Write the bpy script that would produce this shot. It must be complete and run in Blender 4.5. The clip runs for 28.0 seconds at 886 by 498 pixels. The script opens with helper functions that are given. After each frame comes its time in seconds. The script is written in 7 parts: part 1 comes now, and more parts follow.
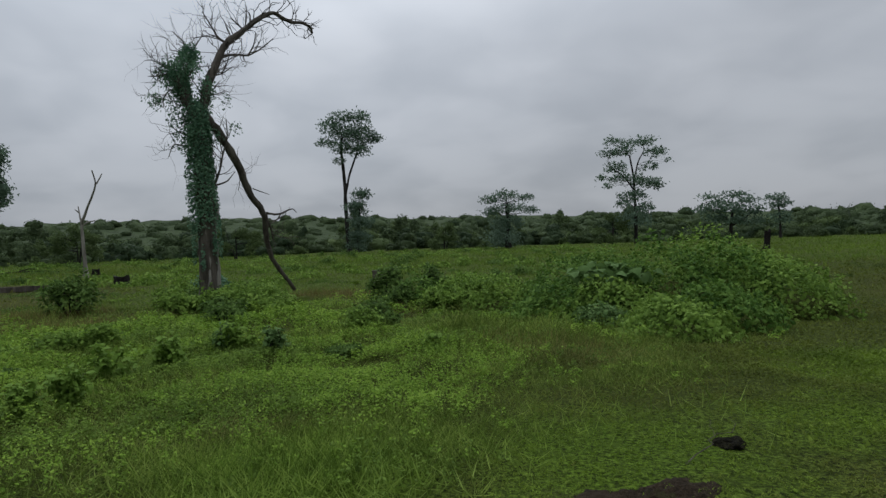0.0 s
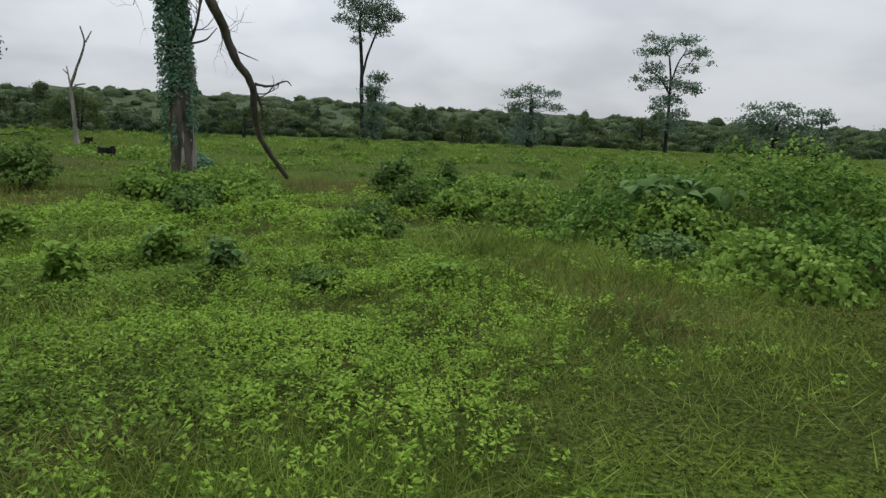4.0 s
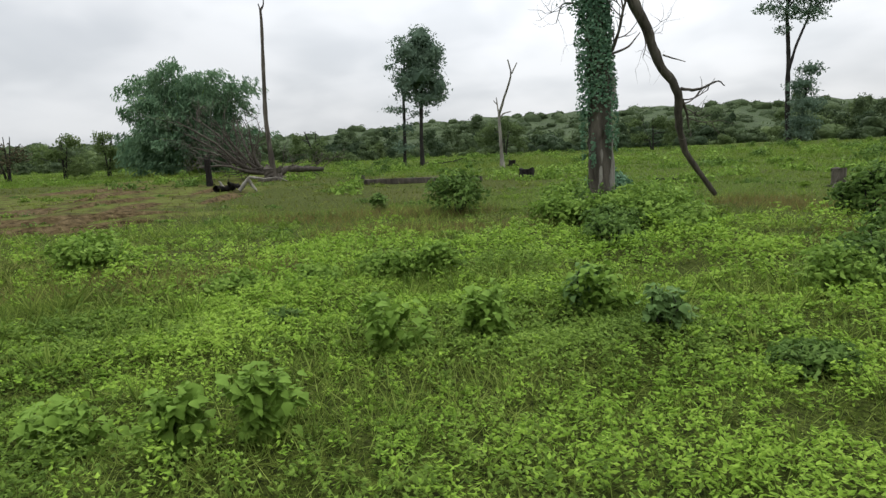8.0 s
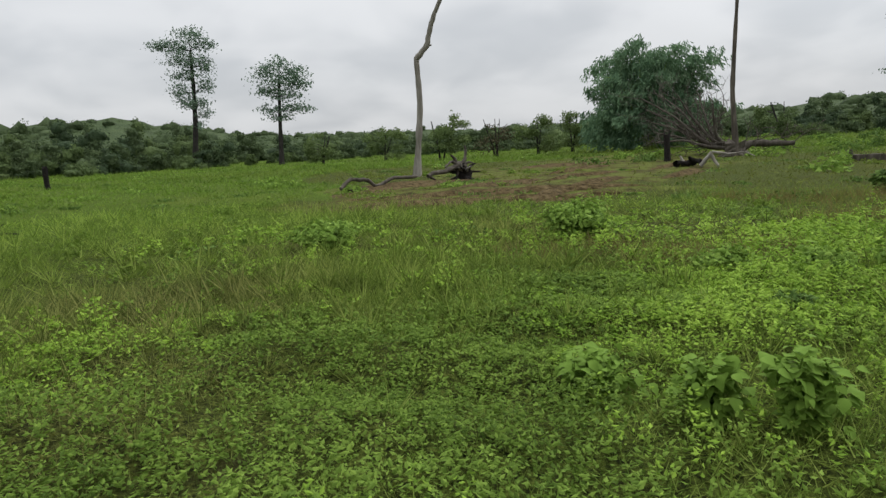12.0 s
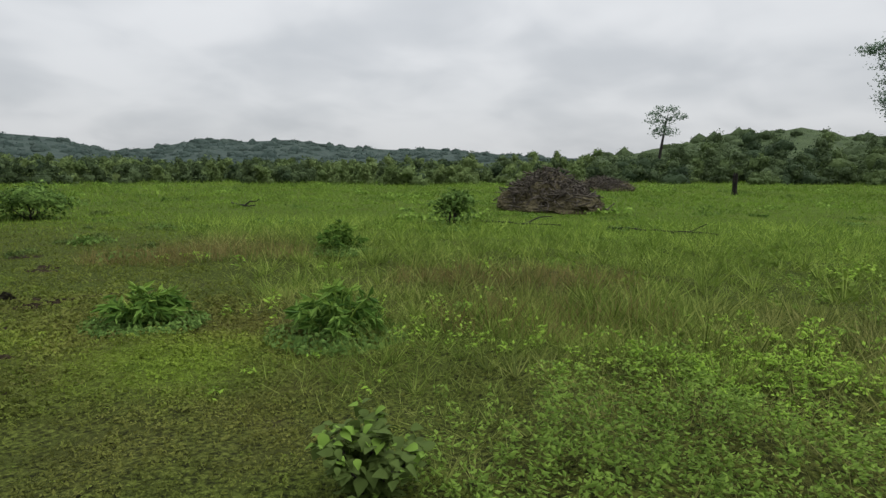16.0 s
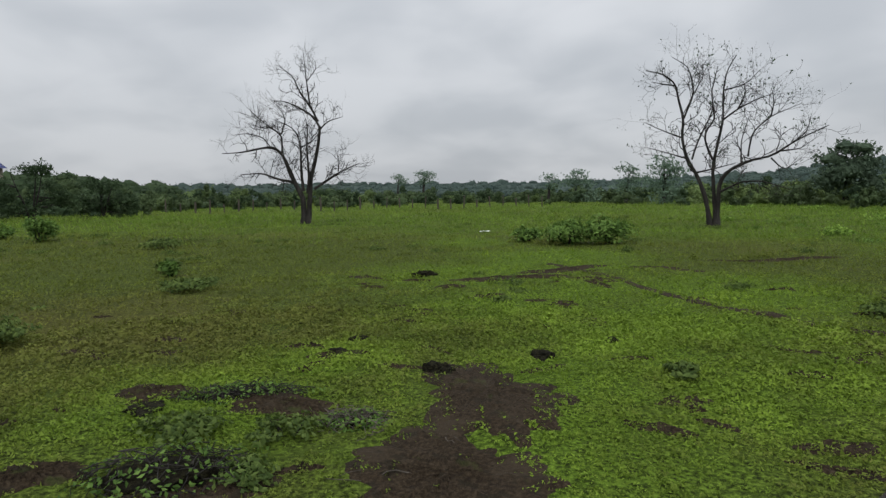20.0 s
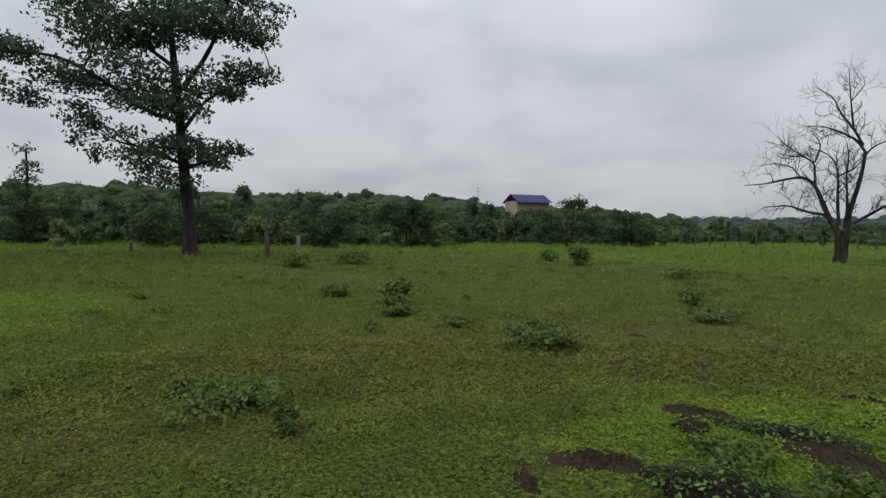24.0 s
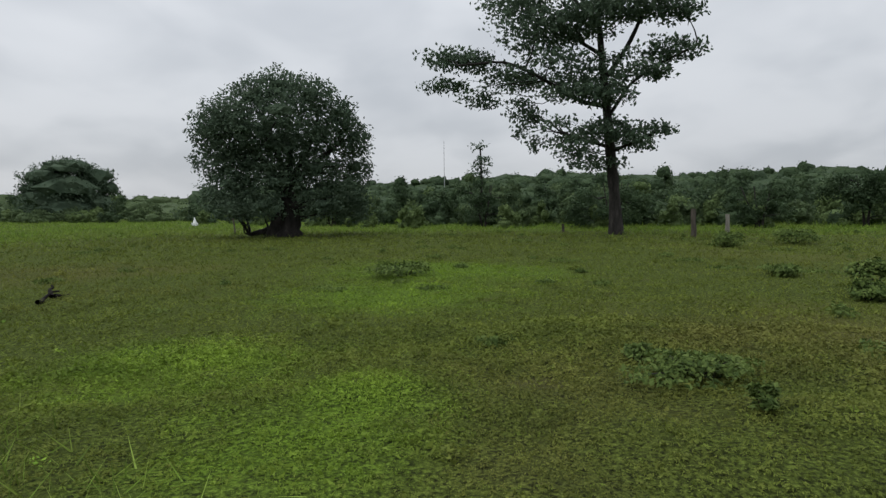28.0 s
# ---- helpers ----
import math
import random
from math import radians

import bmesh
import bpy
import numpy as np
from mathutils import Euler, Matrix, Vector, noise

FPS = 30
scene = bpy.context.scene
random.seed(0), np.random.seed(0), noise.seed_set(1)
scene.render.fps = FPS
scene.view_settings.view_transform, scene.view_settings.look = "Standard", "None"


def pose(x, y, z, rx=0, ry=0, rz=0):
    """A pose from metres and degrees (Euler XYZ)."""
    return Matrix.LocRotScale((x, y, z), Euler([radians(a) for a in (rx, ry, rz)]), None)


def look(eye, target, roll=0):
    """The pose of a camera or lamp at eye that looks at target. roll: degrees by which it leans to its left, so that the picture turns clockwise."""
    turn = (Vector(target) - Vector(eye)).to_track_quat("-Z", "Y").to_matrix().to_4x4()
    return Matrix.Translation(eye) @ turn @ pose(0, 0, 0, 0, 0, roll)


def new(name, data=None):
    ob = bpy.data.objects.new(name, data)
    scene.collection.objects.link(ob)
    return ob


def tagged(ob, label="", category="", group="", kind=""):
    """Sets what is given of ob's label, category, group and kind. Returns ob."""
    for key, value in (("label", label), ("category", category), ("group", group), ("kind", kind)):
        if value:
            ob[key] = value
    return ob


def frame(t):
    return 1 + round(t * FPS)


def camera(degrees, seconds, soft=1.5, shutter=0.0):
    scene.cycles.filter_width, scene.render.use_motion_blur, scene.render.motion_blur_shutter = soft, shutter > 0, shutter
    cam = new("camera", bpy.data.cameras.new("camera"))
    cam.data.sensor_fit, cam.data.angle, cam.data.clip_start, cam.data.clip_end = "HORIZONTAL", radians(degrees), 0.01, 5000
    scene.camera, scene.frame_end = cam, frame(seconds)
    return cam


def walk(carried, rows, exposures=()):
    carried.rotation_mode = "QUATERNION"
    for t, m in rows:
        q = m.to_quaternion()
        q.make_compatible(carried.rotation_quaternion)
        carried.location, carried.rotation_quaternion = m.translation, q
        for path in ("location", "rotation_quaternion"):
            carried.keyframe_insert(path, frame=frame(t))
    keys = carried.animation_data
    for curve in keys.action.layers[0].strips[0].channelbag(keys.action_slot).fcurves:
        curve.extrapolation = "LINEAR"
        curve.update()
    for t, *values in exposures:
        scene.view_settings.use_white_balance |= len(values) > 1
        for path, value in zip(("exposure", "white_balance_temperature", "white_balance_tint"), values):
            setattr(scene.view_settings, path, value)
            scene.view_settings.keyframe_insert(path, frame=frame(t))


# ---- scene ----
LENS = 69.60
# seconds, eye, yaw, pitch, lean
PATH = [
    (0, 1.181, -4.357, 1.573, -0.55, 0.05, -2.04),
    (0.5, 1.161, -4.294, 1.595, -2.11, -1.28, 2.78),
    (1, 1.200, -3.893, 1.623, 0.38, -1.44, 1.56),
    (1.5, 1.269, -3.481, 1.622, -0.22, -4.05, 2.48),
    (2, 1.308, -2.871, 1.639, 0.39, -3.90, 2.73),
    (2.5, 1.282, -2.564, 1.624, -1.27, -4.96, 1.75),
    (3, 1.255, -2.119, 1.601, -0.00, -8.69, 1.39),
    (3.5, 1.175, -1.785, 1.574, 0.83, -8.98, 2.76),
    (5.5, 0.971, -0.082, 1.602, 0.96, -11.28, -2.51),
    (6, 0.835, 0.226, 1.586, 4.61, -9.74, -2.58),
    (6.5, 0.653, 0.274, 1.606, 12.13, -10.88, -2.62),
    (7, 0.455, 0.254, 1.627, 22.63, -8.98, -3.96),
    (7.5, 0.290, 0.244, 1.623, 31.02, -8.05, -3.66),
    (8, 0.191, 0.198, 1.610, 36.02, -8.40, -2.09),
    (8.5, 0.126, 0.146, 1.618, 41.30, -7.79, -1.76),
    (9, 0.096, 0.093, 1.626, 44.88, -7.68, -0.56),
    (9.5, 0.048, 0.065, 1.609, 47.69, -7.78, 0.40),
    (10, 0.000, 0.000, 1.602, 52.82, -8.58, -0.39),
    (10.5, -0.048, -0.061, 1.581, 57.51, -9.33, -0.95),
    (11, -0.076, -0.131, 1.572, 62.53, -9.65, -2.20),
    (11.5, -0.137, -0.194, 1.582, 69.17, -9.09, -3.04),
    (12, -0.205, -0.220, 1.570, 74.54, -8.79, -2.88),
    (12.5, -0.317, -0.269, 1.549, 82.30, -10.51, -2.68),
    (14.5, -0.521, -0.629, 1.545, 105.03, -10.27, -1.80),
    (15, -0.534, -0.707, 1.575, 112.31, -7.96, -0.45),
    (15.5, -0.500, -0.781, 1.595, 119.40, -6.96, -0.19),
    (16, -0.442, -0.917, 1.592, 129.61, -6.81, 0.72),
    (16.5, -0.369, -0.964, 1.612, 138.66, -6.89, -0.96),
    (17, -0.350, -1.041, 1.601, 144.62, -7.14, -1.26),
    (17.5, -0.257, -1.109, 1.594, 153.46, -8.33, -1.90),
    (18, -0.137, -1.255, 1.588, 164.93, -8.14, -2.70),
    (18.5, 0.022, -1.258, 1.641, 177.91, -6.53, -3.59),
    (19, 0.095, -1.300, 1.647, 184.17, -6.12, -4.00),
    (19.5, 0.226, -1.306, 1.662, 190.79, -5.30, -1.57),
    (20, 0.371, -1.351, 1.671, 199.10, -4.63, -1.00),
    (20.5, 0.541, -1.323, 1.677, 208.95, -4.67, -0.99),
    (21, 0.643, -1.315, 1.675, 216.63, -4.15, -1.30),
    (21.5, 0.725, -1.347, 1.670, 223.02, -3.42, -2.49),
    (22, 0.754, -1.371, 1.641, 223.26, -4.53, -2.50),
    (22.5, 0.858, -1.425, 1.637, 229.83, -5.05, -5.95),
    (24.5, 0.485, -0.927, 1.619, 245.90, -1.19, 2.36),
    (25, 0.552, -0.928, 1.563, 250.28, -2.19, 2.32),
    (25.5, 0.539, -0.855, 1.534, 255.84, -0.32, 4.51),
    (26, 0.567, -0.805, 1.513, 260.43, 1.62, 1.32),
    (26.5, 0.529, -0.767, 1.495, 266.51, 1.99, -0.27),
    (27, 0.677, -0.720, 1.509, 273.53, -1.68, 0.70),
    (27.5, 0.663, -0.677, 1.501, 277.71, -1.64, 0.27),
    (28, 0.679, -0.636, 1.480, 278.93, -2.93, -0.78),
]
cam = camera(LENS, 28.0, soft=1.4)


def eye_pose(x, y, z, yaw, pitch, lean):
    return pose(x, y, z, 0, 0, yaw) @ pose(0, 0, 0, 90 + pitch, 0, 0) @ pose(0, 0, 0, 0, 0, lean)


walk(cam, [(t, eye_pose(*row)) for t, *row in PATH],
     exposures=[(t, e, k, 10) for t, e, k in ((0, -0.78, 6100), (1, -0.72, 6100), (2, -0.60, 6150), (3, -0.45, 6200), (3.5, -0.30, 6250), (6, 0.28, 6450), (8, 0.25, 6500), (10, 0.14, 6550), (12.5, 0.06, 6550), (15, 0.02, 6500),
                                             (18, 0.06, 6600), (19, -0.10, 6450), (20, -0.16, 6400), (22, -0.25, 6350), (25, -0.23, 6350), (28, -0.12, 6350))])

# ---- sky and light: a closed bright overcast ----
world = bpy.data.worlds.new("overcast")
scene.world = world
world.use_nodes = True
wn, wl = world.node_tree.nodes, world.node_tree.links
wn.clear()


def wnode(kind, **values):
    n = wn.new(kind)
    for key, v in values.items():
        n.inputs[key.replace("_", " ")].default_value = v
    return n


w_out, w_bg = wn.new("ShaderNodeOutputWorld"), wn.new("ShaderNodeBackground")
w_sky = wn.new("ShaderNodeTexSky")
w_sky.sky_type, w_sky.sun_disc = "NISHITA", False
w_sky.sun_elevation, w_sky.sun_rotation = radians(52), radians(20)
w_sky.altitude, w_sky.dust_density = 100, 4
w_co = wn.new("ShaderNodeTexCoord")
w_sep = wn.new("ShaderNodeSeparateXYZ")
wl.new(w_co.outputs["Generated"], w_sep.inputs[0])
# clouds are laid out on a flat ceiling, so that they crowd towards the horizon
w_den = wn.new("ShaderNodeMath")
w_den.operation, w_den.inputs[1].default_value = "MAXIMUM", 0.0
wl.new(w_sep.outputs["Z"], w_den.inputs[0])
w_add = wn.new("ShaderNodeMath")
w_add.operation, w_add.inputs[1].default_value = "ADD", 0.30
wl.new(w_den.outputs[0], w_add.inputs[0])
w_flat = wn.new("ShaderNodeCombineXYZ")
for n, axis in enumerate("XY"):
    d = wn.new("ShaderNodeMath")
    d.operation = "DIVIDE"
    wl.new(w_sep.outputs[axis], d.inputs[0])
    wl.new(w_add.outputs[0], d.inputs[1])
    wl.new(d.outputs[0], w_flat.inputs[n])
# broad sheets of cloud with smaller soft rolls in them
w_n1 = wnode("ShaderNodeTexNoise", Scale=1.3, Detail=3.0, Roughness=0.45, Distortion=0.35)
w_n2 = wnode("ShaderNodeTexNoise", Scale=3.4, Detail=3.0, Roughness=0.45, Distortion=0.3)
wl.new(w_flat.outputs[0], w_n1.inputs["Vector"])
wl.new(w_flat.outputs[0], w_n2.inputs["Vector"])
w_both = wn.new("ShaderNodeMixRGB")
w_both.inputs[0].default_value = 0.36
wl.new(w_n1.outputs["Fac"], w_both.inputs[1])
wl.new(w_n2.outputs["Fac"], w_both.inputs[2])
w_ramp = wn.new("ShaderNodeValToRGB")
w_ramp.color_ramp.interpolation = "EASE"
w_ramp.color_ramp.elements[0].position, w_ramp.color_ramp.elements[0].color = 0.36, (0.76, 0.795, 0.835, 1)
w_ramp.color_ramp.elements[1].position, w_ramp.color_ramp.elements[1].color = 0.62, (0.985, 1.01, 1.04, 1)
wl.new(w_both.outputs[0], w_ramp.inputs[0])
# the sky of an overcast day is much brighter overhead than at the horizon
w_low = wnode("ShaderNodeMapRange", From_Min=0.0, From_Max=0.30, To_Min=0.76, To_Max=0.98)
w_high = wnode("ShaderNodeMapRange", From_Min=0.30, From_Max=0.95, To_Min=0.0, To_Max=1.45)
w_up = wn.new("ShaderNodeMath")
w_up.operation = "ADD"
for n, node in enumerate((w_low, w_high)):
    wl.new(w_den.outputs[0], node.inputs[0])
    wl.new(node.outputs[0], w_up.inputs[n])
w_mul = wn.new("ShaderNodeMixRGB")
w_mul.blend_type, w_mul.inputs[0].default_value = "MULTIPLY", 1.0
wl.new(w_ramp.outputs[0], w_mul.inputs[1])
wl.new(w_up.outputs[0], w_mul.inputs[2])
# the cloud is thinner and brighter round the hidden sun
w_dot = wn.new("ShaderNodeVectorMath")
w_dot.operation = "DOT_PRODUCT"
w_dot.inputs[1].default_value = (-0.21, 0.58, 0.79)
wl.new(w_co.outputs["Generated"], w_dot.inputs[0])
w_glow = wnode("ShaderNodeMapRange", From_Min=0.62, From_Max=1.0, To_Min=1.0, To_Max=1.6)
wl.new(w_dot.outputs["Value"], w_glow.inputs[0])
w_lit = wn.new("ShaderNodeMixRGB")
w_lit.blend_type, w_lit.inputs[0].default_value = "MULTIPLY", 1.0
wl.new(w_mul.outputs[0], w_lit.inputs[1])
wl.new(w_glow.outputs[0], w_lit.inputs[2])
w_nis = wn.new("ShaderNodeMixRGB")
w_nis.blend_type, w_nis.inputs[0].default_value = "ADD", 0.012
wl.new(w_lit.outputs[0], w_nis.inputs[1])
wl.new(w_sky.outputs[0], w_nis.inputs[2])
wl.new(w_nis.outputs[0], w_bg.inputs[0])
w_bg.inputs[1].default_value = 0.80
wl.new(w_bg.outputs[0], w_out.inputs[0])

sun = new("sun", bpy.data.lights.new("sun", "SUN"))
sun.data.energy, sun.data.angle, sun.data.color = 0.7, radians(35), (1.0, 0.97, 0.93)
sun.matrix_world = look((0, 0, 30), (8, -22, 0))

# ---- materials ----


def material(name, stops, scale=3.0, rough=0.85, bump=0.3, bump_scale=None, through_light=0.0, island=0.0, patch=None, stretch=(1, 1, 1), spec=0.12, sward=None, relief=0.05):
    """Noise between colour stops; fine relief; island: how far pieces differ; patch: (scale, colour, share) of a second, larger colour."""
    m = bpy.data.materials.new(name)
    m.use_nodes = True
    nt = m.node_tree
    bsdf = nt.nodes["Principled BSDF"]
    out = nt.nodes["Material Output"]
    co, mp = nt.nodes.new("ShaderNodeTexCoord"), nt.nodes.new("ShaderNodeMapping")
    mp.inputs["Scale"].default_value = stretch
    nt.links.new(co.outputs["Object"], mp.inputs[0])
    tex = nt.nodes.new("ShaderNodeTexNoise")
    tex.inputs["Scale"].default_value, tex.inputs["Detail"].default_value, tex.inputs["Roughness"].default_value = scale, 7, 0.62
    nt.links.new(mp.outputs[0], tex.inputs["Vector"])
    ramp = nt.nodes.new("ShaderNodeValToRGB")
    es = ramp.color_ramp.elements
    while len(es) < len(stops):
        es.new(0.5)
    for e, (p, c) in zip(es, stops):
        e.position, e.color = p, (*c, 1)
    fac = tex.outputs["Fac"]
    if island:
        geo, mix = nt.nodes.new("ShaderNodeNewGeometry"), nt.nodes.new("ShaderNodeMath")
        mix.operation = "MULTIPLY_ADD"
        sub = nt.nodes.new("ShaderNodeMath")
        sub.operation, sub.inputs[1].default_value = "SUBTRACT", 0.5
        nt.links.new(geo.outputs["Random Per Island"], sub.inputs[0])
        nt.links.new(sub.outputs[0], mix.inputs[0])
        mix.inputs[1].default_value = island
        nt.links.new(fac, mix.inputs[2])
        fac = mix.outputs[0]
    nt.links.new(fac, ramp.inputs[0])
    colour = ramp.outputs[0]
    for p in patch or ():
        t2, r2, mx = nt.nodes.new("ShaderNodeTexNoise"), nt.nodes.new("ShaderNodeMapRange"), nt.nodes.new("ShaderNodeMixRGB")
        t2.inputs["Scale"].default_value, t2.inputs["Detail"].default_value = p[0], 4
        off = nt.nodes.new("ShaderNodeMapping")
        off.inputs["Location"].default_value = (p[0] * 37, 11 * p[2], 0)
        nt.links.new(co.outputs["Object"], off.inputs[0])
        nt.links.new(off.outputs[0], t2.inputs["Vector"])
        r2.inputs["From Min"].default_value, r2.inputs["From Max"].default_value = 0.66 - p[2] * 0.3, 0.74 - p[2] * 0.3
        nt.links.new(t2.outputs["Fac"], r2.inputs[0])
        nt.links.new(r2.outputs[0], mx.inputs[0])
        nt.links.new(colour, mx.inputs[1])
        mx.inputs[2].default_value = (*p[1], 1)
        if len(p) > 3:
            mm = nt.nodes.new("ShaderNodeMath")
            mm.operation, mm.inputs[1].default_value = "MULTIPLY", p[3]
            nt.links.new(r2.outputs[0], mm.inputs[0])
            nt.links.new(mm.outputs[0], mx.inputs[0])
        colour = mx.outputs[0]
    for kind, tint in zip(("fresh", "dry"), sward or ()):
        # kinds of grass: how fresh or how dry the sward is at a place, with a ragged edge
        at, tn, ad, rg, mx = (nt.nodes.new("ShaderNode" + q) for q in ("Attribute", "TexNoise", "Math", "MapRange", "MixRGB"))
        at.attribute_name = kind
        tn.inputs["Scale"].default_value, tn.inputs["Detail"].default_value = 1.7, 6
        nt.links.new(co.outputs["Object"], tn.inputs["Vector"])
        ad.operation = "ADD"
        nt.links.new(at.outputs["Fac"], ad.inputs[0])
        nt.links.new(tn.outputs["Fac"], ad.inputs[1])
        rg.inputs["From Min"].default_value, rg.inputs["From Max"].default_value, rg.inputs["To Max"].default_value = 0.70, 1.35, 0.9
        nt.links.new(ad.outputs[0], rg.inputs[0])
        nt.links.new(rg.outputs[0], mx.inputs[0])
        nt.links.new(colour, mx.inputs[1])
        mx.blend_type = "MULTIPLY"
        mx.inputs[2].default_value = (*tint, 1)
        colour = mx.outputs[0]
    nt.links.new(colour, bsdf.inputs["Base Color"])
    bsdf.inputs["Roughness"].default_value = rough
    bsdf.inputs["Specular IOR Level"].default_value = spec
    if bump:
        b, t3 = nt.nodes.new("ShaderNodeBump"), nt.nodes.new("ShaderNodeTexNoise")
        t3.inputs["Scale"].default_value, t3.inputs["Detail"].default_value = bump_scale or scale * 6, 5
        nt.links.new(mp.outputs[0], t3.inputs["Vector"])
        b.inputs["Strength"].default_value, b.inputs["Distance"].default_value = bump, relief
        nt.links.new(t3.outputs["Fac"], b.inputs["Height"])
        nt.links.new(b.outputs[0], bsdf.inputs["Normal"])
    if through_light:
        tr, ms = nt.nodes.new("ShaderNodeBsdfTranslucent"), nt.nodes.new("ShaderNodeMixShader")
        ms.inputs[0].default_value = through_light
        nt.links.new(colour, tr.inputs[0])
        nt.links.new(bsdf.outputs[0], ms.inputs[1])
        nt.links.new(tr.outputs[0], ms.inputs[2])
        nt.links.new(ms.outputs[0], out.inputs[0])
    return m


def leafy(name, dark, mid, light, scale=0.6, island=0.5, bump=0, **more):
    return material(name, [(0.25, dark), (0.5, mid), (0.78, light)], scale=scale, rough=0.75, bump=bump, spec=0.10, through_light=0.3, island=island, **more)


FRESH_TINT, DRY_TINT = (1.30, 1.62, 0.95), (1.08, 0.92, 1.15)
GROUND = material("pasture_turf", [(0.38, (0.016, 0.020, 0.006)), (0.5, (0.050, 0.066, 0.013)), (0.66, (0.115, 0.150, 0.028))], scale=26, bump=1.0, bump_scale=45,
                  patch=[(0.11, (0.082, 0.084, 0.022), 0.30, 0.4), (2.6, (0.046, 0.060, 0.013), 0.36, 0.6), (0.9, (0.052, 0.048, 0.020), 0.10, 0.5)], sward=(FRESH_TINT, DRY_TINT), spec=0.03)
SOIL = material("wet_dark_soil", [(0.32, (0.010, 0.007, 0.005)), (0.52, (0.028, 0.020, 0.012)), (0.72, (0.056, 0.042, 0.027))], scale=38, bump=1.0, bump_scale=60, relief=0.02, rough=0.8,
                patch=[(2.2, (0.042, 0.032, 0.021), 0.4, 0.6), (7.0, (0.018, 0.015, 0.010), 0.35, 0.7), (4.0, (0.040, 0.052, 0.014), 0.15, 0.5)], spec=0.05)
DUNG = material("black_mossy_dung", [(0.35, (0.004, 0.004, 0.003)), (0.55, (0.013, 0.012, 0.007)), (0.75, (0.034, 0.034, 0.014))], scale=30, bump=1.0, bump_scale=50, relief=0.03, spec=0.04)
CHURNED = material("churned_red_soil", [(0.34, (0.030, 0.022, 0.011)), (0.5, (0.080, 0.058, 0.028)), (0.7, (0.140, 0.106, 0.056))], scale=5, bump=1.0, bump_scale=8, relief=0.12, spec=0.02)
CLEARED = material("cleared_red_brown_soil", [(0.34, (0.030, 0.028, 0.011)), (0.45, (0.066, 0.060, 0.021)), (0.54, (0.080, 0.100, 0.021)), (0.74, (0.110, 0.104, 0.038))], scale=1.6, bump=1.0, bump_scale=9, relief=0.10, spec=0.02)
WEED = leafy("weed_leaf", (0.112, 0.198, 0.024), (0.198, 0.325, 0.038), (0.290, 0.425, 0.062), scale=0.5, island=0.40)
WEED_DARK = leafy("dark_weed_leaf", (0.070, 0.120, 0.019), (0.128, 0.206, 0.031), (0.200, 0.298, 0.050), scale=0.8, island=0.40)
FROND = leafy("frond_leaflet", (0.040, 0.090, 0.014), (0.085, 0.165, 0.026), (0.160, 0.265, 0.052), scale=1.5, island=0.6)
GRASS = leafy("grass_blade", (0.068, 0.106, 0.018), (0.144, 0.212, 0.034), (0.268, 0.340, 0.076), scale=0.9, island=0.60, sward=((1.1, 1.2, 1.0), (1.05, 0.8, 1.3)))
TURF = leafy("creeping_grass_leaf", (0.060, 0.078, 0.015), (0.110, 0.137, 0.025), (0.170, 0.205, 0.038), scale=0.9, island=0.26,
             patch=[(0.13, (0.118, 0.118, 0.030), 0.35, 0.4), (0.9, (0.060, 0.078, 0.018), 0.30, 0.40)], sward=(FRESH_TINT, DRY_TINT))
FIELD = leafy("field_grass_blade", (0.092, 0.142, 0.021), (0.134, 0.200, 0.029), (0.184, 0.258, 0.042), scale=0.12, island=0.25,
              patch=[(0.05, (0.150, 0.168, 0.038), 0.40, 0.5), (0.30, (0.070, 0.108, 0.022), 0.40, 0.6), (0.8, (0.165, 0.190, 0.044), 0.25, 0.6)], sward=((0.92, 1.06, 0.95), (1.05, 0.84, 1.3)))
SEED = leafy("seeding_grass_head", (0.112, 0.094, 0.030), (0.160, 0.134, 0.046), (0.215, 0.186, 0.072))
SHRUB = leafy("shrub_leaf", (0.082, 0.144, 0.022), (0.152, 0.252, 0.040), (0.230, 0.345, 0.066), scale=1.4)
DARKSHRUB = leafy("dark_shrub_leaf", (0.046, 0.088, 0.018), (0.090, 0.158, 0.032), (0.152, 0.240, 0.056), scale=1.2)
LOWWEED = leafy("muted_weed_leaf", (0.042, 0.068, 0.017), (0.080, 0.118, 0.028), (0.130, 0.175, 0.046), scale=1.2)
VINE = leafy("vine_leaf", (0.054, 0.118, 0.068), (0.108, 0.205, 0.118), (0.172, 0.285, 0.172), scale=1.6)
BIGLEAF = leafy("broad_pale_leaf", (0.070, 0.128, 0.038), (0.118, 0.200, 0.060), (0.180, 0.275, 0.092), scale=1.6)
# dark tree foliage, its colour raised and blued in place of haze
TREELEAF = leafy("tree_leaf_hazed", (0.040, 0.062, 0.040), (0.068, 0.100, 0.062), (0.102, 0.140, 0.088), scale=0.5, island=0.30)
# the haze over farther trees is put into this paler, bluer leaf colour
HAZYLEAF = leafy("grey_hazed_tree_leaf", (0.076, 0.122, 0.084), (0.120, 0.178, 0.120), (0.166, 0.230, 0.156), scale=0.4, island=0.32)
# woodland green, lightened and greyed to carry the haze in its colour
FOREST = leafy("woodland_leaf_hazed", (0.040, 0.062, 0.027), (0.068, 0.100, 0.042), (0.104, 0.144, 0.060), scale=0.35, island=0.18, bump=1.0, bump_scale=1.6, relief=0.7)
FOREST_DARK = leafy("woodland_leaf_dark", (0.026, 0.044, 0.022), (0.046, 0.074, 0.034), (0.074, 0.108, 0.048), scale=0.35, island=0.18, bump=1.0, bump_scale=1.6, relief=0.7)
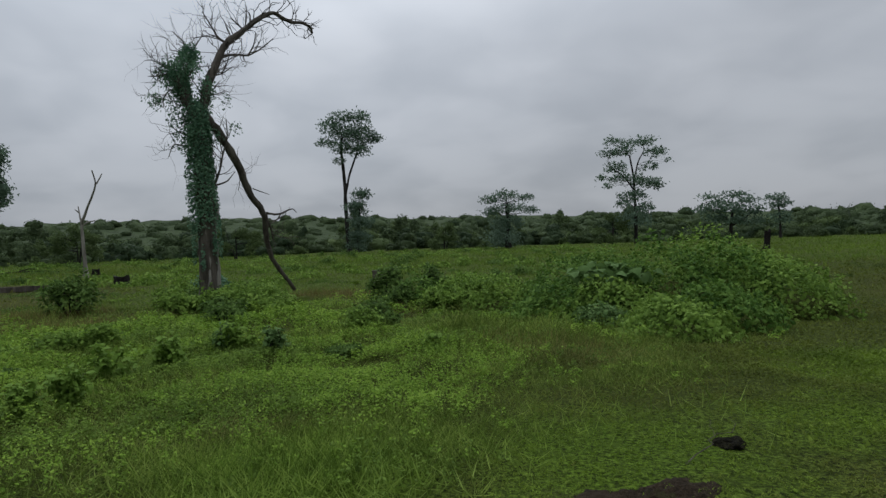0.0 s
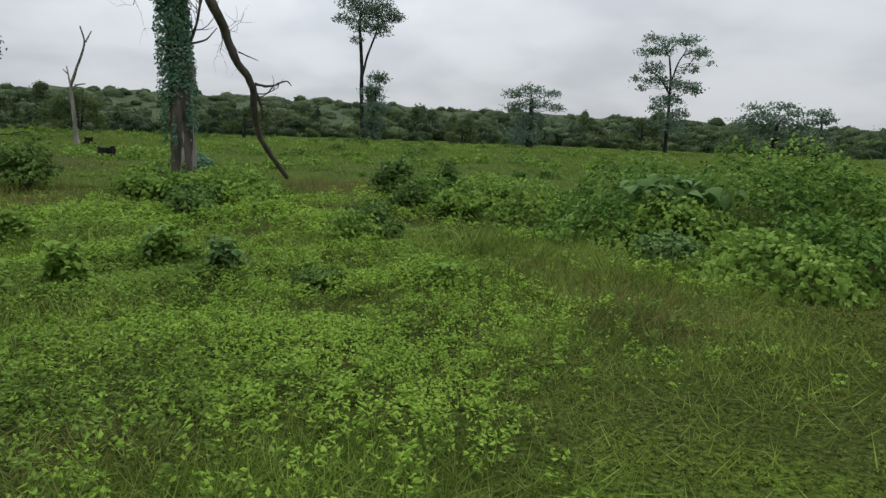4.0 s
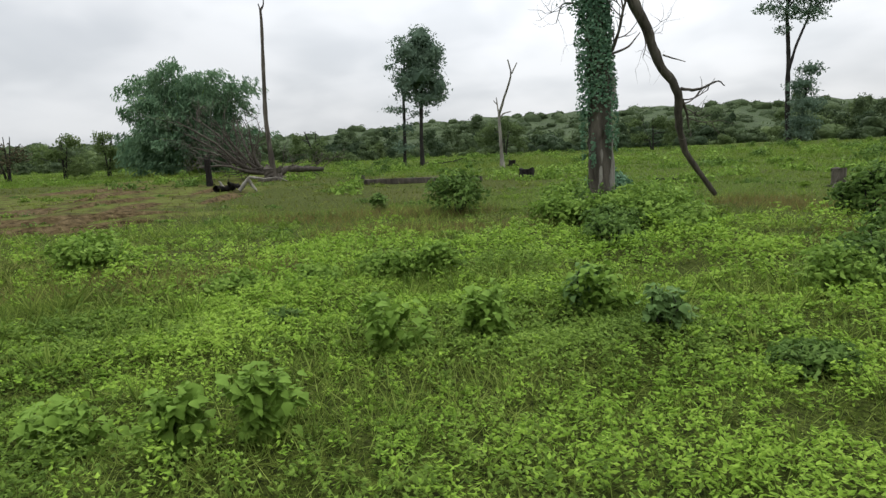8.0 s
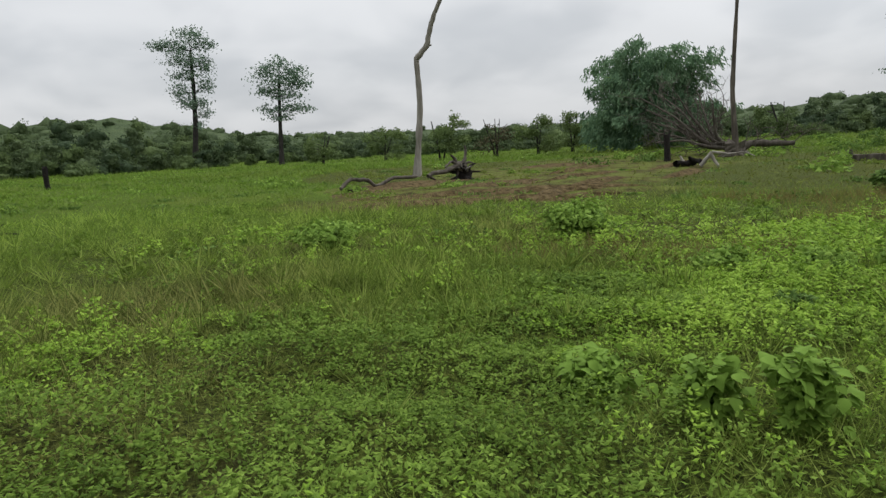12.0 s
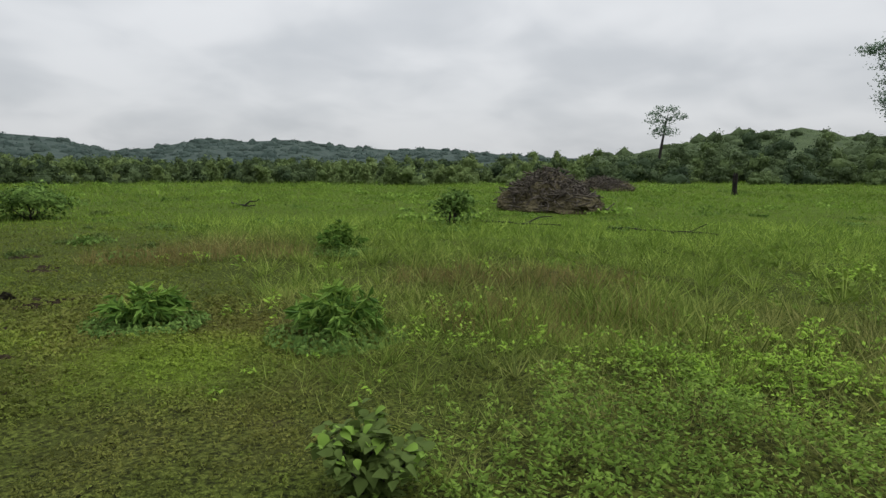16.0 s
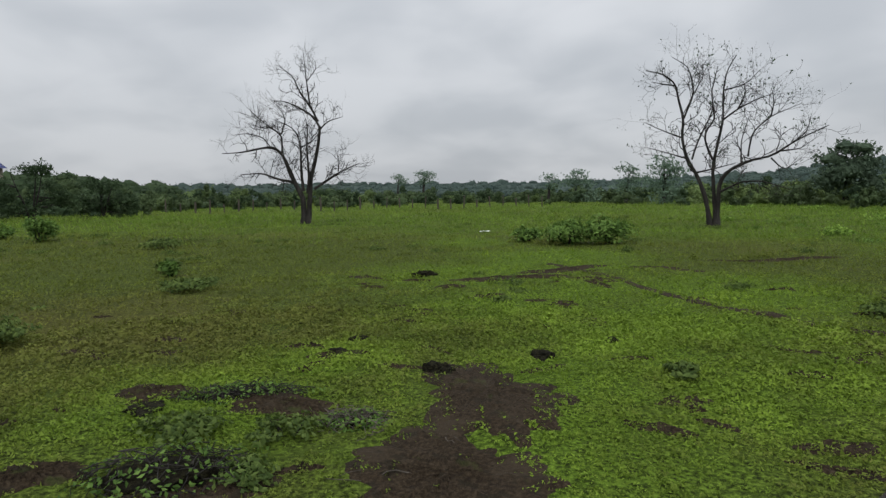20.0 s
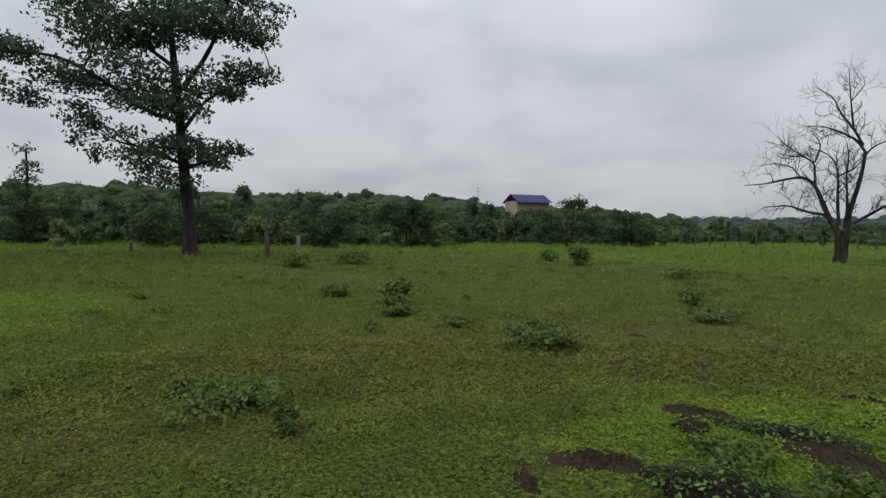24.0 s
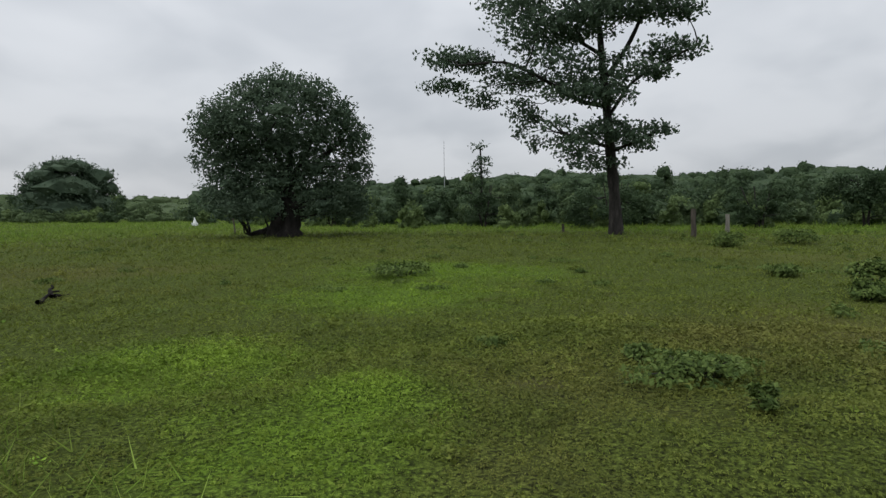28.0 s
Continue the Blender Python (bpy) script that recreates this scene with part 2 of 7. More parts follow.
FOREST_LIGHT = leafy("woodland_leaf_light", (0.058, 0.088, 0.032), (0.094, 0.136, 0.048), (0.140, 0.188, 0.070), scale=0.35, island=0.18, bump=1.0, bump_scale=1.6, relief=0.7)
FOREST_PALE = leafy("scrub_leaf_pale", (0.082, 0.124, 0.042), (0.130, 0.182, 0.062), (0.184, 0.240, 0.088), scale=0.35, island=0.25, bump=1.0, bump_scale=1.6, relief=0.7)
BAMBOO = leafy("bamboo_leaf", (0.070, 0.134, 0.074), (0.122, 0.206, 0.112), (0.190, 0.290, 0.162), scale=0.4, island=0.35)
# aerial haze painted in: bluish, low-contrast colour for the far hills
FARHILL = leafy("hazed_wooded_hill", (0.042, 0.066, 0.058), (0.057, 0.084, 0.071), (0.074, 0.102, 0.084), scale=0.06, island=0.2, bump=0.8, bump_scale=0.22, relief=4.0)
BARK = material("dark_wet_bark", [(0.3, (0.012, 0.011, 0.010)), (0.55, (0.031, 0.028, 0.025)), (0.8, (0.074, 0.067, 0.059))], scale=5, bump=0.8, bump_scale=18, stretch=(1, 1, 0.25))
GREYBARK = material("grey_dead_wood", [(0.3, (0.120, 0.108, 0.090)), (0.55, (0.225, 0.210, 0.180)), (0.8, (0.360, 0.340, 0.300))], scale=4, bump=0.7, bump_scale=16, stretch=(1, 1, 0.2))
BROWNBARK = material("brown_dead_bark", [(0.3, (0.034, 0.029, 0.023)), (0.55, (0.084, 0.073, 0.059)), (0.8, (0.170, 0.150, 0.122))], scale=5, bump=0.9, bump_scale=15, stretch=(1, 1, 0.18))
CHAR = material("charred_wood", [(0.3, (0.006, 0.005, 0.005)), (0.6, (0.018, 0.015, 0.013)), (0.85, (0.05, 0.042, 0.036))], scale=6, bump=0.8)
PLANK = material("weathered_wet_plank", [(0.25, (0.008, 0.007, 0.006)), (0.5, (0.026, 0.022, 0.019)), (0.75, (0.075, 0.066, 0.056))], scale=6, bump=0.9, bump_scale=20, stretch=(6, 0.6, 6), rough=0.7)
DEBRIS = material("brushwood_heap", [(0.32, (0.030, 0.026, 0.014)), (0.52, (0.085, 0.074, 0.042)), (0.74, (0.175, 0.155, 0.098))], scale=9, bump=1.0, spec=0.02)
ROOFBLUE = material("blue_metal_roof", [(0.3, (0.045, 0.055, 0.16)), (0.7, (0.085, 0.098, 0.24))], scale=2, rough=0.5, bump=0.1)
WALLBUFF = material("buff_rendered_wall", [(0.3, (0.22, 0.18, 0.14)), (0.7, (0.30, 0.25, 0.20))], scale=2, bump=0.2)
WHITE = material("white_paint", [(0.3, (0.62, 0.63, 0.62)), (0.7, (0.76, 0.77, 0.76))], scale=4, bump=0.1)
STEEL = material("galvanised_steel", [(0.3, (0.22, 0.23, 0.24)), (0.7, (0.34, 0.35, 0.36))], scale=4, rough=0.5, bump=0.1)

# ---- mesh helpers ----
rng = np.random.default_rng(7)


def height(x, y):
    """The lie of the land: level round the start, rising gently all round."""
    r, az = np.hypot(x, y), np.arctan2(-x, y)
    slope = 0.012 + 0.006 * np.cos(az)
    return slope * np.clip(r - 12, 0, 150)


def weedy(x, y):
    """How far a place lies inside the rank growth (positive) or on the grazed turf (negative)."""
    return y + 0.3 - 1.3 * np.maximum(x - 0.4, 0) + 2.3 * np.maximum(0, -1.5 - x) + 0.5 * np.sin(1.9 * x + 0.8) + 0.4 * np.sin(2.3 * y)


def rough_ground(x, y):
    """The land with its unevenness: hummocks near by, longer swells out in the field."""
    d = np.hypot(x, y)
    bumps = 0.035 * np.sin(1.7 * x + 0.6 * y) * np.sin(1.3 * y - 0.4 * x) + 0.03 * np.sin(0.55 * x - 0.9 * y + 1.0)
    hummocks = np.sin(3.1 * x + 1.4 * np.sin(1.2 * y)) * np.sin(2.7 * y + 1.6 * np.sin(0.9 * x) + 1.0) + 0.6 * np.sin(4.6 * x - 2.3 * y + 1.2 * np.sin(1.9 * y + x))
    rank = 0.024 + 0.026 * np.clip(weedy(x, y) / 2, 0, 1)
    swells = 0.05 * np.sin(0.42 * x + 0.9 * np.sin(0.23 * y)) * np.sin(0.37 * y + 0.8 * np.sin(0.19 * x))
    return height(x, y) + bumps * np.clip((d - 1.0) / 5.0, 0, 1) + hummocks * rank * np.clip((d - 1.2) / 3.0, 0, 1) * np.clip((22 - d) / 10, 0, 1) + swells * np.clip((d - 8) / 8, 0, 1) * np.clip((90 - d) / 30, 0, 1)


def mesh_of(name, verts, faces, mat, smooth=False):
    me = bpy.data.meshes.new(name)
    verts = np.asarray(verts, dtype=np.float32).reshape(-1, 3)
    faces = np.asarray(faces, dtype=np.int32)
    k = faces.shape[1]
    me.vertices.add(len(verts))
    me.vertices.foreach_set("co", verts.ravel())
    me.loops.add(faces.size)
    me.loops.foreach_set("vertex_index", faces.ravel())
    me.polygons.add(len(faces))
    me.polygons.foreach_set("loop_start", np.arange(0, faces.size, k, dtype=np.int32))
    me.polygons.foreach_set("loop_total", np.full(len(faces), k, dtype=np.int32))
    me.update(calc_edges=True)
    me.polygons.foreach_set("use_smooth", np.full(len(faces), smooth))
    me.materials.append(mat)
    return me


# places where the sward is fresh bright green, or dry and brownish: x, y, radius
FRESH = [(0.3, -9.6, 2.2), (-0.6, -13.0, 2.4), (4.2, -14.2, 2.6), (2.4, -11.0, 1.8), (3.2, -18.5, 2.6), (1.0, -5.4, 1.5), (0.7, -8.4, 1.2), (1.6, -12.3, 1.3), (3.6, -16.5, 1.2), (6.8, -22.7, 1.7), (3.7, -7.1, 1.0), (4.2, -5.9, 1.1), (-0.2, -7.0, 1.2), (4.5, 1.0, 0.9), (6.5, 3.1, 1.3), (12.6, 2.2, 2.2), (16.8, 1.8, 3.0), (3.9, -5.4, 1.2), (5.6, 0.9, 0.8), (1.2, -7.1, 1.4), (-1.3, -7.6, 1.2), (0.5, -10.6, 1.4), (2.0, -16.2, 1.6), (-3.1, -6.1, 0.9), (2.5, 0.4, 1.3), (0.2, 0.3, 1.2)]
DRY = [(-1.0, -4.6, 0.9), (-4.4, -1.9, 1.9), (-2.6, -1.7, 1.1), (-7.5, -1.5, 1.8), (-2.7, -4.3, 0.8), (-4.4, -6.4, 1.2), (8.9, -8.8, 2.2), (15, -28.5, 4), (-3.4, -23.6, 3), (7.3, -8.1, 1.6), (6.4, -1.0, 1.4), (8.7, -3.6, 2), (16.1, 12.8, 3), (4.4, -0.5, 0.7), (-7.1, -12.3, 2), (-7.7, -6.0, 1.6), (-1.9, -4.6, 0.8), (-2.5, -7.0, 1.0), (-6.1, 12.9, 2.2), (0.4, 11.0, 2.0), (3.1, 4.6, 0.9), (-0.5, 1.3, 0.6), (-8.2, 5.4, 1.6), (-10.8, 5.2, 1.8), (-1.6, 18.1, 2)]


def in_clearing(x, y):
    """Below 1 on the ground that was cleared and churned up."""
    far = ((x + 29) * 0.47 + (y - 16) * -0.88) ** 2 / 12**2 + ((x + 29) * 0.88 + (y - 16) * 0.47) ** 2 / 19**2
    near = ((x + 18.6) * 0.292 + (y - 6.2) * 0.956) ** 2 / 6.5**2 + ((x + 18.6) * -0.956 + (y - 6.2) * 0.292) ** 2 / 4.0**2
    return np.minimum(far, near)


def sward_at(x, y):
    fresh, dry = np.zeros_like(x), np.zeros_like(x)
    for px, py, pr in FRESH:
        fresh = np.maximum(fresh, 0.95 * np.exp(-((x - px) ** 2 + (y - py) ** 2) / (1.3 * pr * pr)))
    for px, py, pr in DRY:
        dry = np.maximum(dry, 0.85 * np.exp(-((x - px) ** 2 + (y - py) ** 2) / (1.5 * pr * pr)))
    # the ungrazed field farther out is lush
    d, bearing = np.hypot(x, y), np.degrees(np.arctan2(-x, y)) % 360
    reach = np.interp(bearing, [0, 120, 150, 185, 210, 235, 300, 325, 345, 360], [16, 13, 16, 24, 27, 38, 46, 30, 16, 16])
    cleared = in_clearing(x, y) < 1
    fresh = np.where(cleared, 0.1, np.maximum(fresh, np.interp(bearing, [0, 50, 80, 140, 180, 360], [0.42, 0.5, 0.8, 0.7, 0.5, 0.42]) * np.clip((d - reach) / 8 + 0.5, 0, 1)))
    return fresh, np.where(cleared, 0.45, dry * np.clip(1.2 - fresh, 0, 1))


def add_sward(me):
    co = np.empty(len(me.vertices) * 3, np.float32)
    me.vertices.foreach_get("co", co)
    for kind, value in zip(("fresh", "dry"), sward_at(co[0::3].astype(float), co[1::3].astype(float))):
        me.attributes.new(kind, "FLOAT", "POINT").data.foreach_set("value", value.astype(np.float32))
    return me


def piece(name, me, parent=None, label="", at=None):
    """One mesh object, as a part of parent if there is one."""
    ob = new(name, me)
    if at is not None:
        ob.matrix_basis = at
    ob.parent = parent
    if label:
        tagged(ob, label)
    return ob


def part(name, bm, mat, parent, label=""):
    me = bpy.data.meshes.new(name)
    bm.to_mesh(me)
    bm.free()
    me.materials.append(mat)
    return piece(name, me, parent, label)


def thing(name, x, y, label, category, group="", z=None, turn=0.0):
    """An empty at the thing's foot."""
    ob = new(name)
    ob.empty_display_size = 0.2
    ob.matrix_basis = pose(x, y, float(rough_ground(x, y)) if z is None else z, 0, 0, turn)
    return tagged(ob, label, category, group)


def unit_vectors(n, r=rng):
    v = r.normal(size=(n, 3))
    return v / np.linalg.norm(v, axis=1, keepdims=True)


def leaf_quads(centres, size, r, aim=None, narrow=0.55, droop=0.0, face=None, tumble=0.55):
    """Rhombic leaves round the given centres. aim: ways in which they point (else any way); face: ways which they roughly face."""
    n = len(centres)
    a = unit_vectors(n, r) if aim is None else aim
    if face is not None:
        face = face / (np.linalg.norm(face, axis=1, keepdims=True) + 1e-9) + unit_vectors(n, r) * tumble
        a = np.cross(face, a)
        a /= np.linalg.norm(a, axis=1, keepdims=True) + 1e-9
    a = a - np.array([0, 0, droop])
    a /= np.linalg.norm(a, axis=1, keepdims=True)
    b = np.cross(a, unit_vectors(n, r) if face is None else face)
    b /= np.linalg.norm(b, axis=1, keepdims=True) + 1e-9
    s = (size * r.uniform(0.65, 1.35, n))[:, None]
    c = centres
    fold = np.cross(a, b) * s * 0.10
    v = np.stack([c - a * s * 0.5, c + b * s * narrow * 0.5 + fold, c + a * s * 0.5, c - b * s * narrow * 0.5 + fold], 1)
    return v.reshape(-1, 3), np.arange(4 * n).reshape(n, 4)


def blade_tris(foot, aim, length, width, r):
    """Grass blades: a wide foot and a sharp tip."""
    n = len(foot)
    side = np.cross(aim, unit_vectors(n, r))
    side /= np.linalg.norm(side, axis=1, keepdims=True) + 1e-9
    w = (length * width)[:, None] * 0.5
    v = np.stack([foot - side * w, foot + side * w, foot + aim * length[:, None]], 1)
    return v.reshape(-1, 3), np.arange(3 * n).reshape(n, 3)


def ball_points(n, centre, radii, r, shell=0.55):
    """Points in a lumpy ellipsoid, more of them near its skin."""
    u = unit_vectors(n, r)
    d = shell + (1 - shell) * r.random(n) ** 0.7
    d *= 1 + 0.14 * np.sin(5 * u[:, 0] + 3 * u[:, 2]) + 0.10 * np.sin(7 * u[:, 1] - 4 * u[:, 2])
    return np.asarray(centre) + u * d[:, None] * np.asarray(radii)


def tube_arrays(lines, sides=6):
    """Round, tapering limbs: each line is (points, radii)."""
    verts, faces, start = [], [], 0
    ang = np.arange(sides) * 2 * np.pi / sides
    for pts, rad in lines:
        pts, rad = np.asarray(pts, float), np.asarray(rad, float)
        way = np.gradient(pts, axis=0)
        way /= np.linalg.norm(way, axis=1, keepdims=True) + 1e-9
        ref = np.array([0.31, 0.87, 0.38]) if abs(way[0] @ np.array([0.31, 0.87, 0.38])) < 0.92 else np.array([1.0, 0, 0])
        b1 = np.cross(way, ref)
        b1 /= np.linalg.norm(b1, axis=1, keepdims=True) + 1e-9
        b2 = np.cross(way, b1)
        ring = pts[:, None] + rad[:, None, None] * (np.cos(ang)[None, :, None] * b1[:, None] + np.sin(ang)[None, :, None] * b2[:, None])
        verts.append(ring.reshape(-1, 3))
        m = len(pts)
        i, j = np.meshgrid(np.arange(m - 1), np.arange(sides), indexing="ij")
        k = (j + 1) % sides
        faces.append(start + np.stack([i * sides + j, i * sides + k, (i + 1) * sides + k, (i + 1) * sides + j], -1).reshape(-1, 4))
        start += m * sides
    return np.concatenate(verts), np.concatenate(faces)


def bent(p0, p1, n, wobble, r, sag=0.0):
    """A crooked line from p0 to p1."""
    p0, p1 = np.asarray(p0, float), np.asarray(p1, float)
    t = np.linspace(0, 1, n)[:, None]
    pts = p0 + (p1 - p0) * t
    pts[:, 2] += (sag * np.linalg.norm(p1 - p0) * np.sin(np.pi * t[:, 0]))
    off = np.cumsum(r.normal(size=(n, 3)) * wobble * np.linalg.norm(p1 - p0) / n, axis=0)
    off -= off[-1] * t
    off[0] = 0
    return pts + off


def twigs(p, way, length, radius, depth, r, out, tips, spread=0.7, kids=(2, 4), up=0.15, wobble=0.5, shrink=0.62):
    """A limb that keeps dividing."""
    way = way / (np.linalg.norm(way) + 1e-9)
    n = 5
    pts = [np.asarray(p, float)]
    d = way.copy()
    for _ in range(n - 1):
        d = d + r.normal(size=3) * 0.16 * wobble + np.array([0, 0, up * 0.25])
        d /= np.linalg.norm(d)
        pts.append(pts[-1] + d * length / (n - 1))
    pts = np.array(pts)
    out.append((pts, np.linspace(radius, radius * (0.5 if depth else 0.25), n)))
    if depth == 0:
        tips.append(pts[-1])
        return
    for k in range(r.integers(kids[0], kids[1] + 1)):
        i = n - 1 if k == 0 else r.integers(1, n)
        side = np.cross(d, r.normal(size=3))
        side /= np.linalg.norm(side) + 1e-9
        child = d * (0.8 if k == 0 else 0.5) + side * spread * r.uniform(0.6, 1.2) + np.array([0, 0, up])
        twigs(pts[i], child, length * shrink * r.uniform(0.75, 1.25), radius * 0.70, depth - 1, r, out, tips, spread, kids, up, wobble, shrink)

# ---- the ground: one sheet to the horizon ----
ring_r = np.concatenate([[0.0], np.geomspace(0.5, 3000, 190)])
ring_a = np.linspace(0, 2 * np.pi, 301)[:-1]
gx, gy = (ring_r[:, None] * np.cos(ring_a)).ravel(), (ring_r[:, None] * np.sin(ring_a)).ravel()
gi, gj = np.meshgrid(np.arange(len(ring_r) - 1), np.arange(len(ring_a)), indexing="ij")
gk = (gj + 1) % len(ring_a)
gfaces = np.stack([gi * 300 + gj, (gi + 1) * 300 + gj, (gi + 1) * 300 + gk, gi * 300 + gk], -1).reshape(-1, 4)
ground = new("ground", add_sward(mesh_of("ground", np.stack([gx, gy, rough_ground(gx, gy)], 1), gfaces, GROUND, True)))
tagged(ground, "green pasture turf with worn and reddish patches, gently rising", "ground", kind="structure")


def patch_mesh(name, cx, cy, rx, ry, turn, mat, r, lift=0.034, n=80, rings=12, dome=0.0):
    """A flat or slightly domed patch of soil with a ragged edge, that follows the ground."""
    a = np.linspace(0, 2 * np.pi, n + 1)[:-1]
    edge = 1 + 0.16 * np.sin(2 * a + r.uniform(0, 6)) + 0.12 * np.sin(3 * a + r.uniform(0, 6)) + 0.10 * np.sin(5 * a + r.uniform(0, 6)) + 0.08 * np.sin(11 * a + r.uniform(0, 6)) + 0.06 * np.sin(17 * a + r.uniform(0, 6)) + 0.03 * r.normal(size=n)
    s = np.linspace(0, 1, rings)[:, None]
    u, v = s * edge * rx * np.cos(a), s * edge * ry * np.sin(a)
    c, si = math.cos(radians(turn)), math.sin(radians(turn))
    x, y = cx + c * u - si * v, cy + si * u + c * v
    z = rough_ground(x, y) + lift * (1 - s**2.5) - 0.02 * s**8 + dome * (1 - s**2) + 0.010 * r.normal(size=x.shape) * (1 - s**4) * np.minimum(1, 5 * s)
    i, j = np.meshgrid(np.arange(rings - 1), np.arange(n), indexing="ij")
    k = (j + 1) % n
    faces = np.stack([i * n + j, (i + 1) * n + j, (i + 1) * n + k, i * n + k], -1).reshape(-1, 4)
    return mesh_of(name, np.stack([x, y, z], -1).reshape(-1, 3), faces, mat, True)


SOILS = [(1.75, -6.4, 0.66, 1.1, 20), (1.6, -4.9, 0.68, 0.70, 0), (3.3, -5.7, 0.55, 0.28, 10), (3.05, -4.35, 0.5, 0.35, 20), (3.95, -4.0, 0.34, 0.24, 40), (4.5, -5.6, 0.4, 0.3, 0), (3.6, -7.2, 0.35, 0.15, 20), (2.3, -0.6, 0.55, 0.4, 10), (4.2, -7.6, 0.3, 0.14, -10),
         (2.4, -15.5, 1.6, 0.35, 60), (-2.2, -18.5, 1.6, 0.3, 10), (3.2, -13.6, 1.2, 0.4, 30), (-1.6, -8.6, 0.3, 0.10, 30), (-3.0, -9.0, 0.35, 0.09, 10)]
for sx, sy, sa, sb, st in SOILS:
    ob = new("soil_patch", patch_mesh("soil_patch", sx, sy, sa, sb, st, SOIL, rng))
    tagged(ob, "bare patch of dark wet soil in the turf", "soil", "bare soil patches", "structure")
CLEAR = [(-27.0, 13.0, 10.0, 8.0, 118), (-23.0, 5.0, 4.2, 3.6, 70), (-36, 24, 10, 8, 118), (-18.8, 6.4, 5.6, 2.9, 73)]
for sx, sy, sa, sb, st in CLEAR:
    tagged(new("cleared_ground", patch_mesh("cleared_ground", sx, sy, sa, sb, st, CLEARED, rng, lift=0.03, n=96, rings=24)), "churned red-brown soil of cleared ground", "soil", kind="structure")

for sx, sy, sa, sb, st in [(-17.4, 4.6, 2.9, 0.9, 80), (-18.4, 8.2, 3.0, 0.45, 66), (-20.4, 5.2, 3.2, 0.6, 74), (-16.6, 7.4, 2.2, 0.3, 70), (-25.6, 5.4, 3.4, 1.5, 118), (-22.8, 8.6, 2.6, 0.9, 128), (-20.2, 11.0, 2.4, 0.5, 130), (-24.0, 12.5, 3.0, 0.35, 122), (-21.0, 15.2, 2.2, 0.4, 125), (-28.5, 14.5, 3.2, 0.5, 120), (-26.0, 18.5, 2.6, 0.4, 118), (-18.0, 8.4, 2.4, 0.4, 135), (-33.0, 16.5, 3.4, 1.2, 115)]:
    tagged(new("churned_soil", patch_mesh("churned_soil", sx, sy, sa, sb, st, CHURNED, rng, lift=0.06, n=64, rings=12, dome=0.10)), "streak of churned red-brown soil in cleared ground", "soil", "churned soil streaks", "structure")

# small scuffs and hoof-trodden hollows that show dark in the turf
scuff_rng = np.random.default_rng(88)
scuff_v, scuff_f, start = [], [], 0
for n, bearings, dist in ((70, (158, 206), (5.5, 16)), (26, (208, 232), (4.5, 12))):
    for bearing, d in zip(scuff_rng.uniform(*bearings, n), scuff_rng.uniform(*dist, n)):
        sx, sy = -math.sin(radians(bearing)) * d, math.cos(radians(bearing)) * d
        long = scuff_rng.uniform(0.06, 0.30) * (0.6 + d / 14)
        me = patch_mesh("scuff", sx, sy, long, long * scuff_rng.uniform(0.25, 0.55), bearing + scuff_rng.normal() * 25, SOIL, scuff_rng, lift=0.020, n=22, rings=5)
        co = np.empty(len(me.vertices) * 3, np.float32)
        me.vertices.foreach_get("co", co)
        at = np.empty(len(me.loops), np.int32)
        me.loops.foreach_get("vertex_index", at)
        scuff_v.append(co.reshape(-1, 3))
        scuff_f.append(at.reshape(-1, 4) + start)
        start += len(me.vertices)
        bpy.data.meshes.remove(me)
tagged(new("soil_scuffs", mesh_of("soil_scuffs", np.concatenate(scuff_v), np.concatenate(scuff_f), SOIL, True)), "small dark scuffs and hoofprints trodden into the turf", "soil", kind="stuff")

# the cattle track worn across the turf
track = np.array([(2.9, -16.4), (2.3, -15.8), (1.0, -13.6), (-0.4, -11.6), (-1.2, -10.6), (-2.4, -9.6), (-4.0, -8.9)])
ts = np.linspace(0, len(track) - 1, 90)
tx, ty = np.interp(ts, np.arange(len(track)), track[:, 0]) + 0.05 * np.sin(ts * 9), np.interp(ts, np.arange(len(track)), track[:, 1]) + 0.04 * np.sin(ts * 13)
tw = 0.045 + 0.06 * np.abs(np.sin(ts * 3.1)) * rng.uniform(0.3, 1, 90)
rows = [np.stack([tx + k * tw, ty + 0.5 * k * tw, rough_ground(tx, ty) + (0.014 if abs(k) < 1.5 else -0.02)], 1) for k in (-2, -1, 1, 2)]
ti, tj = np.meshgrid(np.arange(89), np.arange(3), indexing="ij")
tf = np.stack([ti * 4 + tj, (ti + 1) * 4 + tj, (ti + 1) * 4 + tj + 1, ti * 4 + tj + 1], -1).reshape(-1, 4)
tagged(new("cattle_track", mesh_of("cattle_track", np.stack(rows, 1).reshape(-1, 3), tf, SOIL, True)), "narrow dark cattle track worn through the turf", "path", kind="structure")

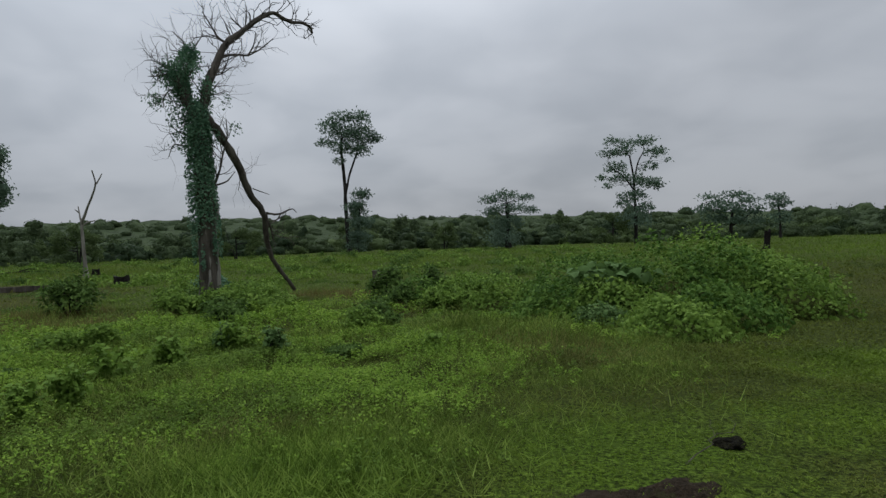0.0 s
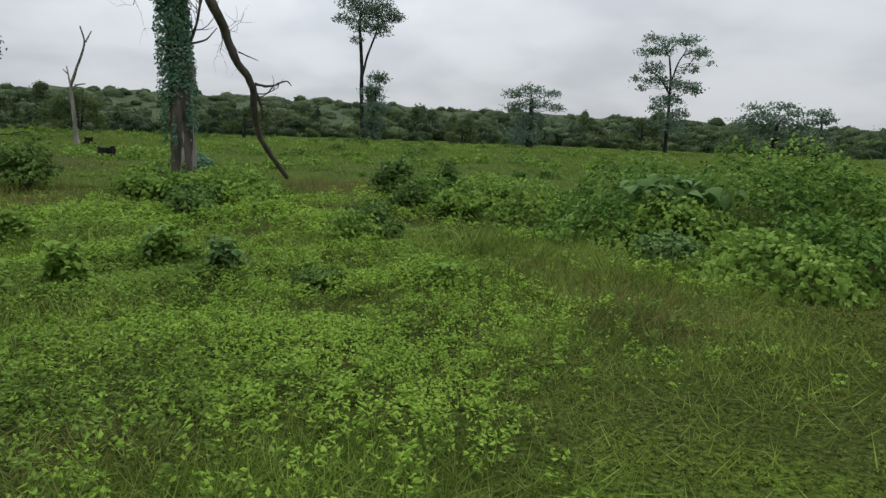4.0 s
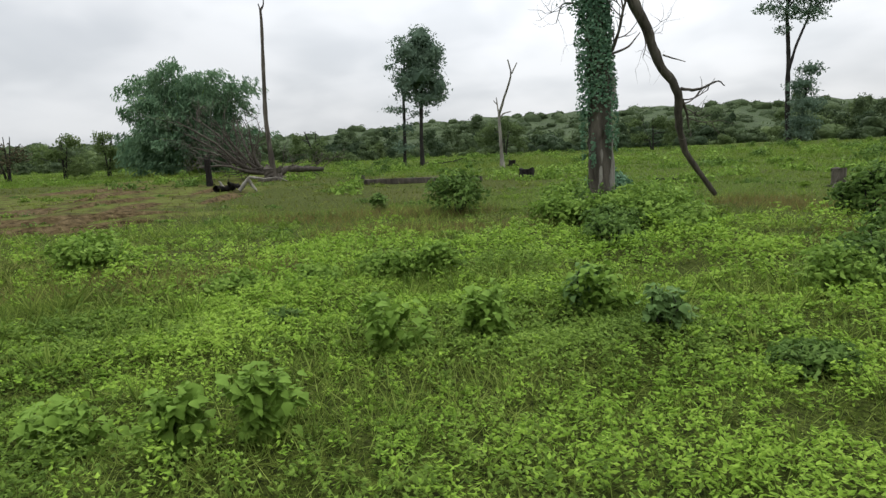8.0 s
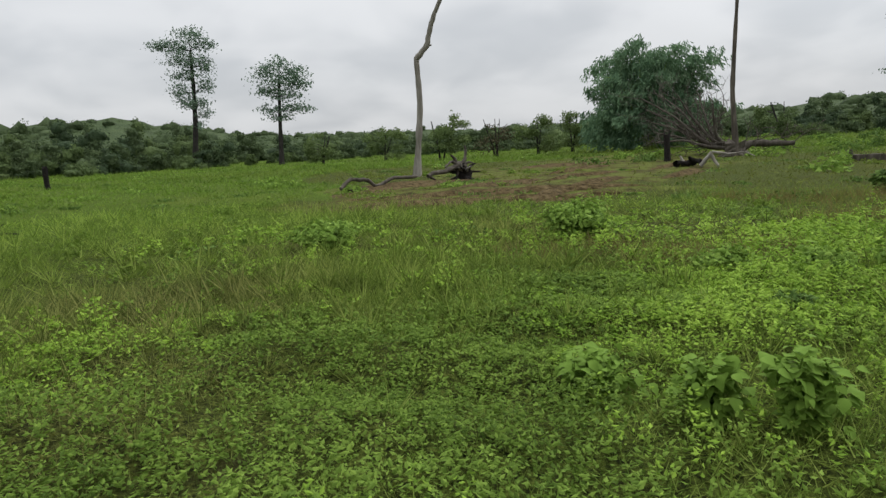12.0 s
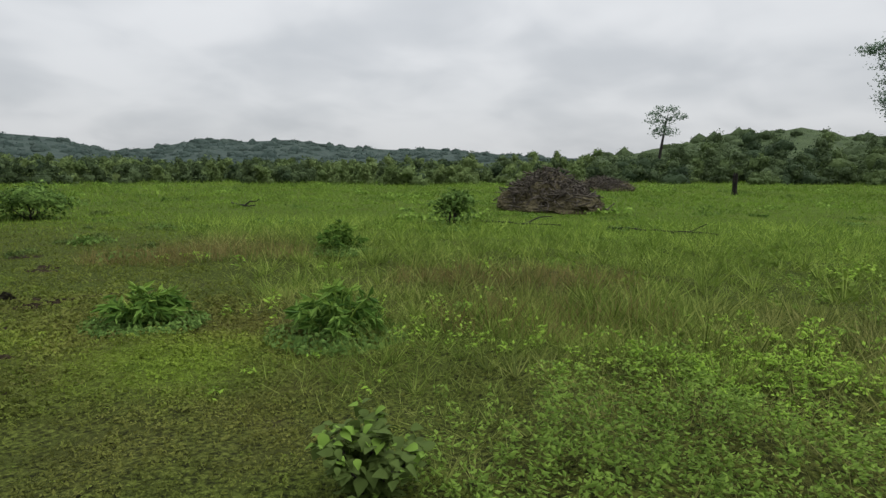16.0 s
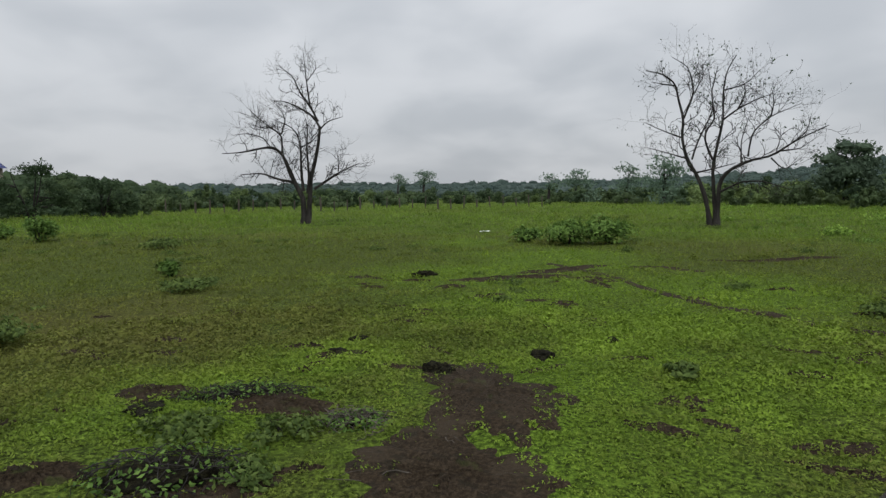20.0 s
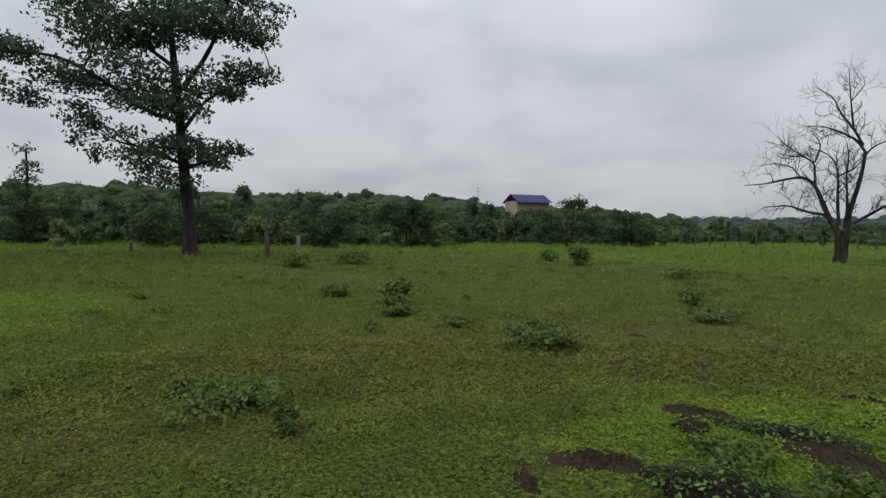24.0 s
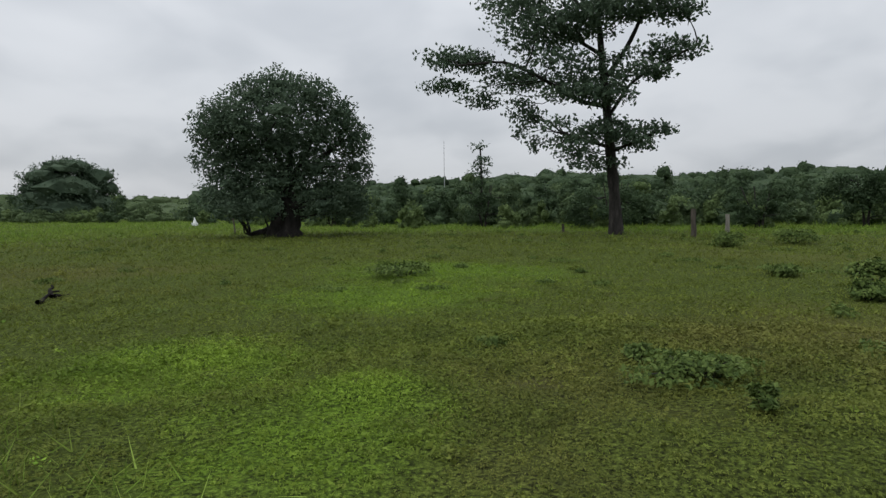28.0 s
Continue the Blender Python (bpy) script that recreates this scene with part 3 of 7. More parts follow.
# ---- woodland round the pasture ----
# bearing (degrees to the left of north), nearest distance, height of the trees' tops over the eye in degrees
WOODS = [(-60, 95, 2.2), (-47, 100, 2.2), (-35, 105, 2.4), (-20, 110, 3.0), (0, 112, 3.5), (9, 112, 3.8), (26, 100, 3.8), (35, 96, 3.5), (41, 92, 2.9), (50, 95, 2.4), (58, 95, 2.1), (67, 95, 2.0), (76, 95, 2.3), (87, 95, 2.3), (92, 92, 2.8), (97, 90, 3.8),
         (103, 88, 4.4), (109, 86, 3.4), (114, 85, 2.1), (123, 78, 1.9), (131, 72, 1.7), (140, 70, 1.3), (155, 72, 1.2), (170, 78, 1.2), (185, 110, 1.1), (200, 125, 1.1), (217, 105, 1.6), (225, 85, 1.9), (231, 75, 2.8), (236, 72, 3.3), (243, 62, 3.6), (250, 58, 3.9), (258, 58, 3.7), (270, 58, 4.2), (283, 60, 3.5), (300, 90, 2.8)]
wood_az, wood_d, wood_e = (np.array(c, float) for c in zip(*WOODS))


def clear_of_house(az, d, top):
    """Crowns in front of the house stay under its walls."""
    return np.where((np.abs(az - 235.2) < 3.0) & (d < 116), np.minimum(top, 2.1), top)


_ball = bmesh.new()
bmesh.ops.create_icosphere(_ball, subdivisions=2, radius=1)
BALL_V = np.array([v.co[:] for v in _ball.verts])
BALL_F = np.array([[v.index for v in f.verts] for f in _ball.faces if f.calc_center_median().z > -0.45])
_ball.free()


def boughs(centres, radii, r):
    """Knobbly masses of foliage, one at each centre."""
    n, m = len(centres), len(BALL_V)
    ph = r.uniform(0, 6.3, (n, 1, 3))
    u = BALL_V[None]
    s = 1 + 0.16 * np.sin(4 * u[..., 0] + ph[..., 0]) * np.sin(3.5 * u[..., 2] + ph[..., 1]) + 0.14 * np.sin(6 * u[..., 1] + ph[..., 2]) + 0.09 * r.normal(size=(n, m))
    v = centres[:, None] + u * s[..., None] * radii[:, None]
    return v.reshape(-1, 3), (np.arange(n)[:, None, None] * m + BALL_F[None]).reshape(-1, 3)


def belt(name, spans, near, deep, tall, r, leaf, per, mat, label, wide=1.0, knobs=5):
    """A belt of crowns, each built of boughs with leaves on them, rising towards the back."""
    az = np.concatenate([r.uniform(a0, a1, n) for a0, a1, n in spans])
    count = len(az)
    back = r.random(count)
    d = np.interp(az, wood_az, wood_d) * near + back * deep
    top = np.interp(az, wood_az, wood_e) * tall * (0.40 + 0.60 * back) * np.clip(r.normal(0.86, 0.16, count), 0.45, 1.15)
    top = clear_of_house(az, d, top)
    mids, sizes, leaves, ways = [], [], [], []
    for a, dist, el in zip(np.radians(az), d, top):
        x, y = 0.4 - math.sin(a) * dist, -0.5 + math.cos(a) * dist
        g = float(height(x, y))
        peak = max(1.61 + dist * math.tan(radians(el)), g + 1.0)
        h = peak - g
        w = np.clip(r.lognormal(0.75, 0.40), 1.0, 4.6) * (0.5 + 0.010 * dist) * wide
        w = max(min(w, 1.6 * h), 0.5 * h)
        for k in range(knobs):
            t = (k + 0.5) / knobs
            ang, off = r.uniform(0, 6.3), w * math.sqrt(r.random()) * (0.95 - 0.65 * t)
            size = w * r.uniform(0.26, 0.50) * (1.15 - 0.45 * t)
            rz = min(max(size * r.uniform(0.6, 0.95), 0.17 * h), 0.5 * h)
            c = np.array([x + off * math.cos(ang), y + off * math.sin(ang), g + max(t * h - 0.25 * rz if k < knobs - 1 else h - rz, 0.3 * rz)])
            mids.append(c)
            sizes.append((size, size, rz))
            p = ball_points(per // knobs, c, np.array([size, size, rz]) * 1.20, r, 0.66)
            leaves.append(p)
            ways.append(p - c)
    v1, f1 = boughs(np.array(mids), np.array(sizes) * 0.76, r)
    pts = np.concatenate(leaves)
    pts[:, 2] = np.maximum(pts[:, 2], height(pts[:, 0], pts[:, 1]) + 0.1)
    v2, f2 = leaf_quads(pts, leaf, r, narrow=1.3, face=np.concatenate(ways), tumble=0.9)
    v2 = v2.reshape(-1, 4, 3)[:, :3].reshape(-1, 3)
    f2 = np.arange(len(v2)).reshape(-1, 3)
    me = mesh_of(name, np.concatenate([v1, v2]), np.concatenate([f1, f2 + len(v1)]), mat, True)
    return tagged(new(name, me), label, "woodland", kind="stuff")


belt("woodland", [(-60, 118, 170), (118, 222, 50), (222, 300, 20)], 1.0, 45, 1.0, rng, 0.38, 540, FOREST, "belt of dense green woodland round the pasture")
belt("dark_woodland", [(-60, 118, 90), (118, 222, 40), (222, 300, 85)], 1.0, 40, 1.0, rng, 0.38, 540, FOREST_DARK, "darker crowns in the woodland belt")
belt("light_woodland", [(-60, 118, 60), (118, 222, 28), (222, 300, 6)], 1.0, 40, 0.95, rng, 0.38, 540, FOREST_LIGHT, "lighter green crowns in the woodland belt")
belt("scrub", [(-60, 118, 120), (118, 222, 70), (222, 300, 26)], 0.93, 14, 0.50, rng, 0.31, 380, FOREST, "low dense scrub along the foot of the woodland", 0.8)
belt("dark_scrub", [(-60, 222, 60), (222, 300, 50)], 0.92, 14, 0.60, rng, 0.31, 380, FOREST_DARK, "dark bushes along the foot of the woodland", 0.8)
belt("light_scrub", [(-60, 222, 70), (222, 300, 9)], 0.92, 12, 0.42, rng, 0.31, 370, FOREST_LIGHT, "light green bushes along the foot of the woodland", 0.7)
belt("front_scrub", [(236, 300, 26)], 0.84, 8, 0.42, rng, 0.26, 420, FOREST_LIGHT, "light green bushes before the dark scrub", 0.45)
belt("rising_scrub", [(116, 178, 110)], 0.84, 26, 0.95, rng, 0.32, 320, FOREST_PALE, "light green scrub rising towards the hills", 0.5)
belt("dark_rising_scrub", [(116, 178, 60)], 0.86, 26, 1.05, rng, 0.32, 320, FOREST, "darker bushes in the rising scrub", 0.5)
belt("field_bushes", [(158, 232, 46)], 0.74, 26, 0.55, rng, 0.28, 230, FOREST, "scattered bushes along the far fence", 0.42, 5)
belt("dark_field_bushes", [(158, 232, 34)], 0.74, 30, 0.75, rng, 0.28, 230, FOREST_DARK, "scattered dark bushes along the far fence", 0.42, 5)
belt("house_scrub", [(230.5, 240, 34)], 1.12, 30, 0.74, rng, 0.38, 300, FOREST_DARK, "dark bushes round the foot of the house", 0.55)

# the wooded ridge behind the belt: a canopy of many crowns of all sizes


def slope_points(a0, a1, near, far, crest_at, n, r):
    """Places on a wooded slope that rises from near to far."""
    a, d = r.uniform(a0, a1, n), np.sqrt(r.uniform(near * near, far * far, n))
    s = (d - near) / (far - near)
    z = 1.6 + d * np.tan(np.radians(crest_at(a) * (0.25 + 0.75 * s**0.7)))
    return np.stack([-np.sin(np.radians(a)) * d, np.cos(np.radians(a)) * d, z], 1)


def canopy(name, a0, a1, near, far, crest_at, mat, r, label, category, step=1.0, rows=12, crown=(1.4, 4.2), leaf=0.55, cover=1.15, sink=0.9, per=24):
    """A slope under a closed canopy: crowns of all sizes with leaves on them."""
    az = np.arange(a0, a1 + step, step)
    A, S = np.meshgrid(np.radians(az), np.linspace(0, 1, rows), indexing="ij")
    D = near + (far - near) * S
    Z = 1.6 + D * np.tan(np.radians(crest_at(az)[:, None] * (0.25 + 0.75 * S**0.7))) - sink * (crown[0] + crown[1]) / 2
    Z[:, 0] = -1.0
    V = np.stack([-np.sin(A) * D, np.cos(A) * D, Z], -1)
    n, m = Z.shape
    ii, jj = np.meshgrid(np.arange(n - 1), np.arange(m - 1), indexing="ij")
    F = np.stack([ii * m + jj, (ii + 1) * m + jj, (ii + 1) * m + jj + 1, ii * m + jj + 1], -1).reshape(-1, 4)
    F = np.concatenate([F[:, [0, 1, 2]], F[:, [0, 2, 3]]])
    mean = crown[0] + 0.36 * (crown[1] - crown[0])
    count = int(cover * radians(a1 - a0) * (far * far - near * near) / 2 / (math.pi * mean * mean))
    c = slope_points(a0, a1, near, far, crest_at, count, r)
    cr = crown[0] + (crown[1] - crown[0]) * r.random(count) ** 1.8
    tall = cr * r.uniform(0.55, 0.95, count)
    c[:, 2] -= tall * r.uniform(0.55, 1.25, count)
    v1, f1 = boughs(c, np.stack([cr, cr, tall], 1) * 0.88, r)
    up = unit_vectors(count * per, r)
    up[:, 2] = np.abs(up[:, 2])
    p = np.repeat(c, per, 0) + up * np.repeat(np.stack([cr, cr, tall], 1), per, 0) * r.uniform(0.86, 1.10, (count * per, 1))
    v2, f2 = leaf_quads(p, leaf, r, narrow=1.3, face=up, tumble=0.9)
    v2 = v2.reshape(-1, 4, 3)[:, :3].reshape(-1, 3)
    f2 = np.arange(len(v2)).reshape(-1, 3)
    verts = np.concatenate([V.reshape(-1, 3), v1, v2])
    faces = np.concatenate([F, f1 + n * m, f2 + n * m + len(v1)])
    tagged(new(name, mesh_of(name, verts, faces, mat, True)), label, category, kind="stuff")


def ridge_crest(az):
    c = np.interp(az, wood_az, wood_e) * (0.92 + 0.04 * np.sin(az * 2.1) * np.sin(az * 0.9 + 1) + 0.03 * np.sin(az * 5.3))
    return np.where((np.abs(az - 235.2) < 3.5), np.minimum(c, 2.4), c)


canopy("wooded_ridge", -60, 118, 160, 205, ridge_crest, FOREST, rng, "low wooded ridge behind the woodland belt", "woodland", cover=0.8, sink=0.35)
canopy("wooded_rise", 222, 300, 135, 175, ridge_crest, FOREST_DARK, rng, "dark wooded rise behind the scrub", "woodland", sink=0.35)

# far wooded hills to the south-west and the low skyline of the south
HILLS = [(108, 1.5), (114, 1.7), (120, 1.8), (128, 2.3), (131, 2.6), (134, 2.4), (138, 2.6), (143, 3.2), (147, 2.9), (150, 3.1), (154, 2.1), (157, 1.8), (161, 2.8), (164, 3.0), (167, 2.6), (172, 1.9), (180, 1.6), (190, 1.5), (200, 1.6), (210, 1.7), (222, 1.6), (240, 1.4)]
hill_az, hill_e = np.array(HILLS).T
canopy("far_hills", 106, 240, 450, 640, lambda az: np.interp(az, hill_az, hill_e) * 0.88, FARHILL, rng, "distant wooded hills tinted blue-green for haze", "hills", crown=(4.0, 8.0), leaf=1.5, cover=0.65, per=11, sink=0.3)

# ---- low bushes and tufts out on the open field ----


def bushes(name, x, y, wide, high, mat, leaf, per, r, label, category):
    n = len(x)
    mids = np.repeat(np.stack([x, y, height(x, y)], 1), 3, 0)
    w3, h3 = np.repeat(wide, 3), np.repeat(high, 3)
    mids[:, :2] += r.normal(size=(3 * n, 2)) * 0.30 * w3[:, None]
    size = np.stack([w3 * r.uniform(0.35, 0.6, 3 * n), w3 * r.uniform(0.35, 0.6, 3 * n), h3 * r.uniform(0.5, 0.85, 3 * n)], 1)
    up = unit_vectors(3 * n * per, r)
    up[:, 2] = np.abs(up[:, 2])
    p = np.repeat(mids, per, 0) + up * np.repeat(size, per, 0) * r.uniform(0.5, 1.15, (3 * n * per, 1))
    v2, _ = leaf_quads(p, leaf, r, narrow=1.0, face=up + np.array([0, 0, 0.5]), tumble=0.9)
    v2 = v2.reshape(-1, 4, 3)[:, :3].reshape(-1, 3)
    tagged(new(name, add_sward(mesh_of(name, v2, np.arange(len(v2)).reshape(-1, 3), mat))), label, category, kind="stuff")


def scatter_at(bearings, dist, n, r):
    a, d = np.radians(r.uniform(*bearings, n)), np.sqrt(r.uniform(dist[0] ** 2, dist[1] ** 2, n))
    return -np.sin(a) * d, np.cos(a) * d


bush_rng = np.random.default_rng(52)
for name, mat, bearings, dist, n, wide, high, leaf in (
        ("field_scrub", SHRUB, (-18, 62), (26, 88), 130, (0.5, 1.6), (0.3, 0.9), 0.20), ("dark_field_scrub", DARKSHRUB, (-18, 62), (26, 88), 90, (0.5, 1.5), (0.3, 1.0), 0.20),
        ("turf_tufts", LOWWEED, (150, 322), (6, 46), 170, (0.2, 0.75), (0.06, 0.20), 0.07), ("dark_turf_tufts", LOWWEED, (150, 322), (6, 46), 90, (0.2, 0.6), (0.08, 0.26), 0.07),
        ("grass_tufts", TURF, (150, 330), (3.5, 40), 620, (0.2, 0.7), (0.04, 0.12), 0.05), ("western_tufts", WEED_DARK, (62, 150), (9, 60), 110, (0.3, 0.9), (0.10, 0.32), 0.10),
        ("field_tussocks", FIELD, (-32, 150), (10, 60), 420, (0.3, 1.2), (0.10, 0.30), 0.11), ("west_scrub", SHRUB, (62, 178), (20, 72), 70, (0.5, 1.5), (0.2, 0.6), 0.17),
        ("dark_tussocks", DARKSHRUB, (-32, 175), (10, 60), 420, (0.3, 1.3), (0.08, 0.26), 0.10), ("south_tussocks", TURF, (150, 328), (9, 55), 300, (0.2, 0.9), (0.05, 0.16), 0.07)):
    x, y = scatter_at(bearings, dist, n, bush_rng)
    bushes(name, x, y, bush_rng.uniform(*wide, n), bush_rng.uniform(*high, n), mat, leaf, 28 if name == "grass_tufts" or "tussock" in name else 60, bush_rng, "scattered low bushes in the field" if "scrub" in name else "scattered low tufts of weed in the turf", "bushes" if "scrub" in name else "weeds")

# ---- trees: drawn limb by limb (right, up), each limb swinging out of the plane as well ----
tree_rng = np.random.default_rng(21)


def tree_frame(x, y, turn):
    return {"x": x, "y": y, "turn": turn, "limbs": [], "lobes": [], "nodes": [], "swing": 0.6, "girth": 1.0}


def limb(tr, r0, r1, *uv):
    uv = np.array(uv, float)
    foot = uv[0][1] < 0
    if foot:
        uv[0][1] = -0.45
        uv = uv[[0] + [i for i in range(1, len(uv)) if uv[i][1] > -0.4]]
    w0, nodes = 0.0, tr["nodes"]
    if nodes and not foot:
        near = min(nodes, key=lambda q: (q[0] - uv[0][0]) ** 2 + (q[1] - uv[0][1]) ** 2)
        w0 = near[2]
    run = np.concatenate([[0], np.cumsum(np.linalg.norm(np.diff(uv, axis=0), axis=1))])
    lean = 0.0 if foot and len(nodes) == 0 else tree_rng.uniform(-1, 1) * tr["swing"]
    w = w0 + lean * run * (0.15 if foot else 1.0)
    fine = np.linspace(0, run[-1], 3 * len(uv))
    pts = np.stack([np.interp(fine, run, uv[:, 0]), np.interp(fine, run, w), np.interp(fine, run, uv[:, 1])], 1)
    pts[1:-1] = (pts[:-2] + 2 * pts[1:-1] + pts[2:]) / 4
    pts[1:-1] += tree_rng.normal(size=(len(pts) - 2, 3)) * 0.09 * tr["girth"] * np.linspace(r0, r1, len(pts))[1:-1, None] * (0 if foot else 1)
    rad = tr["girth"] * np.linspace(r0, r1, len(fine)) * (1 + 0.07 * tree_rng.normal(size=len(fine)))
    if foot:
        rad *= 1 + 0.55 * np.exp(-np.maximum(pts[:, 2], 0) / 0.3)
    tr["limbs"].append((foot, pts, rad))
    tr["nodes"] += [(p[0], p[2], p[1]) for p in pts]


def lobe(tr, u, v, ru, rv):
    tr["lobes"].append((u, v, ru, rv))


def build_tree(tr, name, label, bark, leaf_mat=None, leaf=0.3, fill=1.0, deep=1.0, twig=0, twig_len=0.8, group="", category="tree", no_twigs=(), limb_bark=None, narrow=0.5, droop=0.2, loose=0.0, twig_leaf=0.0, spray=5, core=0.0, plump=(1.0, 1.0), twig_rad=0.022, kids=(2, 3)):
    r = tree_rng
    top = thing(name, tr["x"], tr["y"], label, category, group, turn=tr["turn"], z=float(height(tr["x"], tr["y"])))
    small = []
    for foot, pts, rad in tr["limbs"]:
        v, f = tube_arrays([(pts, rad)], 10 if foot else 7)
        piece("trunk" if foot else "limb", mesh_of("trunk" if foot else "limb", v, f, bark if foot or not limb_bark else limb_bark, True), top)
    tips = []
    if twig:
        for at, (foot, pts, rad) in enumerate(tr["limbs"]):
            if foot and len(pts) < 22 or at in no_twigs:
                continue
            for i in range(len(pts) // 3 if foot else 2, len(pts), 1 if not foot else 2):
                way = pts[i] - pts[i - 1]
                side = np.cross(way, r.normal(size=3))
                side /= np.linalg.norm(side) + 1e-9
                twigs(pts[i], way / (np.linalg.norm(way) + 1e-9) * 0.6 + side * 0.8 + np.array([0, 0, 0.25]), twig_len * r.uniform(0.5, 1.2), min(rad[i] * 0.5, twig_rad), twig, r, small, tips, spread=0.8, kids=kids, up=0.15, wobble=1.3)
    crown, ways, masses = [], [], []
    trunk_nodes = np.array(tr["nodes"]) if tr["nodes"] else np.zeros((1, 3))
    if tr["lobes"]:
        us = np.array(tr["lobes"])
        half = max(np.ptp(us[:, 0]) / 2, 0.5)
        cu = (us[:, 0].max() + us[:, 0].min()) / 2
        for u, v, ru, rv in tr["lobes"]:
            ru, rv = ru * plump[0], rv * plump[1]
            room = deep * half * math.sqrt(max(0.08, 1 - ((u - cu) / (half * 1.1)) ** 2))
            for k, w in enumerate((r.uniform(-0.75, 0.75) * room, -r.uniform(0.2, 0.8) * room)):
                n = int(fill * (0.7 if k else 1.0) * 11.0 * ru * rv / (leaf * leaf))
                masses.append(((u, w, v), (ru, 0.5 * (ru + rv), rv)))
                # leaves grow in sprays, and the sprays fill the bough
                c = ball_points(max(n // spray, 4), (u, w, v), (ru, 0.5 * (ru + rv), rv), r, 0.35)
                c = np.repeat(c, spray, 0) + r.normal(size=(len(c) * spray, 3)) * np.array([0.75, 0.75, 0.42]) * leaf
                crown.append(c)
                ways.append((c - np.array([u, w, v])) / np.array([ru, 0.5 * (ru + rv), rv]) ** 1.4 + np.array([0, 0, 0.5]))
                if loose:
                    crown.append(ball_points(max(n // 5, 4), (u, w, v), (ru * (1 + loose), ru, rv * (1 + loose)), r, 0.8))
                    ways.append(unit_vectors(len(crown[-1]), r))
                below = trunk_nodes[trunk_nodes[:, 1] < v + 0.05 * rv]
                if len(below):
                    j = np.argmin((below[:, 0] - u) ** 2 + (below[:, 1] - v + 0.6 * rv) ** 2 + 0.3 * (below[:, 2] - w) ** 2)
                    p = np.array([below[j, 0], below[j, 2], below[j, 1]])
                    small.append((bent(p, (u, w, v), 6, 0.25, r), np.linspace(max(0.018, 0.10 * rv), 0.008, 6)))
    if small:
        v, f = tube_arrays(small, 3)
        tagged(piece("branchwork", mesh_of("branchwork", v, f, bark, True), top), kind="stuff")
    if tips and twig_leaf:
        t = np.array(tips)
        crown.append(t[r.random(len(t)) < twig_leaf])
        ways.append(unit_vectors(len(crown[-1]), r))
    if crown and leaf_mat:
        v, f = leaf_quads(np.concatenate(crown), leaf, r, narrow=narrow * (1.7 if leaf >= 0.26 else 1.0), droop=droop, face=np.concatenate(ways), tumble=1.3)
        if leaf >= 0.26:
            v = v.reshape(-1, 4, 3)[:, :3].reshape(-1, 3)
            f = np.arange(len(v)).reshape(-1, 3)
        else:
            f = np.concatenate([f[:, [0, 1, 2]], f[:, [0, 2, 3]]])
        if core and masses:
            v1, f1 = boughs(np.array([m[0] for m in masses]), np.array([m[1] for m in masses]) * core, r)
            f = np.concatenate([f, f1 + len(v)])
            v = np.concatenate([v, v1])
        piece("crown", mesh_of("crown", v, f, leaf_mat), top)
    return top

vt = tree_frame(-5.31, 13.82, 19.6)
limb(vt, 0.262, 0.211, (0, -0.15), (0, 1.02), (0, 1.68), (-0.02, 2.25), (-0.05, 3), (-0.07, 3.57), (-0.1, 4.32), (-0.12, 4.89), (-0.16, 5.55))
limb(vt, 0.201, 0.131, (-0.14, 5.46), (-0.33, 5.82), (-0.51, 6.14), (-0.58, 6.51), (-0.6, 6.79))
limb(vt, 0.141, 0.040, (-0.07, 5.6), (0.06, 6.13), (0.12, 6.56), (0.29, 6.99), (0.48, 7.48), (0.73, 8.03), (1.01, 8.27), (1.25, 8.51), (1.54, 8.83), (1.83, 9.1), (2.22, 9.34), (2.5, 9.2), (2.79, 9.13), (3.19, 9.21), (3.49, 9.12), (3.51, 8.94))
limb(vt, 0.135, 0.058, (0.02, 5.56), (0.32, 5.24), (0.57, 4.81), (0.79, 4.48), (0.96, 4.15), (1.09, 3.72), (1.3, 3.28), (1.53, 3.04), (1.66, 2.79), (1.69, 2.21), (1.77, 1.76), (1.9, 1.37), (2.22, 0.91), (2.59, 0.4))
limb(vt, 0.040, 0.012, (1.71, 2.84), (1.99, 2.79), (2.19, 2.83), (2.38, 2.93), (2.53, 2.98), (2.64, 2.85))
limb(vt, 0.040, 0.012, (0.57, 7.54), (0.94, 7.61), (1.31, 7.59), (1.69, 7.82), (2.08, 8.19))
limb(vt, 0.030, 0.010, (1.31, 7.59), (1.51, 7.95), (1.57, 8.34))
limb(vt, 0.040, 0.012, (0.68, 8.02), (0.49, 8.1), (0.33, 8.42), (0.17, 8.69), (0.06, 8.87))
limb(vt, 0.030, 0.012, (1.25, 8.51), (1.03, 8.78), (0.89, 8.96))
limb(vt, 0.025, 0.010, (1.3, 8.61), (1.33, 8.86), (1.38, 9.2))
limb(vt, 0.030, 0.010, (0.28, 6.85), (0.55, 6.9), (0.81, 7.08))
limb(vt, 0.020, 0.008, (0.55, 6.92), (0.7, 7.21), (0.77, 7.41))
limb(vt, 0.020, 0.008, (0.18, 6.51), (0.45, 6.53), (0.72, 6.59))
limb(vt, 0.020, 0.008, (0.13, 6.22), (0.35, 6.24), (0.58, 6.34))
limb(vt, 0.040, 0.012, (-0.58, 6.61), (-0.77, 6.74), (-1.11, 6.79), (-1.45, 6.81))
limb(vt, 0.040, 0.010, (-0.56, 6.56), (-0.68, 6.93), (-1.02, 7.09), (-1.35, 7.35), (-1.56, 7.33))
limb(vt, 0.040, 0.010, (-0.47, 6.8), (-0.36, 7.42), (-0.47, 7.97), (-0.81, 8.36))
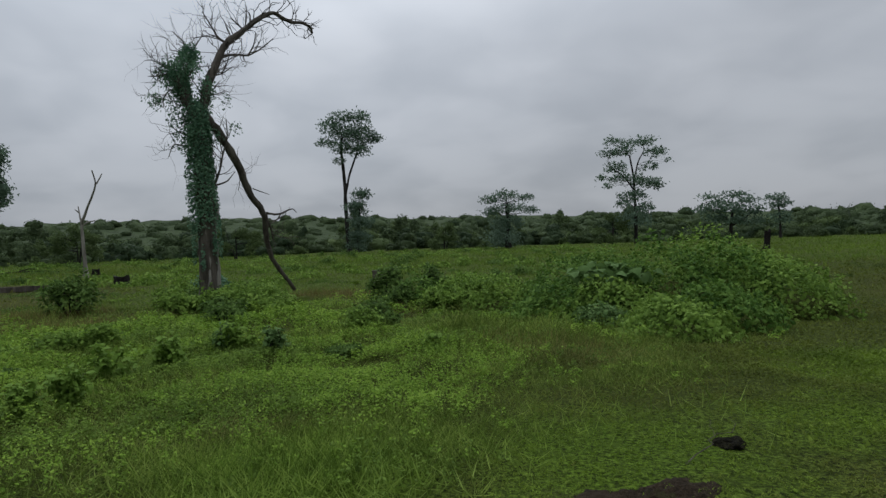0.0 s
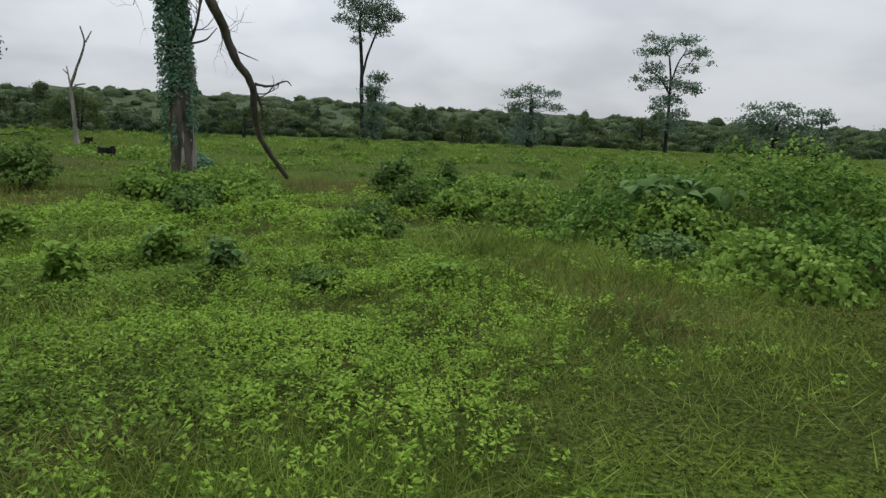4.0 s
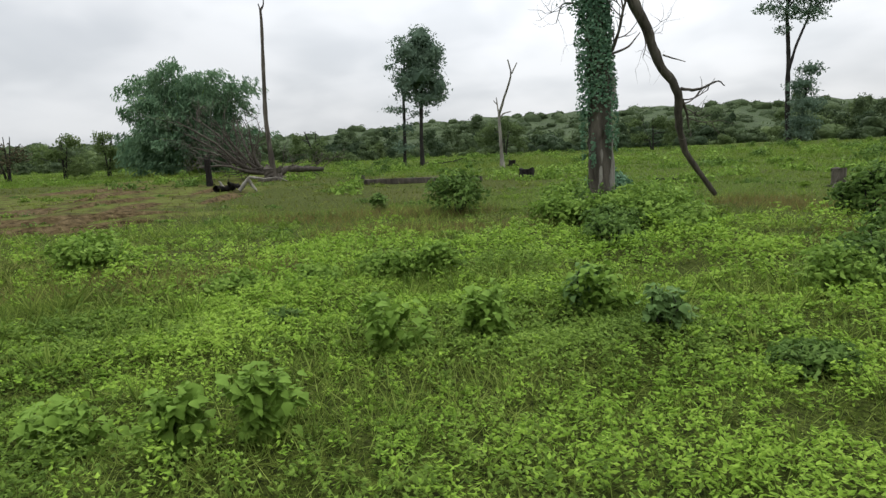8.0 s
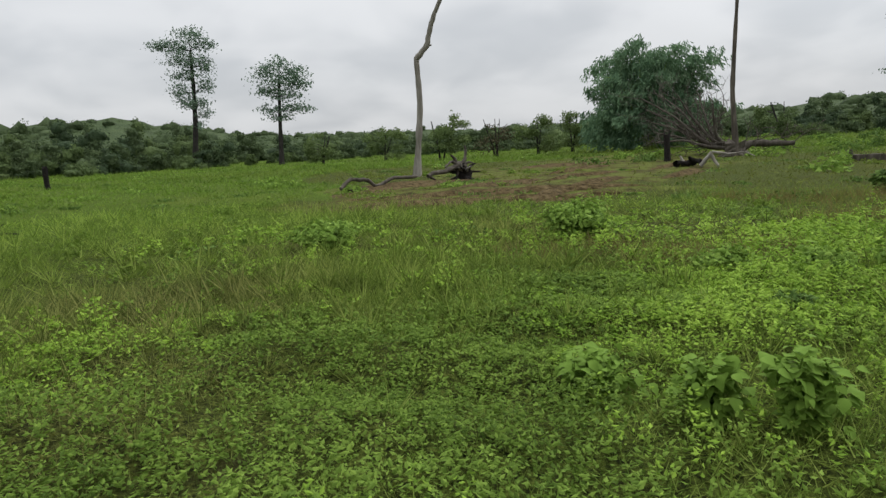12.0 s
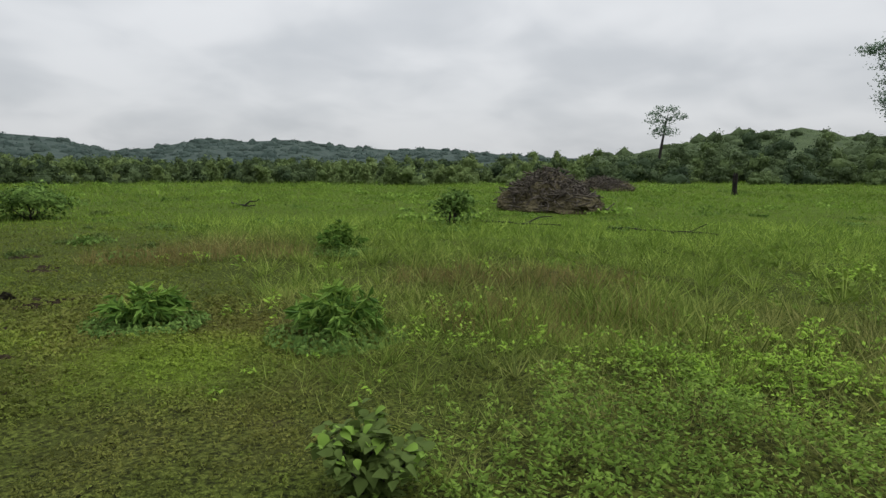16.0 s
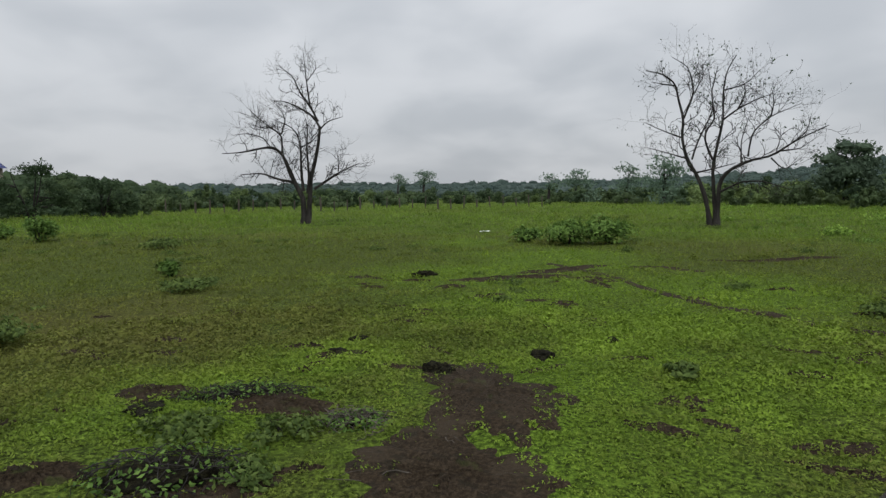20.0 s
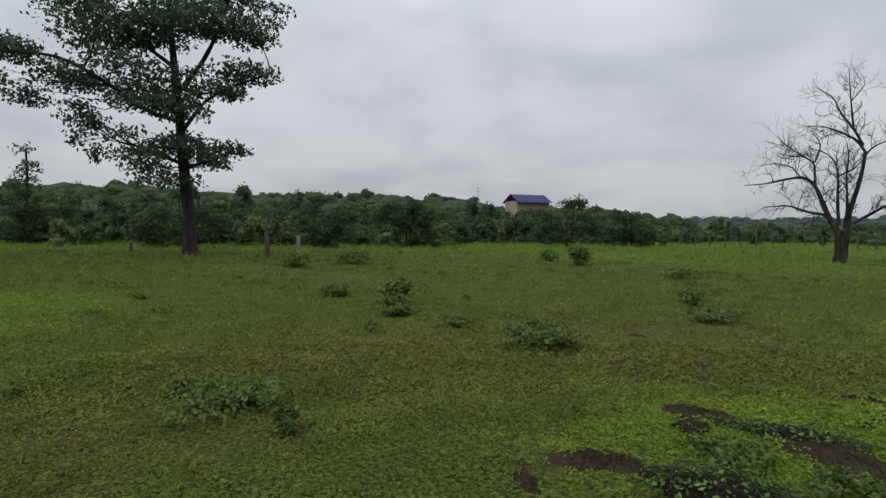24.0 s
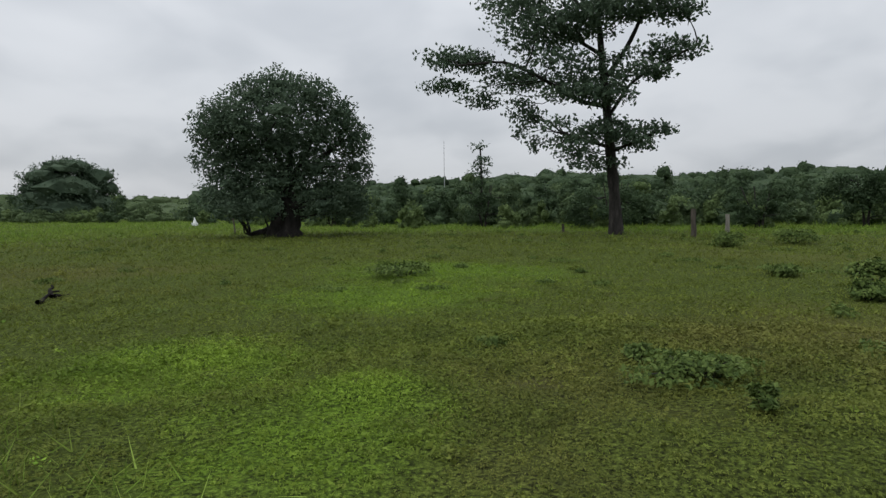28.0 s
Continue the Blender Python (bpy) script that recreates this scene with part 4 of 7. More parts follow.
limb(vt, 0.030, 0.010, (-0.36, 7.42), (-0.13, 7.81), (0.06, 8.11))
limb(vt, 0.025, 0.010, (-0.36, 7.42), (-0.66, 7.63), (-0.87, 7.66))
limb(vt, 0.030, 0.010, (-0.53, 6.38), (-0.87, 6.31), (-1.05, 5.98), (-1.02, 5.7))
limb(vt, 0.025, 0.008, (-0.4, 4.98), (-0.65, 5.06), (-0.91, 5.24))
limb(vt, 0.025, 0.008, (-0.45, 4.69), (-0.84, 4.78), (-0.99, 4.4))
limb(vt, 0.040, 0.015, (0.17, 3.48), (0.37, 3.95), (0.47, 4.43), (0.62, 4.91), (0.59, 5.39))
limb(vt, 0.030, 0.010, (0.22, 3.57), (0.58, 3.71), (0.82, 4.05))
limb(vt, 0.020, 0.008, (0.47, 4.43), (0.36, 5.09), (0.51, 5.48))
limb(vt, 0.020, 0.008, (1.31, 3.57), (1.54, 3.47), (1.78, 3.38))
limb(vt, 0.050, 0.020, (1.66, 2.79), (1.88, 2.3), (1.92, 2))
limb(vt, 0.020, 0.007, (0.87, 4.24), (0.95, 3.76), (0.88, 3.48))
vine_tree = build_tree(vt, "dead_tree", "tall dead tree wrapped in green vines with a broken hanging limb", BROWNBARK, twig=1, twig_len=0.65, no_twigs=(0, 3, 4, 23, 24, 25), limb_bark=BROWNBARK)
# old climber stems clasp the foot of the trunk
for k in range(13):
    a = 2 * math.pi * (k + 0.5 * tree_rng.random()) / 13
    top_z = tree_rng.uniform(1.9, 3.4)
    zz = np.linspace(-0.3, top_z, 12)
    rr = 0.22 + 0.13 * np.exp(-np.maximum(zz, 0) / 0.45) + 0.03 * tree_rng.normal(size=12)
    aa = a + 0.10 * np.cumsum(tree_rng.normal(size=12))
    v, f = tube_arrays([(np.stack([rr * np.cos(aa), rr * np.sin(aa), zz], 1), np.linspace(1, 0.6, 12) * tree_rng.uniform(0.03, 0.10))], 7)
    piece("climber_stem", mesh_of("climber_stem", v, f, BROWNBARK if k % 3 else GREYBARK, True), vine_tree)
vp = []
for foot, pts, rad in vt["limbs"]:
    for i in range(len(pts)):
        v_at = pts[i][2]
        if foot and v_at > 2.5:
            vp.append(ball_points(int(520 + 320 * min(1, v_at - 2.5)), pts[i], (rad[i] * 1.55 + 0.06, rad[i] * 1.55 + 0.06, 0.42), tree_rng, 0.8))
        elif not foot and pts[i][0] < 0.12 and 4.3 < v_at < 7.6 and rad[i] > 0.022:
            vp.append(ball_points(100, pts[i], (0.3, 0.3, 0.34), tree_rng, 0.4))
# hanging strands below the mass, and sprays out to the side
for k in range(16):
    a = tree_rng.uniform(0, 2 * math.pi)
    vp.append(ball_points(70, (0.40 * math.cos(a), 0.40 * math.sin(a), tree_rng.uniform(1.5, 2.6)), (0.07, 0.07, tree_rng.uniform(0.25, 0.6)), tree_rng, 0.2))
for k in range(14):
    u, z = tree_rng.uniform(-1.5, 0.9), tree_rng.uniform(4.6, 7.2)
    vp.append(ball_points(60, (u * (0.5 if z < 5.2 else 1.0), tree_rng.uniform(-0.3, 0.3), z), (0.20, 0.20, 0.26), tree_rng, 0.3))
vp.append(ball_points(260, (-0.75, 0.15, 5.5), (0.26, 0.36, 0.6), tree_rng, 0.3))
vp.append(ball_points(180, (-1.25, 0.1, 6.0), (0.33, 0.36, 0.2), tree_rng, 0.3))
vp = np.concatenate(vp)
lv, lf = leaf_quads(vp, 0.066, tree_rng, narrow=0.8, face=np.stack([vp[:, 0] + 0.1, vp[:, 1], np.full(len(vp), 0.25)], 1), tumble=0.8)
piece("vine", mesh_of("vine", lv, lf, VINE), vine_tree, "green climbing vine leaves round the trunk")
fp = ball_points(1500, (0.0, 0.0, 0.3), (1.1, 1.1, 0.6), tree_rng, 0.4)
fp = fp[fp[:, 2] > 0]
lv, lf = leaf_quads(fp, 0.085, tree_rng, narrow=0.7, face=fp + np.array([0, 0, 0.4]))
piece("foot_growth", mesh_of("foot_growth", lv, lf, DARKSHRUB), vine_tree, "dark leafy growth round the foot")

bt = tree_frame(21.05, -35.59, -148.9)
bt["girth"] = 0.78
limb(bt, 0.25, 0.025, (-0.13, -0.15), (-0.13, 0.19), (-0.15, 1.6), (-0.64, 2.54), (-0.99, 3.48), (-1.29, 4.27), (-1.79, 4.66), (-2.49, 4.6), (-3.64, 4.34), (-4.77, 4.28))
limb(bt, 0.21, 0.110, (0.13, -0.15), (0.13, 0.18), (0.25, 1.59), (0.35, 2.8), (0.65, 3.86), (0.88, 4.93), (0.98, 5.86))
limb(bt, 0.110, 0.021, (0.98, 5.86), (0.61, 6.58), (-0.22, 7.16), (-1.1, 7.61), (-1.87, 7.66))
limb(bt, 0.097, 0.021, (0.9, 6.25), (0.43, 7.17), (-0.18, 8.08), (-0.54, 8.98), (-1.29, 9.48))
limb(bt, 0.069, 0.017, (0.43, 7.17), (0.28, 8.48), (0.14, 10.03))
limb(bt, 0.069, 0.017, (0.98, 5.72), (1.46, 6.26), (2.4, 6.6))
limb(bt, 0.041, 0.017, (0.28, 8.48), (0.9, 9.27), (0.78, 9.66))
limb(bt, 0.138, 0.028, (-0.13, 2), (-0.22, 3.2), (-0.2, 4.53), (-0.34, 5.45), (-0.65, 5.85), (-1.41, 6.23))
limb(bt, 0.110, 0.028, (0.12, 1.86), (0.24, 3.2), (0.15, 4.53), (0.25, 5.59), (0.14, 6.25))
limb(bt, 0.069, 0.021, (-0.17, 4.66), (0.49, 4.99), (0.88, 5.46))
limb(bt, 0.124, 0.028, (0.53, 2.13), (1.34, 2.65), (2.16, 3.18), (3.39, 3.72))
limb(bt, 0.055, 0.017, (2.03, 3.19), (2.11, 3.72), (2.06, 4.26))
limb(bt, 0.041, 0.014, (1.82, 3.05), (2.14, 2.64), (2.2, 2.37))
limb(bt, 0.110, 0.028, (-0.64, 2.54), (-1.67, 2.75), (-2.55, 3.16), (-3.94, 3.11))
limb(bt, 0.083, 0.021, (-1.29, 4.27), (-1.31, 5.45), (-1.94, 5.84), (-2.8, 6.55), (-3.16, 7))
limb(bt, 0.055, 0.017, (-1.31, 5.45), (-1.02, 6.37), (-1.5, 7.21))
limb(bt, 0.055, 0.017, (-1.98, 4.66), (-2.34, 5.19), (-3.22, 5.44), (-3.98, 5.31))
limb(bt, 0.041, 0.014, (-0.73, 3.74), (-1.12, 3.48), (-1.52, 3.35))
limb(bt, 0.055, 0.017, (-1.81, 5.84), (-2.44, 5.84), (-3.07, 6.09))
build_tree(bt, "bare_tree", "leafless dark tree with several crooked stems in the pasture", BARK, twig=2, twig_len=0.95, twig_rad=0.030, kids=(3, 4), group="bare trees")

ct = tree_frame(-1.82, -33.28, 176.1)
ct["girth"] = 0.70
limb(ct, 0.178, 0.027, (-0.15, -0.15), (-0.15, 0.18), (-0.35, 1.32), (-0.71, 2.33), (-1.19, 3.11), (-1.42, 4.12), (-1.34, 5), (-1.59, 5.89), (-1.71, 6.65), (-2.32, 7.14), (-3.05, 7.33))
limb(ct, 0.055, 0.014, (-1.42, 4.12), (-2.17, 4.42), (-3.03, 4.85))
limb(ct, 0.069, 0.016, (-1.34, 5), (-0.88, 6.09), (-1.13, 7.22), (-1.84, 7.66))
limb(ct, 0.055, 0.014, (-1.71, 6.52), (-2.32, 6.7), (-2.8, 6.87))
limb(ct, 0.041, 0.014, (-0.88, 6.09), (-0.49, 6.91), (-0.67, 7.42))
limb(ct, 0.151, 0.027, (0.08, -0.15), (0.08, 0.18), (0, 1.56), (-0.08, 2.69), (0.08, 3.55), (0.35, 4.89), (0.32, 6.23), (0.48, 7.19), (0.86, 7.81))
limb(ct, 0.082, 0.021, (-0.08, 3.06), (-0.44, 3.95), (-0.39, 4.44), (0.01, 4.79), (-0.18, 6.03), (0.08, 7.1))
limb(ct, 0.069, 0.016, (0.35, 4.89), (0.96, 5.34), (1.72, 5.7), (2.37, 5.89))
limb(ct, 0.055, 0.014, (0.96, 5.34), (1.28, 6.04), (1.16, 6.53))
limb(ct, 0.164, 0.027, (0.16, -0.15), (0.16, 0.31), (0.22, 2.06), (0.56, 2.54), (1.56, 3), (2.32, 3.09), (3.26, 3.76), (4.49, 4.34))
limb(ct, 0.069, 0.016, (1.39, 3.13), (1.53, 4.21), (2.28, 4.89), (3.44, 5.34))
limb(ct, 0.055, 0.014, (2.32, 3.03), (2.87, 2.47), (3.6, 3.04))
limb(ct, 0.055, 0.014, (2.64, 3.32), (3.48, 3.4), (3.89, 3.73))
limb(ct, 0.055, 0.014, (2.28, 4.89), (2.38, 5.48), (2.26, 5.96))
limb(ct, 0.082, 0.021, (0.23, 1.56), (1.13, 2.03), (2.02, 2.01), (3, 1.63))
limb(ct, 0.069, 0.016, (-0.83, 2.46), (0.21, 2.68), (0.89, 2.84))
limb(ct, 0.055, 0.014, (0.32, 6.23), (1.27, 6.4), (1.81, 6.95))
limb(ct, 0.069, 0.016, (-0.96, 3.1), (-0.73, 3.96), (-0.06, 5.41), (-0.32, 7.39))
limb(ct, 0.055, 0.014, (1.11, 2.89), (1.1, 3.87), (1.41, 4.94))
limb(ct, 0.055, 0.014, (-1.08, 3.1), (-1.92, 3.39), (-2.9, 3.69))
limb(ct, 0.041, 0.014, (2.95, 3.54), (3.67, 4.09), (3.76, 4.67))
build_tree(ct, "bare_tree", "spreading almost leafless tree with a few small leaves", BARK, leaf_mat=TREELEAF, leaf=0.13, twig=2, twig_len=0.85, twig_rad=0.030, kids=(3, 4), twig_leaf=0.22, group="bare trees")

gt = tree_frame(38.32, -4.79, -96.1)
limb(gt, 0.37, 0.087, (0, -0.15), (0, 0.05), (-0.1, 2.35), (-0.32, 4.67), (-0.53, 7.29), (-0.81, 10.21), (-1.02, 13.15), (-1.15, 16.41))
limb(gt, 0.144, 0.058, (-0.53, 7.29), (-2.13, 7.6), (-3.88, 8.79), (-5.93, 9.85), (-8.58, 9.59))
limb(gt, 0.144, 0.058, (-0.67, 8.75), (0.79, 10.77), (1.68, 12.81), (2.27, 14.86))
limb(gt, 0.115, 0.058, (-0.45, 6.7), (0.78, 8.44), (2.52, 9.29), (3.96, 9.79))
limb(gt, 0.115, 0.058, (-0.81, 10.21), (-2.7, 11.71), (-5.04, 13.23))
limb(gt, 0.115, 0.058, (-0.34, 4.96), (-1.56, 5.41), (-2.72, 5.85))
limb(gt, 0.115, 0.058, (-0.35, 4.67), (0.75, 5.09), (2.2, 5.66))
limb(gt, 0.115, 0.043, (-0.94, 11.68), (-2.4, 13.77), (-4.45, 14.85))
lobe(gt, -9.77, 10.5, 1.30, 0.64)
lobe(gt, -9.92, 9.02, 1.39, 0.52)
lobe(gt, -8.14, 10.09, 1.44, 0.81)
lobe(gt, -7.84, 8.11, 1.10, 0.46)
lobe(gt, -5.93, 9.26, 1.73, 0.81)
lobe(gt, -5.2, 7.34, 0.92, 0.92)
lobe(gt, -4.97, 5.73, 0.52, 0.72)
lobe(gt, -6.81, 14.6, 0.87, 0.43)
lobe(gt, -5.48, 15.17, 1.39, 0.64)
lobe(gt, -5.34, 13.24, 1.96, 1.04)
lobe(gt, -3.56, 16.02, 1.67, 0.92)
lobe(gt, -3.27, 14.08, 1.96, 1.10)
lobe(gt, -4.16, 11.44, 2.25, 1.21)
lobe(gt, -1.36, 16.56, 1.91, 0.87)
lobe(gt, 0.84, 16.81, 1.67, 0.87)
lobe(gt, 2.57, 15.79, 1.10, 0.81)
lobe(gt, -0.93, 14.33, 2.25, 1.21)
lobe(gt, 1.69, 14.28, 2.19, 1.10)
lobe(gt, 4.14, 13.7, 1.27, 0.40)
lobe(gt, 0.8, 12.24, 2.48, 1.21)
lobe(gt, -2.11, 11.7, 2.19, 1.33)
lobe(gt, 3.12, 11.9, 1.39, 0.81)
lobe(gt, -3.29, 9.37, 1.91, 1.04)
lobe(gt, -0.96, 9.34, 1.62, 1.04)
lobe(gt, -2.13, 7.74, 1.62, 0.64)
lobe(gt, 2.58, 9.81, 2.08, 0.64)
lobe(gt, 1.36, 8.72, 1.62, 0.64)
lobe(gt, -3.01, 6, 1.10, 0.52)
lobe(gt, -2.14, 4.97, 1.30, 0.64)
lobe(gt, -0.4, 5.83, 1.91, 0.92)
lobe(gt, 1.04, 5.23, 1.30, 0.64)
lobe(gt, 2.2, 5.8, 0.98, 0.46)
lobe(gt, -0.99, 4.09, 1.73, 0.38)
lobe(gt, -0.39, 7.58, 1.39, 0.81)
build_tree(gt, "shade_tree", "tall shade tree with layered dark green foliage", BARK, TREELEAF, leaf=0.25, fill=2.6, deep=0.7, loose=0.22, plump=(1.0, 0.70), narrow=0.55)

rt = tree_frame(37.39, 14.78, -67.1)
limb(rt, 0.790, 0.486, (0.2, -0.15), (0.2, 0.1), (0.31, 1.19), (0.17, 2.83))
limb(rt, 0.425, 0.243, (-0.77, -0.15), (-0.77, 0.12), (-0.3, 1.19), (0.12, 2.28))
limb(rt, 0.304, 0.091, (0.17, 2.83), (-1.3, 4.68), (-2.94, 5.94))
limb(rt, 0.304, 0.091, (0.17, 2.83), (0.38, 5.58), (0.11, 8.32))
limb(rt, 0.273, 0.091, (0.17, 2.83), (1.9, 4.53), (3.46, 5.73))
limb(rt, 0.273, 0.091, (0.22, 2.83), (-0.6, 6.07), (-1.58, 7.91))
limb(rt, 0.213, 0.091, (0.29, 3.1), (1.64, 5.64), (2.13, 7.36))
lobe(rt, -0.15, 8.85, 2.13, 1.09)
lobe(rt, -1.82, 8.16, 1.82, 1.15)
lobe(rt, 1.61, 8.16, 1.82, 1.15)
lobe(rt, -3.41, 6.83, 1.82, 1.22)
lobe(rt, 3.05, 7.14, 1.67, 1.22)
lobe(rt, -4.18, 6, 1.28, 1.15)
lobe(rt, 4.13, 5.91, 1.37, 1.28)
lobe(rt, -0.13, 7.06, 2.73, 1.52)
lobe(rt, -2.26, 6.11, 2.13, 1.37)
lobe(rt, 2.15, 6.09, 2.13, 1.37)
lobe(rt, -3.49, 4.6, 1.82, 1.28)
lobe(rt, 4.28, 4.19, 1.37, 1.52)
lobe(rt, -0.35, 5.27, 2.73, 1.52)
lobe(rt, -2, 4.12, 2.13, 1.52)
lobe(rt, 1.65, 3.96, 2.28, 1.52)
lobe(rt, 3.49, 2.59, 1.67, 1.28)
lobe(rt, -3.13, 3.03, 1.67, 1.28)
lobe(rt, -0.32, 3.09, 2.43, 1.37)
lobe(rt, -1.5, 1.73, 1.82, 0.85)
lobe(rt, 2.06, 1.88, 1.82, 0.97)
lobe(rt, 4.03, 1.6, 1.22, 0.91)
lobe(rt, -2.89, 1.73, 1.37, 0.76)
lobe(rt, -4.01, 2.24, 0.91, 0.61)
limb(rt, 0.34, 0.12, (0.1, 0.8), (-0.8, 0.45), (-2.1, 0.12))
build_tree(rt, "round_tree", "broad dense round-crowned tree with dark foliage", BARK, TREELEAF, leaf=0.20, fill=1.8, deep=0.85, loose=0.04, plump=(0.9, 0.9), narrow=0.55, core=0.28)

t1 = tree_frame(-13.00, 99.68, 7.8)
limb(t1, 0.383, 0.219, (0, -0.15), (0, 0.06), (-0.3, 3.87), (-0.43, 7.66), (-0.42, 10.91), (-0.63, 14.17), (-0.89, 17.42))
limb(t1, 0.219, 0.110, (-0.36, 9.56), (0.4, 13.07), (1.36, 15.77), (2.1, 18.47))
lobe(t1, -2.37, 20.79, 1.86, 1.31)
lobe(t1, -3.27, 17.99, 1.53, 0.66)
lobe(t1, -0.47, 21.86, 1.86, 0.88)
lobe(t1, 2.21, 21.63, 1.86, 1.10)
lobe(t1, -0.01, 19.69, 2.63, 1.53)
lobe(t1, 2.77, 19.12, 2.52, 1.53)
lobe(t1, 4.91, 18.45, 1.20, 0.77)
lobe(t1, -0.64, 16.99, 1.86, 0.99)
lobe(t1, 2.15, 16.95, 2.08, 1.10)
lobe(t1, -1.14, 14.83, 0.99, 0.66)
build_tree(t1, "slender_tree", "tall slender tree with a small open crown", BARK, HAZYLEAF, leaf=0.45, fill=2.0, loose=0.12, spray=3)

t1b = tree_frame(-11.71, 98.84, 7.1)
limb(t1b, 0.271, 0.163, (0, -0.15), (0, -0.07), (0.28, 3.25), (0.6, 6.47))
lobe(t1b, 1.03, 9.42, 1.74, 0.98)
lobe(t1b, 0.26, 7.45, 2.06, 1.30)
lobe(t1b, 0.82, 5.12, 2.28, 1.52)
lobe(t1b, 0.36, 2.71, 2.17, 1.36)
lobe(t1b, 0.04, 1.11, 1.63, 0.87)
build_tree(t1b, "young_tree", "small dark leafy tree beside the slender one", BARK, HAZYLEAF, leaf=0.42, fill=2.2, core=0.5)

t2 = tree_frame(28.15, 81.51, -17.4)
limb(t2, 0.286, 0.102, (0, -0.15), (0, 0.82), (0.04, 5.32), (-0.05, 9.24), (-0.48, 12.02))
limb(t2, 0.123, 0.061, (0.01, 8.85), (0.54, 11.16), (1.34, 12.66))
limb(t2, 0.123, 0.061, (0.03, 7.28), (-1.4, 9.33), (-2.89, 10.23))
lobe(t2, -2.76, 13.97, 1.02, 0.41)
lobe(t2, -0.87, 13.82, 1.43, 0.49)
lobe(t2, 1.38, 13.75, 1.64, 0.57)
lobe(t2, 2.81, 12.23, 1.43, 0.65)
lobe(t2, -3.39, 12.56, 1.15, 0.49)
lobe(t2, -1.29, 12.48, 1.55, 0.49)
lobe(t2, 4.31, 11.07, 0.37, 0.29)
lobe(t2, 2.01, 10.47, 1.15, 0.41)
lobe(t2, -2.31, 10.58, 1.55, 0.61)
lobe(t2, -4.16, 9.32, 0.74, 0.41)
lobe(t2, -1.79, 9.16, 1.35, 0.57)
lobe(t2, -3.42, 8.2, 0.65, 0.33)
lobe(t2, 1.93, 8.14, 1.55, 0.65)
lobe(t2, 2.84, 7.69, 0.90, 0.37)
lobe(t2, 0.28, 8.83, 1.06, 0.82)
lobe(t2, -0.17, 6.7, 1.96, 0.82)
lobe(t2, -1.53, 5.6, 0.90, 0.49)
lobe(t2, 1.08, 5.07, 1.55, 0.65)
lobe(t2, 0.09, 3.55, 2.29, 1.23)
build_tree(t2, "open_tree", "tree with an open layered crown at the wood's edge", BARK, HAZYLEAF, leaf=0.38, fill=2.2, loose=0.1, spray=4)

t3 = tree_frame(28.48, 54.63, -24.8)
limb(t3, 0.207, 0.118, (0, -0.15), (0, 0.06), (0.09, 1.99), (0.28, 3.33))
limb(t3, 0.118, 0.059, (0.11, 1.99), (1.03, 2.48), (2.02, 3.23))
limb(t3, 0.118, 0.059, (0.15, 2.26), (-0.66, 3.11), (-1.9, 3.73))
lobe(t3, -1.86, 4.76, 0.83, 0.27)
lobe(t3, -0.88, 4.21, 1.12, 0.35)
lobe(t3, 0.43, 4.88, 1.18, 0.35)
lobe(t3, 1.57, 4.32, 0.98, 0.35)
lobe(t3, -2.15, 3.6, 1.12, 0.41)
lobe(t3, -0.15, 3.62, 1.71, 0.53)
lobe(t3, 1.78, 3.24, 1.27, 0.53)
lobe(t3, 0.79, 2.44, 1.42, 0.38)
lobe(t3, -1.17, 2.81, 1.12, 0.38)
lobe(t3, 2.35, 2.41, 0.74, 0.35)
build_tree(t3, "spreading_tree", "low flat-topped spreading tree in the field", BARK, HAZYLEAF, leaf=0.30, fill=2.4, spray=4)

t4 = tree_frame(48.84, 83.56, -28.5)
limb(t4, 0.182, 0.091, (0, -0.15), (0, -0.23), (0.05, 2.58), (-0.12, 5.01))
lobe(t4, -0.45, 5.75, 1.55, 0.64)
lobe(t4, 0.59, 4.96, 1.00, 0.64)
lobe(t4, -0.31, 4.62, 1.36, 0.45)
lobe(t4, 0.17, 2.98, 1.59, 0.91)
build_tree(t4, "small_tree", "small round-headed tree by the wood", BARK, HAZYLEAF, leaf=0.40, fill=2.2, spray=4)

t5 = tree_frame(11.78, 90.05, -6.4)
limb(t5, 0.421, 0.253, (0, -0.15), (0, -0.44), (0.13, 3.33), (0, 6.69))
lobe(t5, -2.4, 7.21, 1.52, 0.67)
lobe(t5, -0.12, 7.79, 2.02, 0.76)
lobe(t5, 2.77, 7.41, 1.26, 0.59)
lobe(t5, 3.37, 5.54, 1.35, 0.51)
lobe(t5, 0.65, 5.99, 2.53, 0.76)
lobe(t5, -2.29, 5.61, 1.68, 0.59)
lobe(t5, 0.15, 3.75, 2.69, 1.35)
lobe(t5, -0.76, 1.69, 2.95, 1.52)
build_tree(t5, "bushy_tree", "bushy haze-grey tree standing out of the wood", BARK, HAZYLEAF, leaf=0.38, fill=2.2, spray=4)

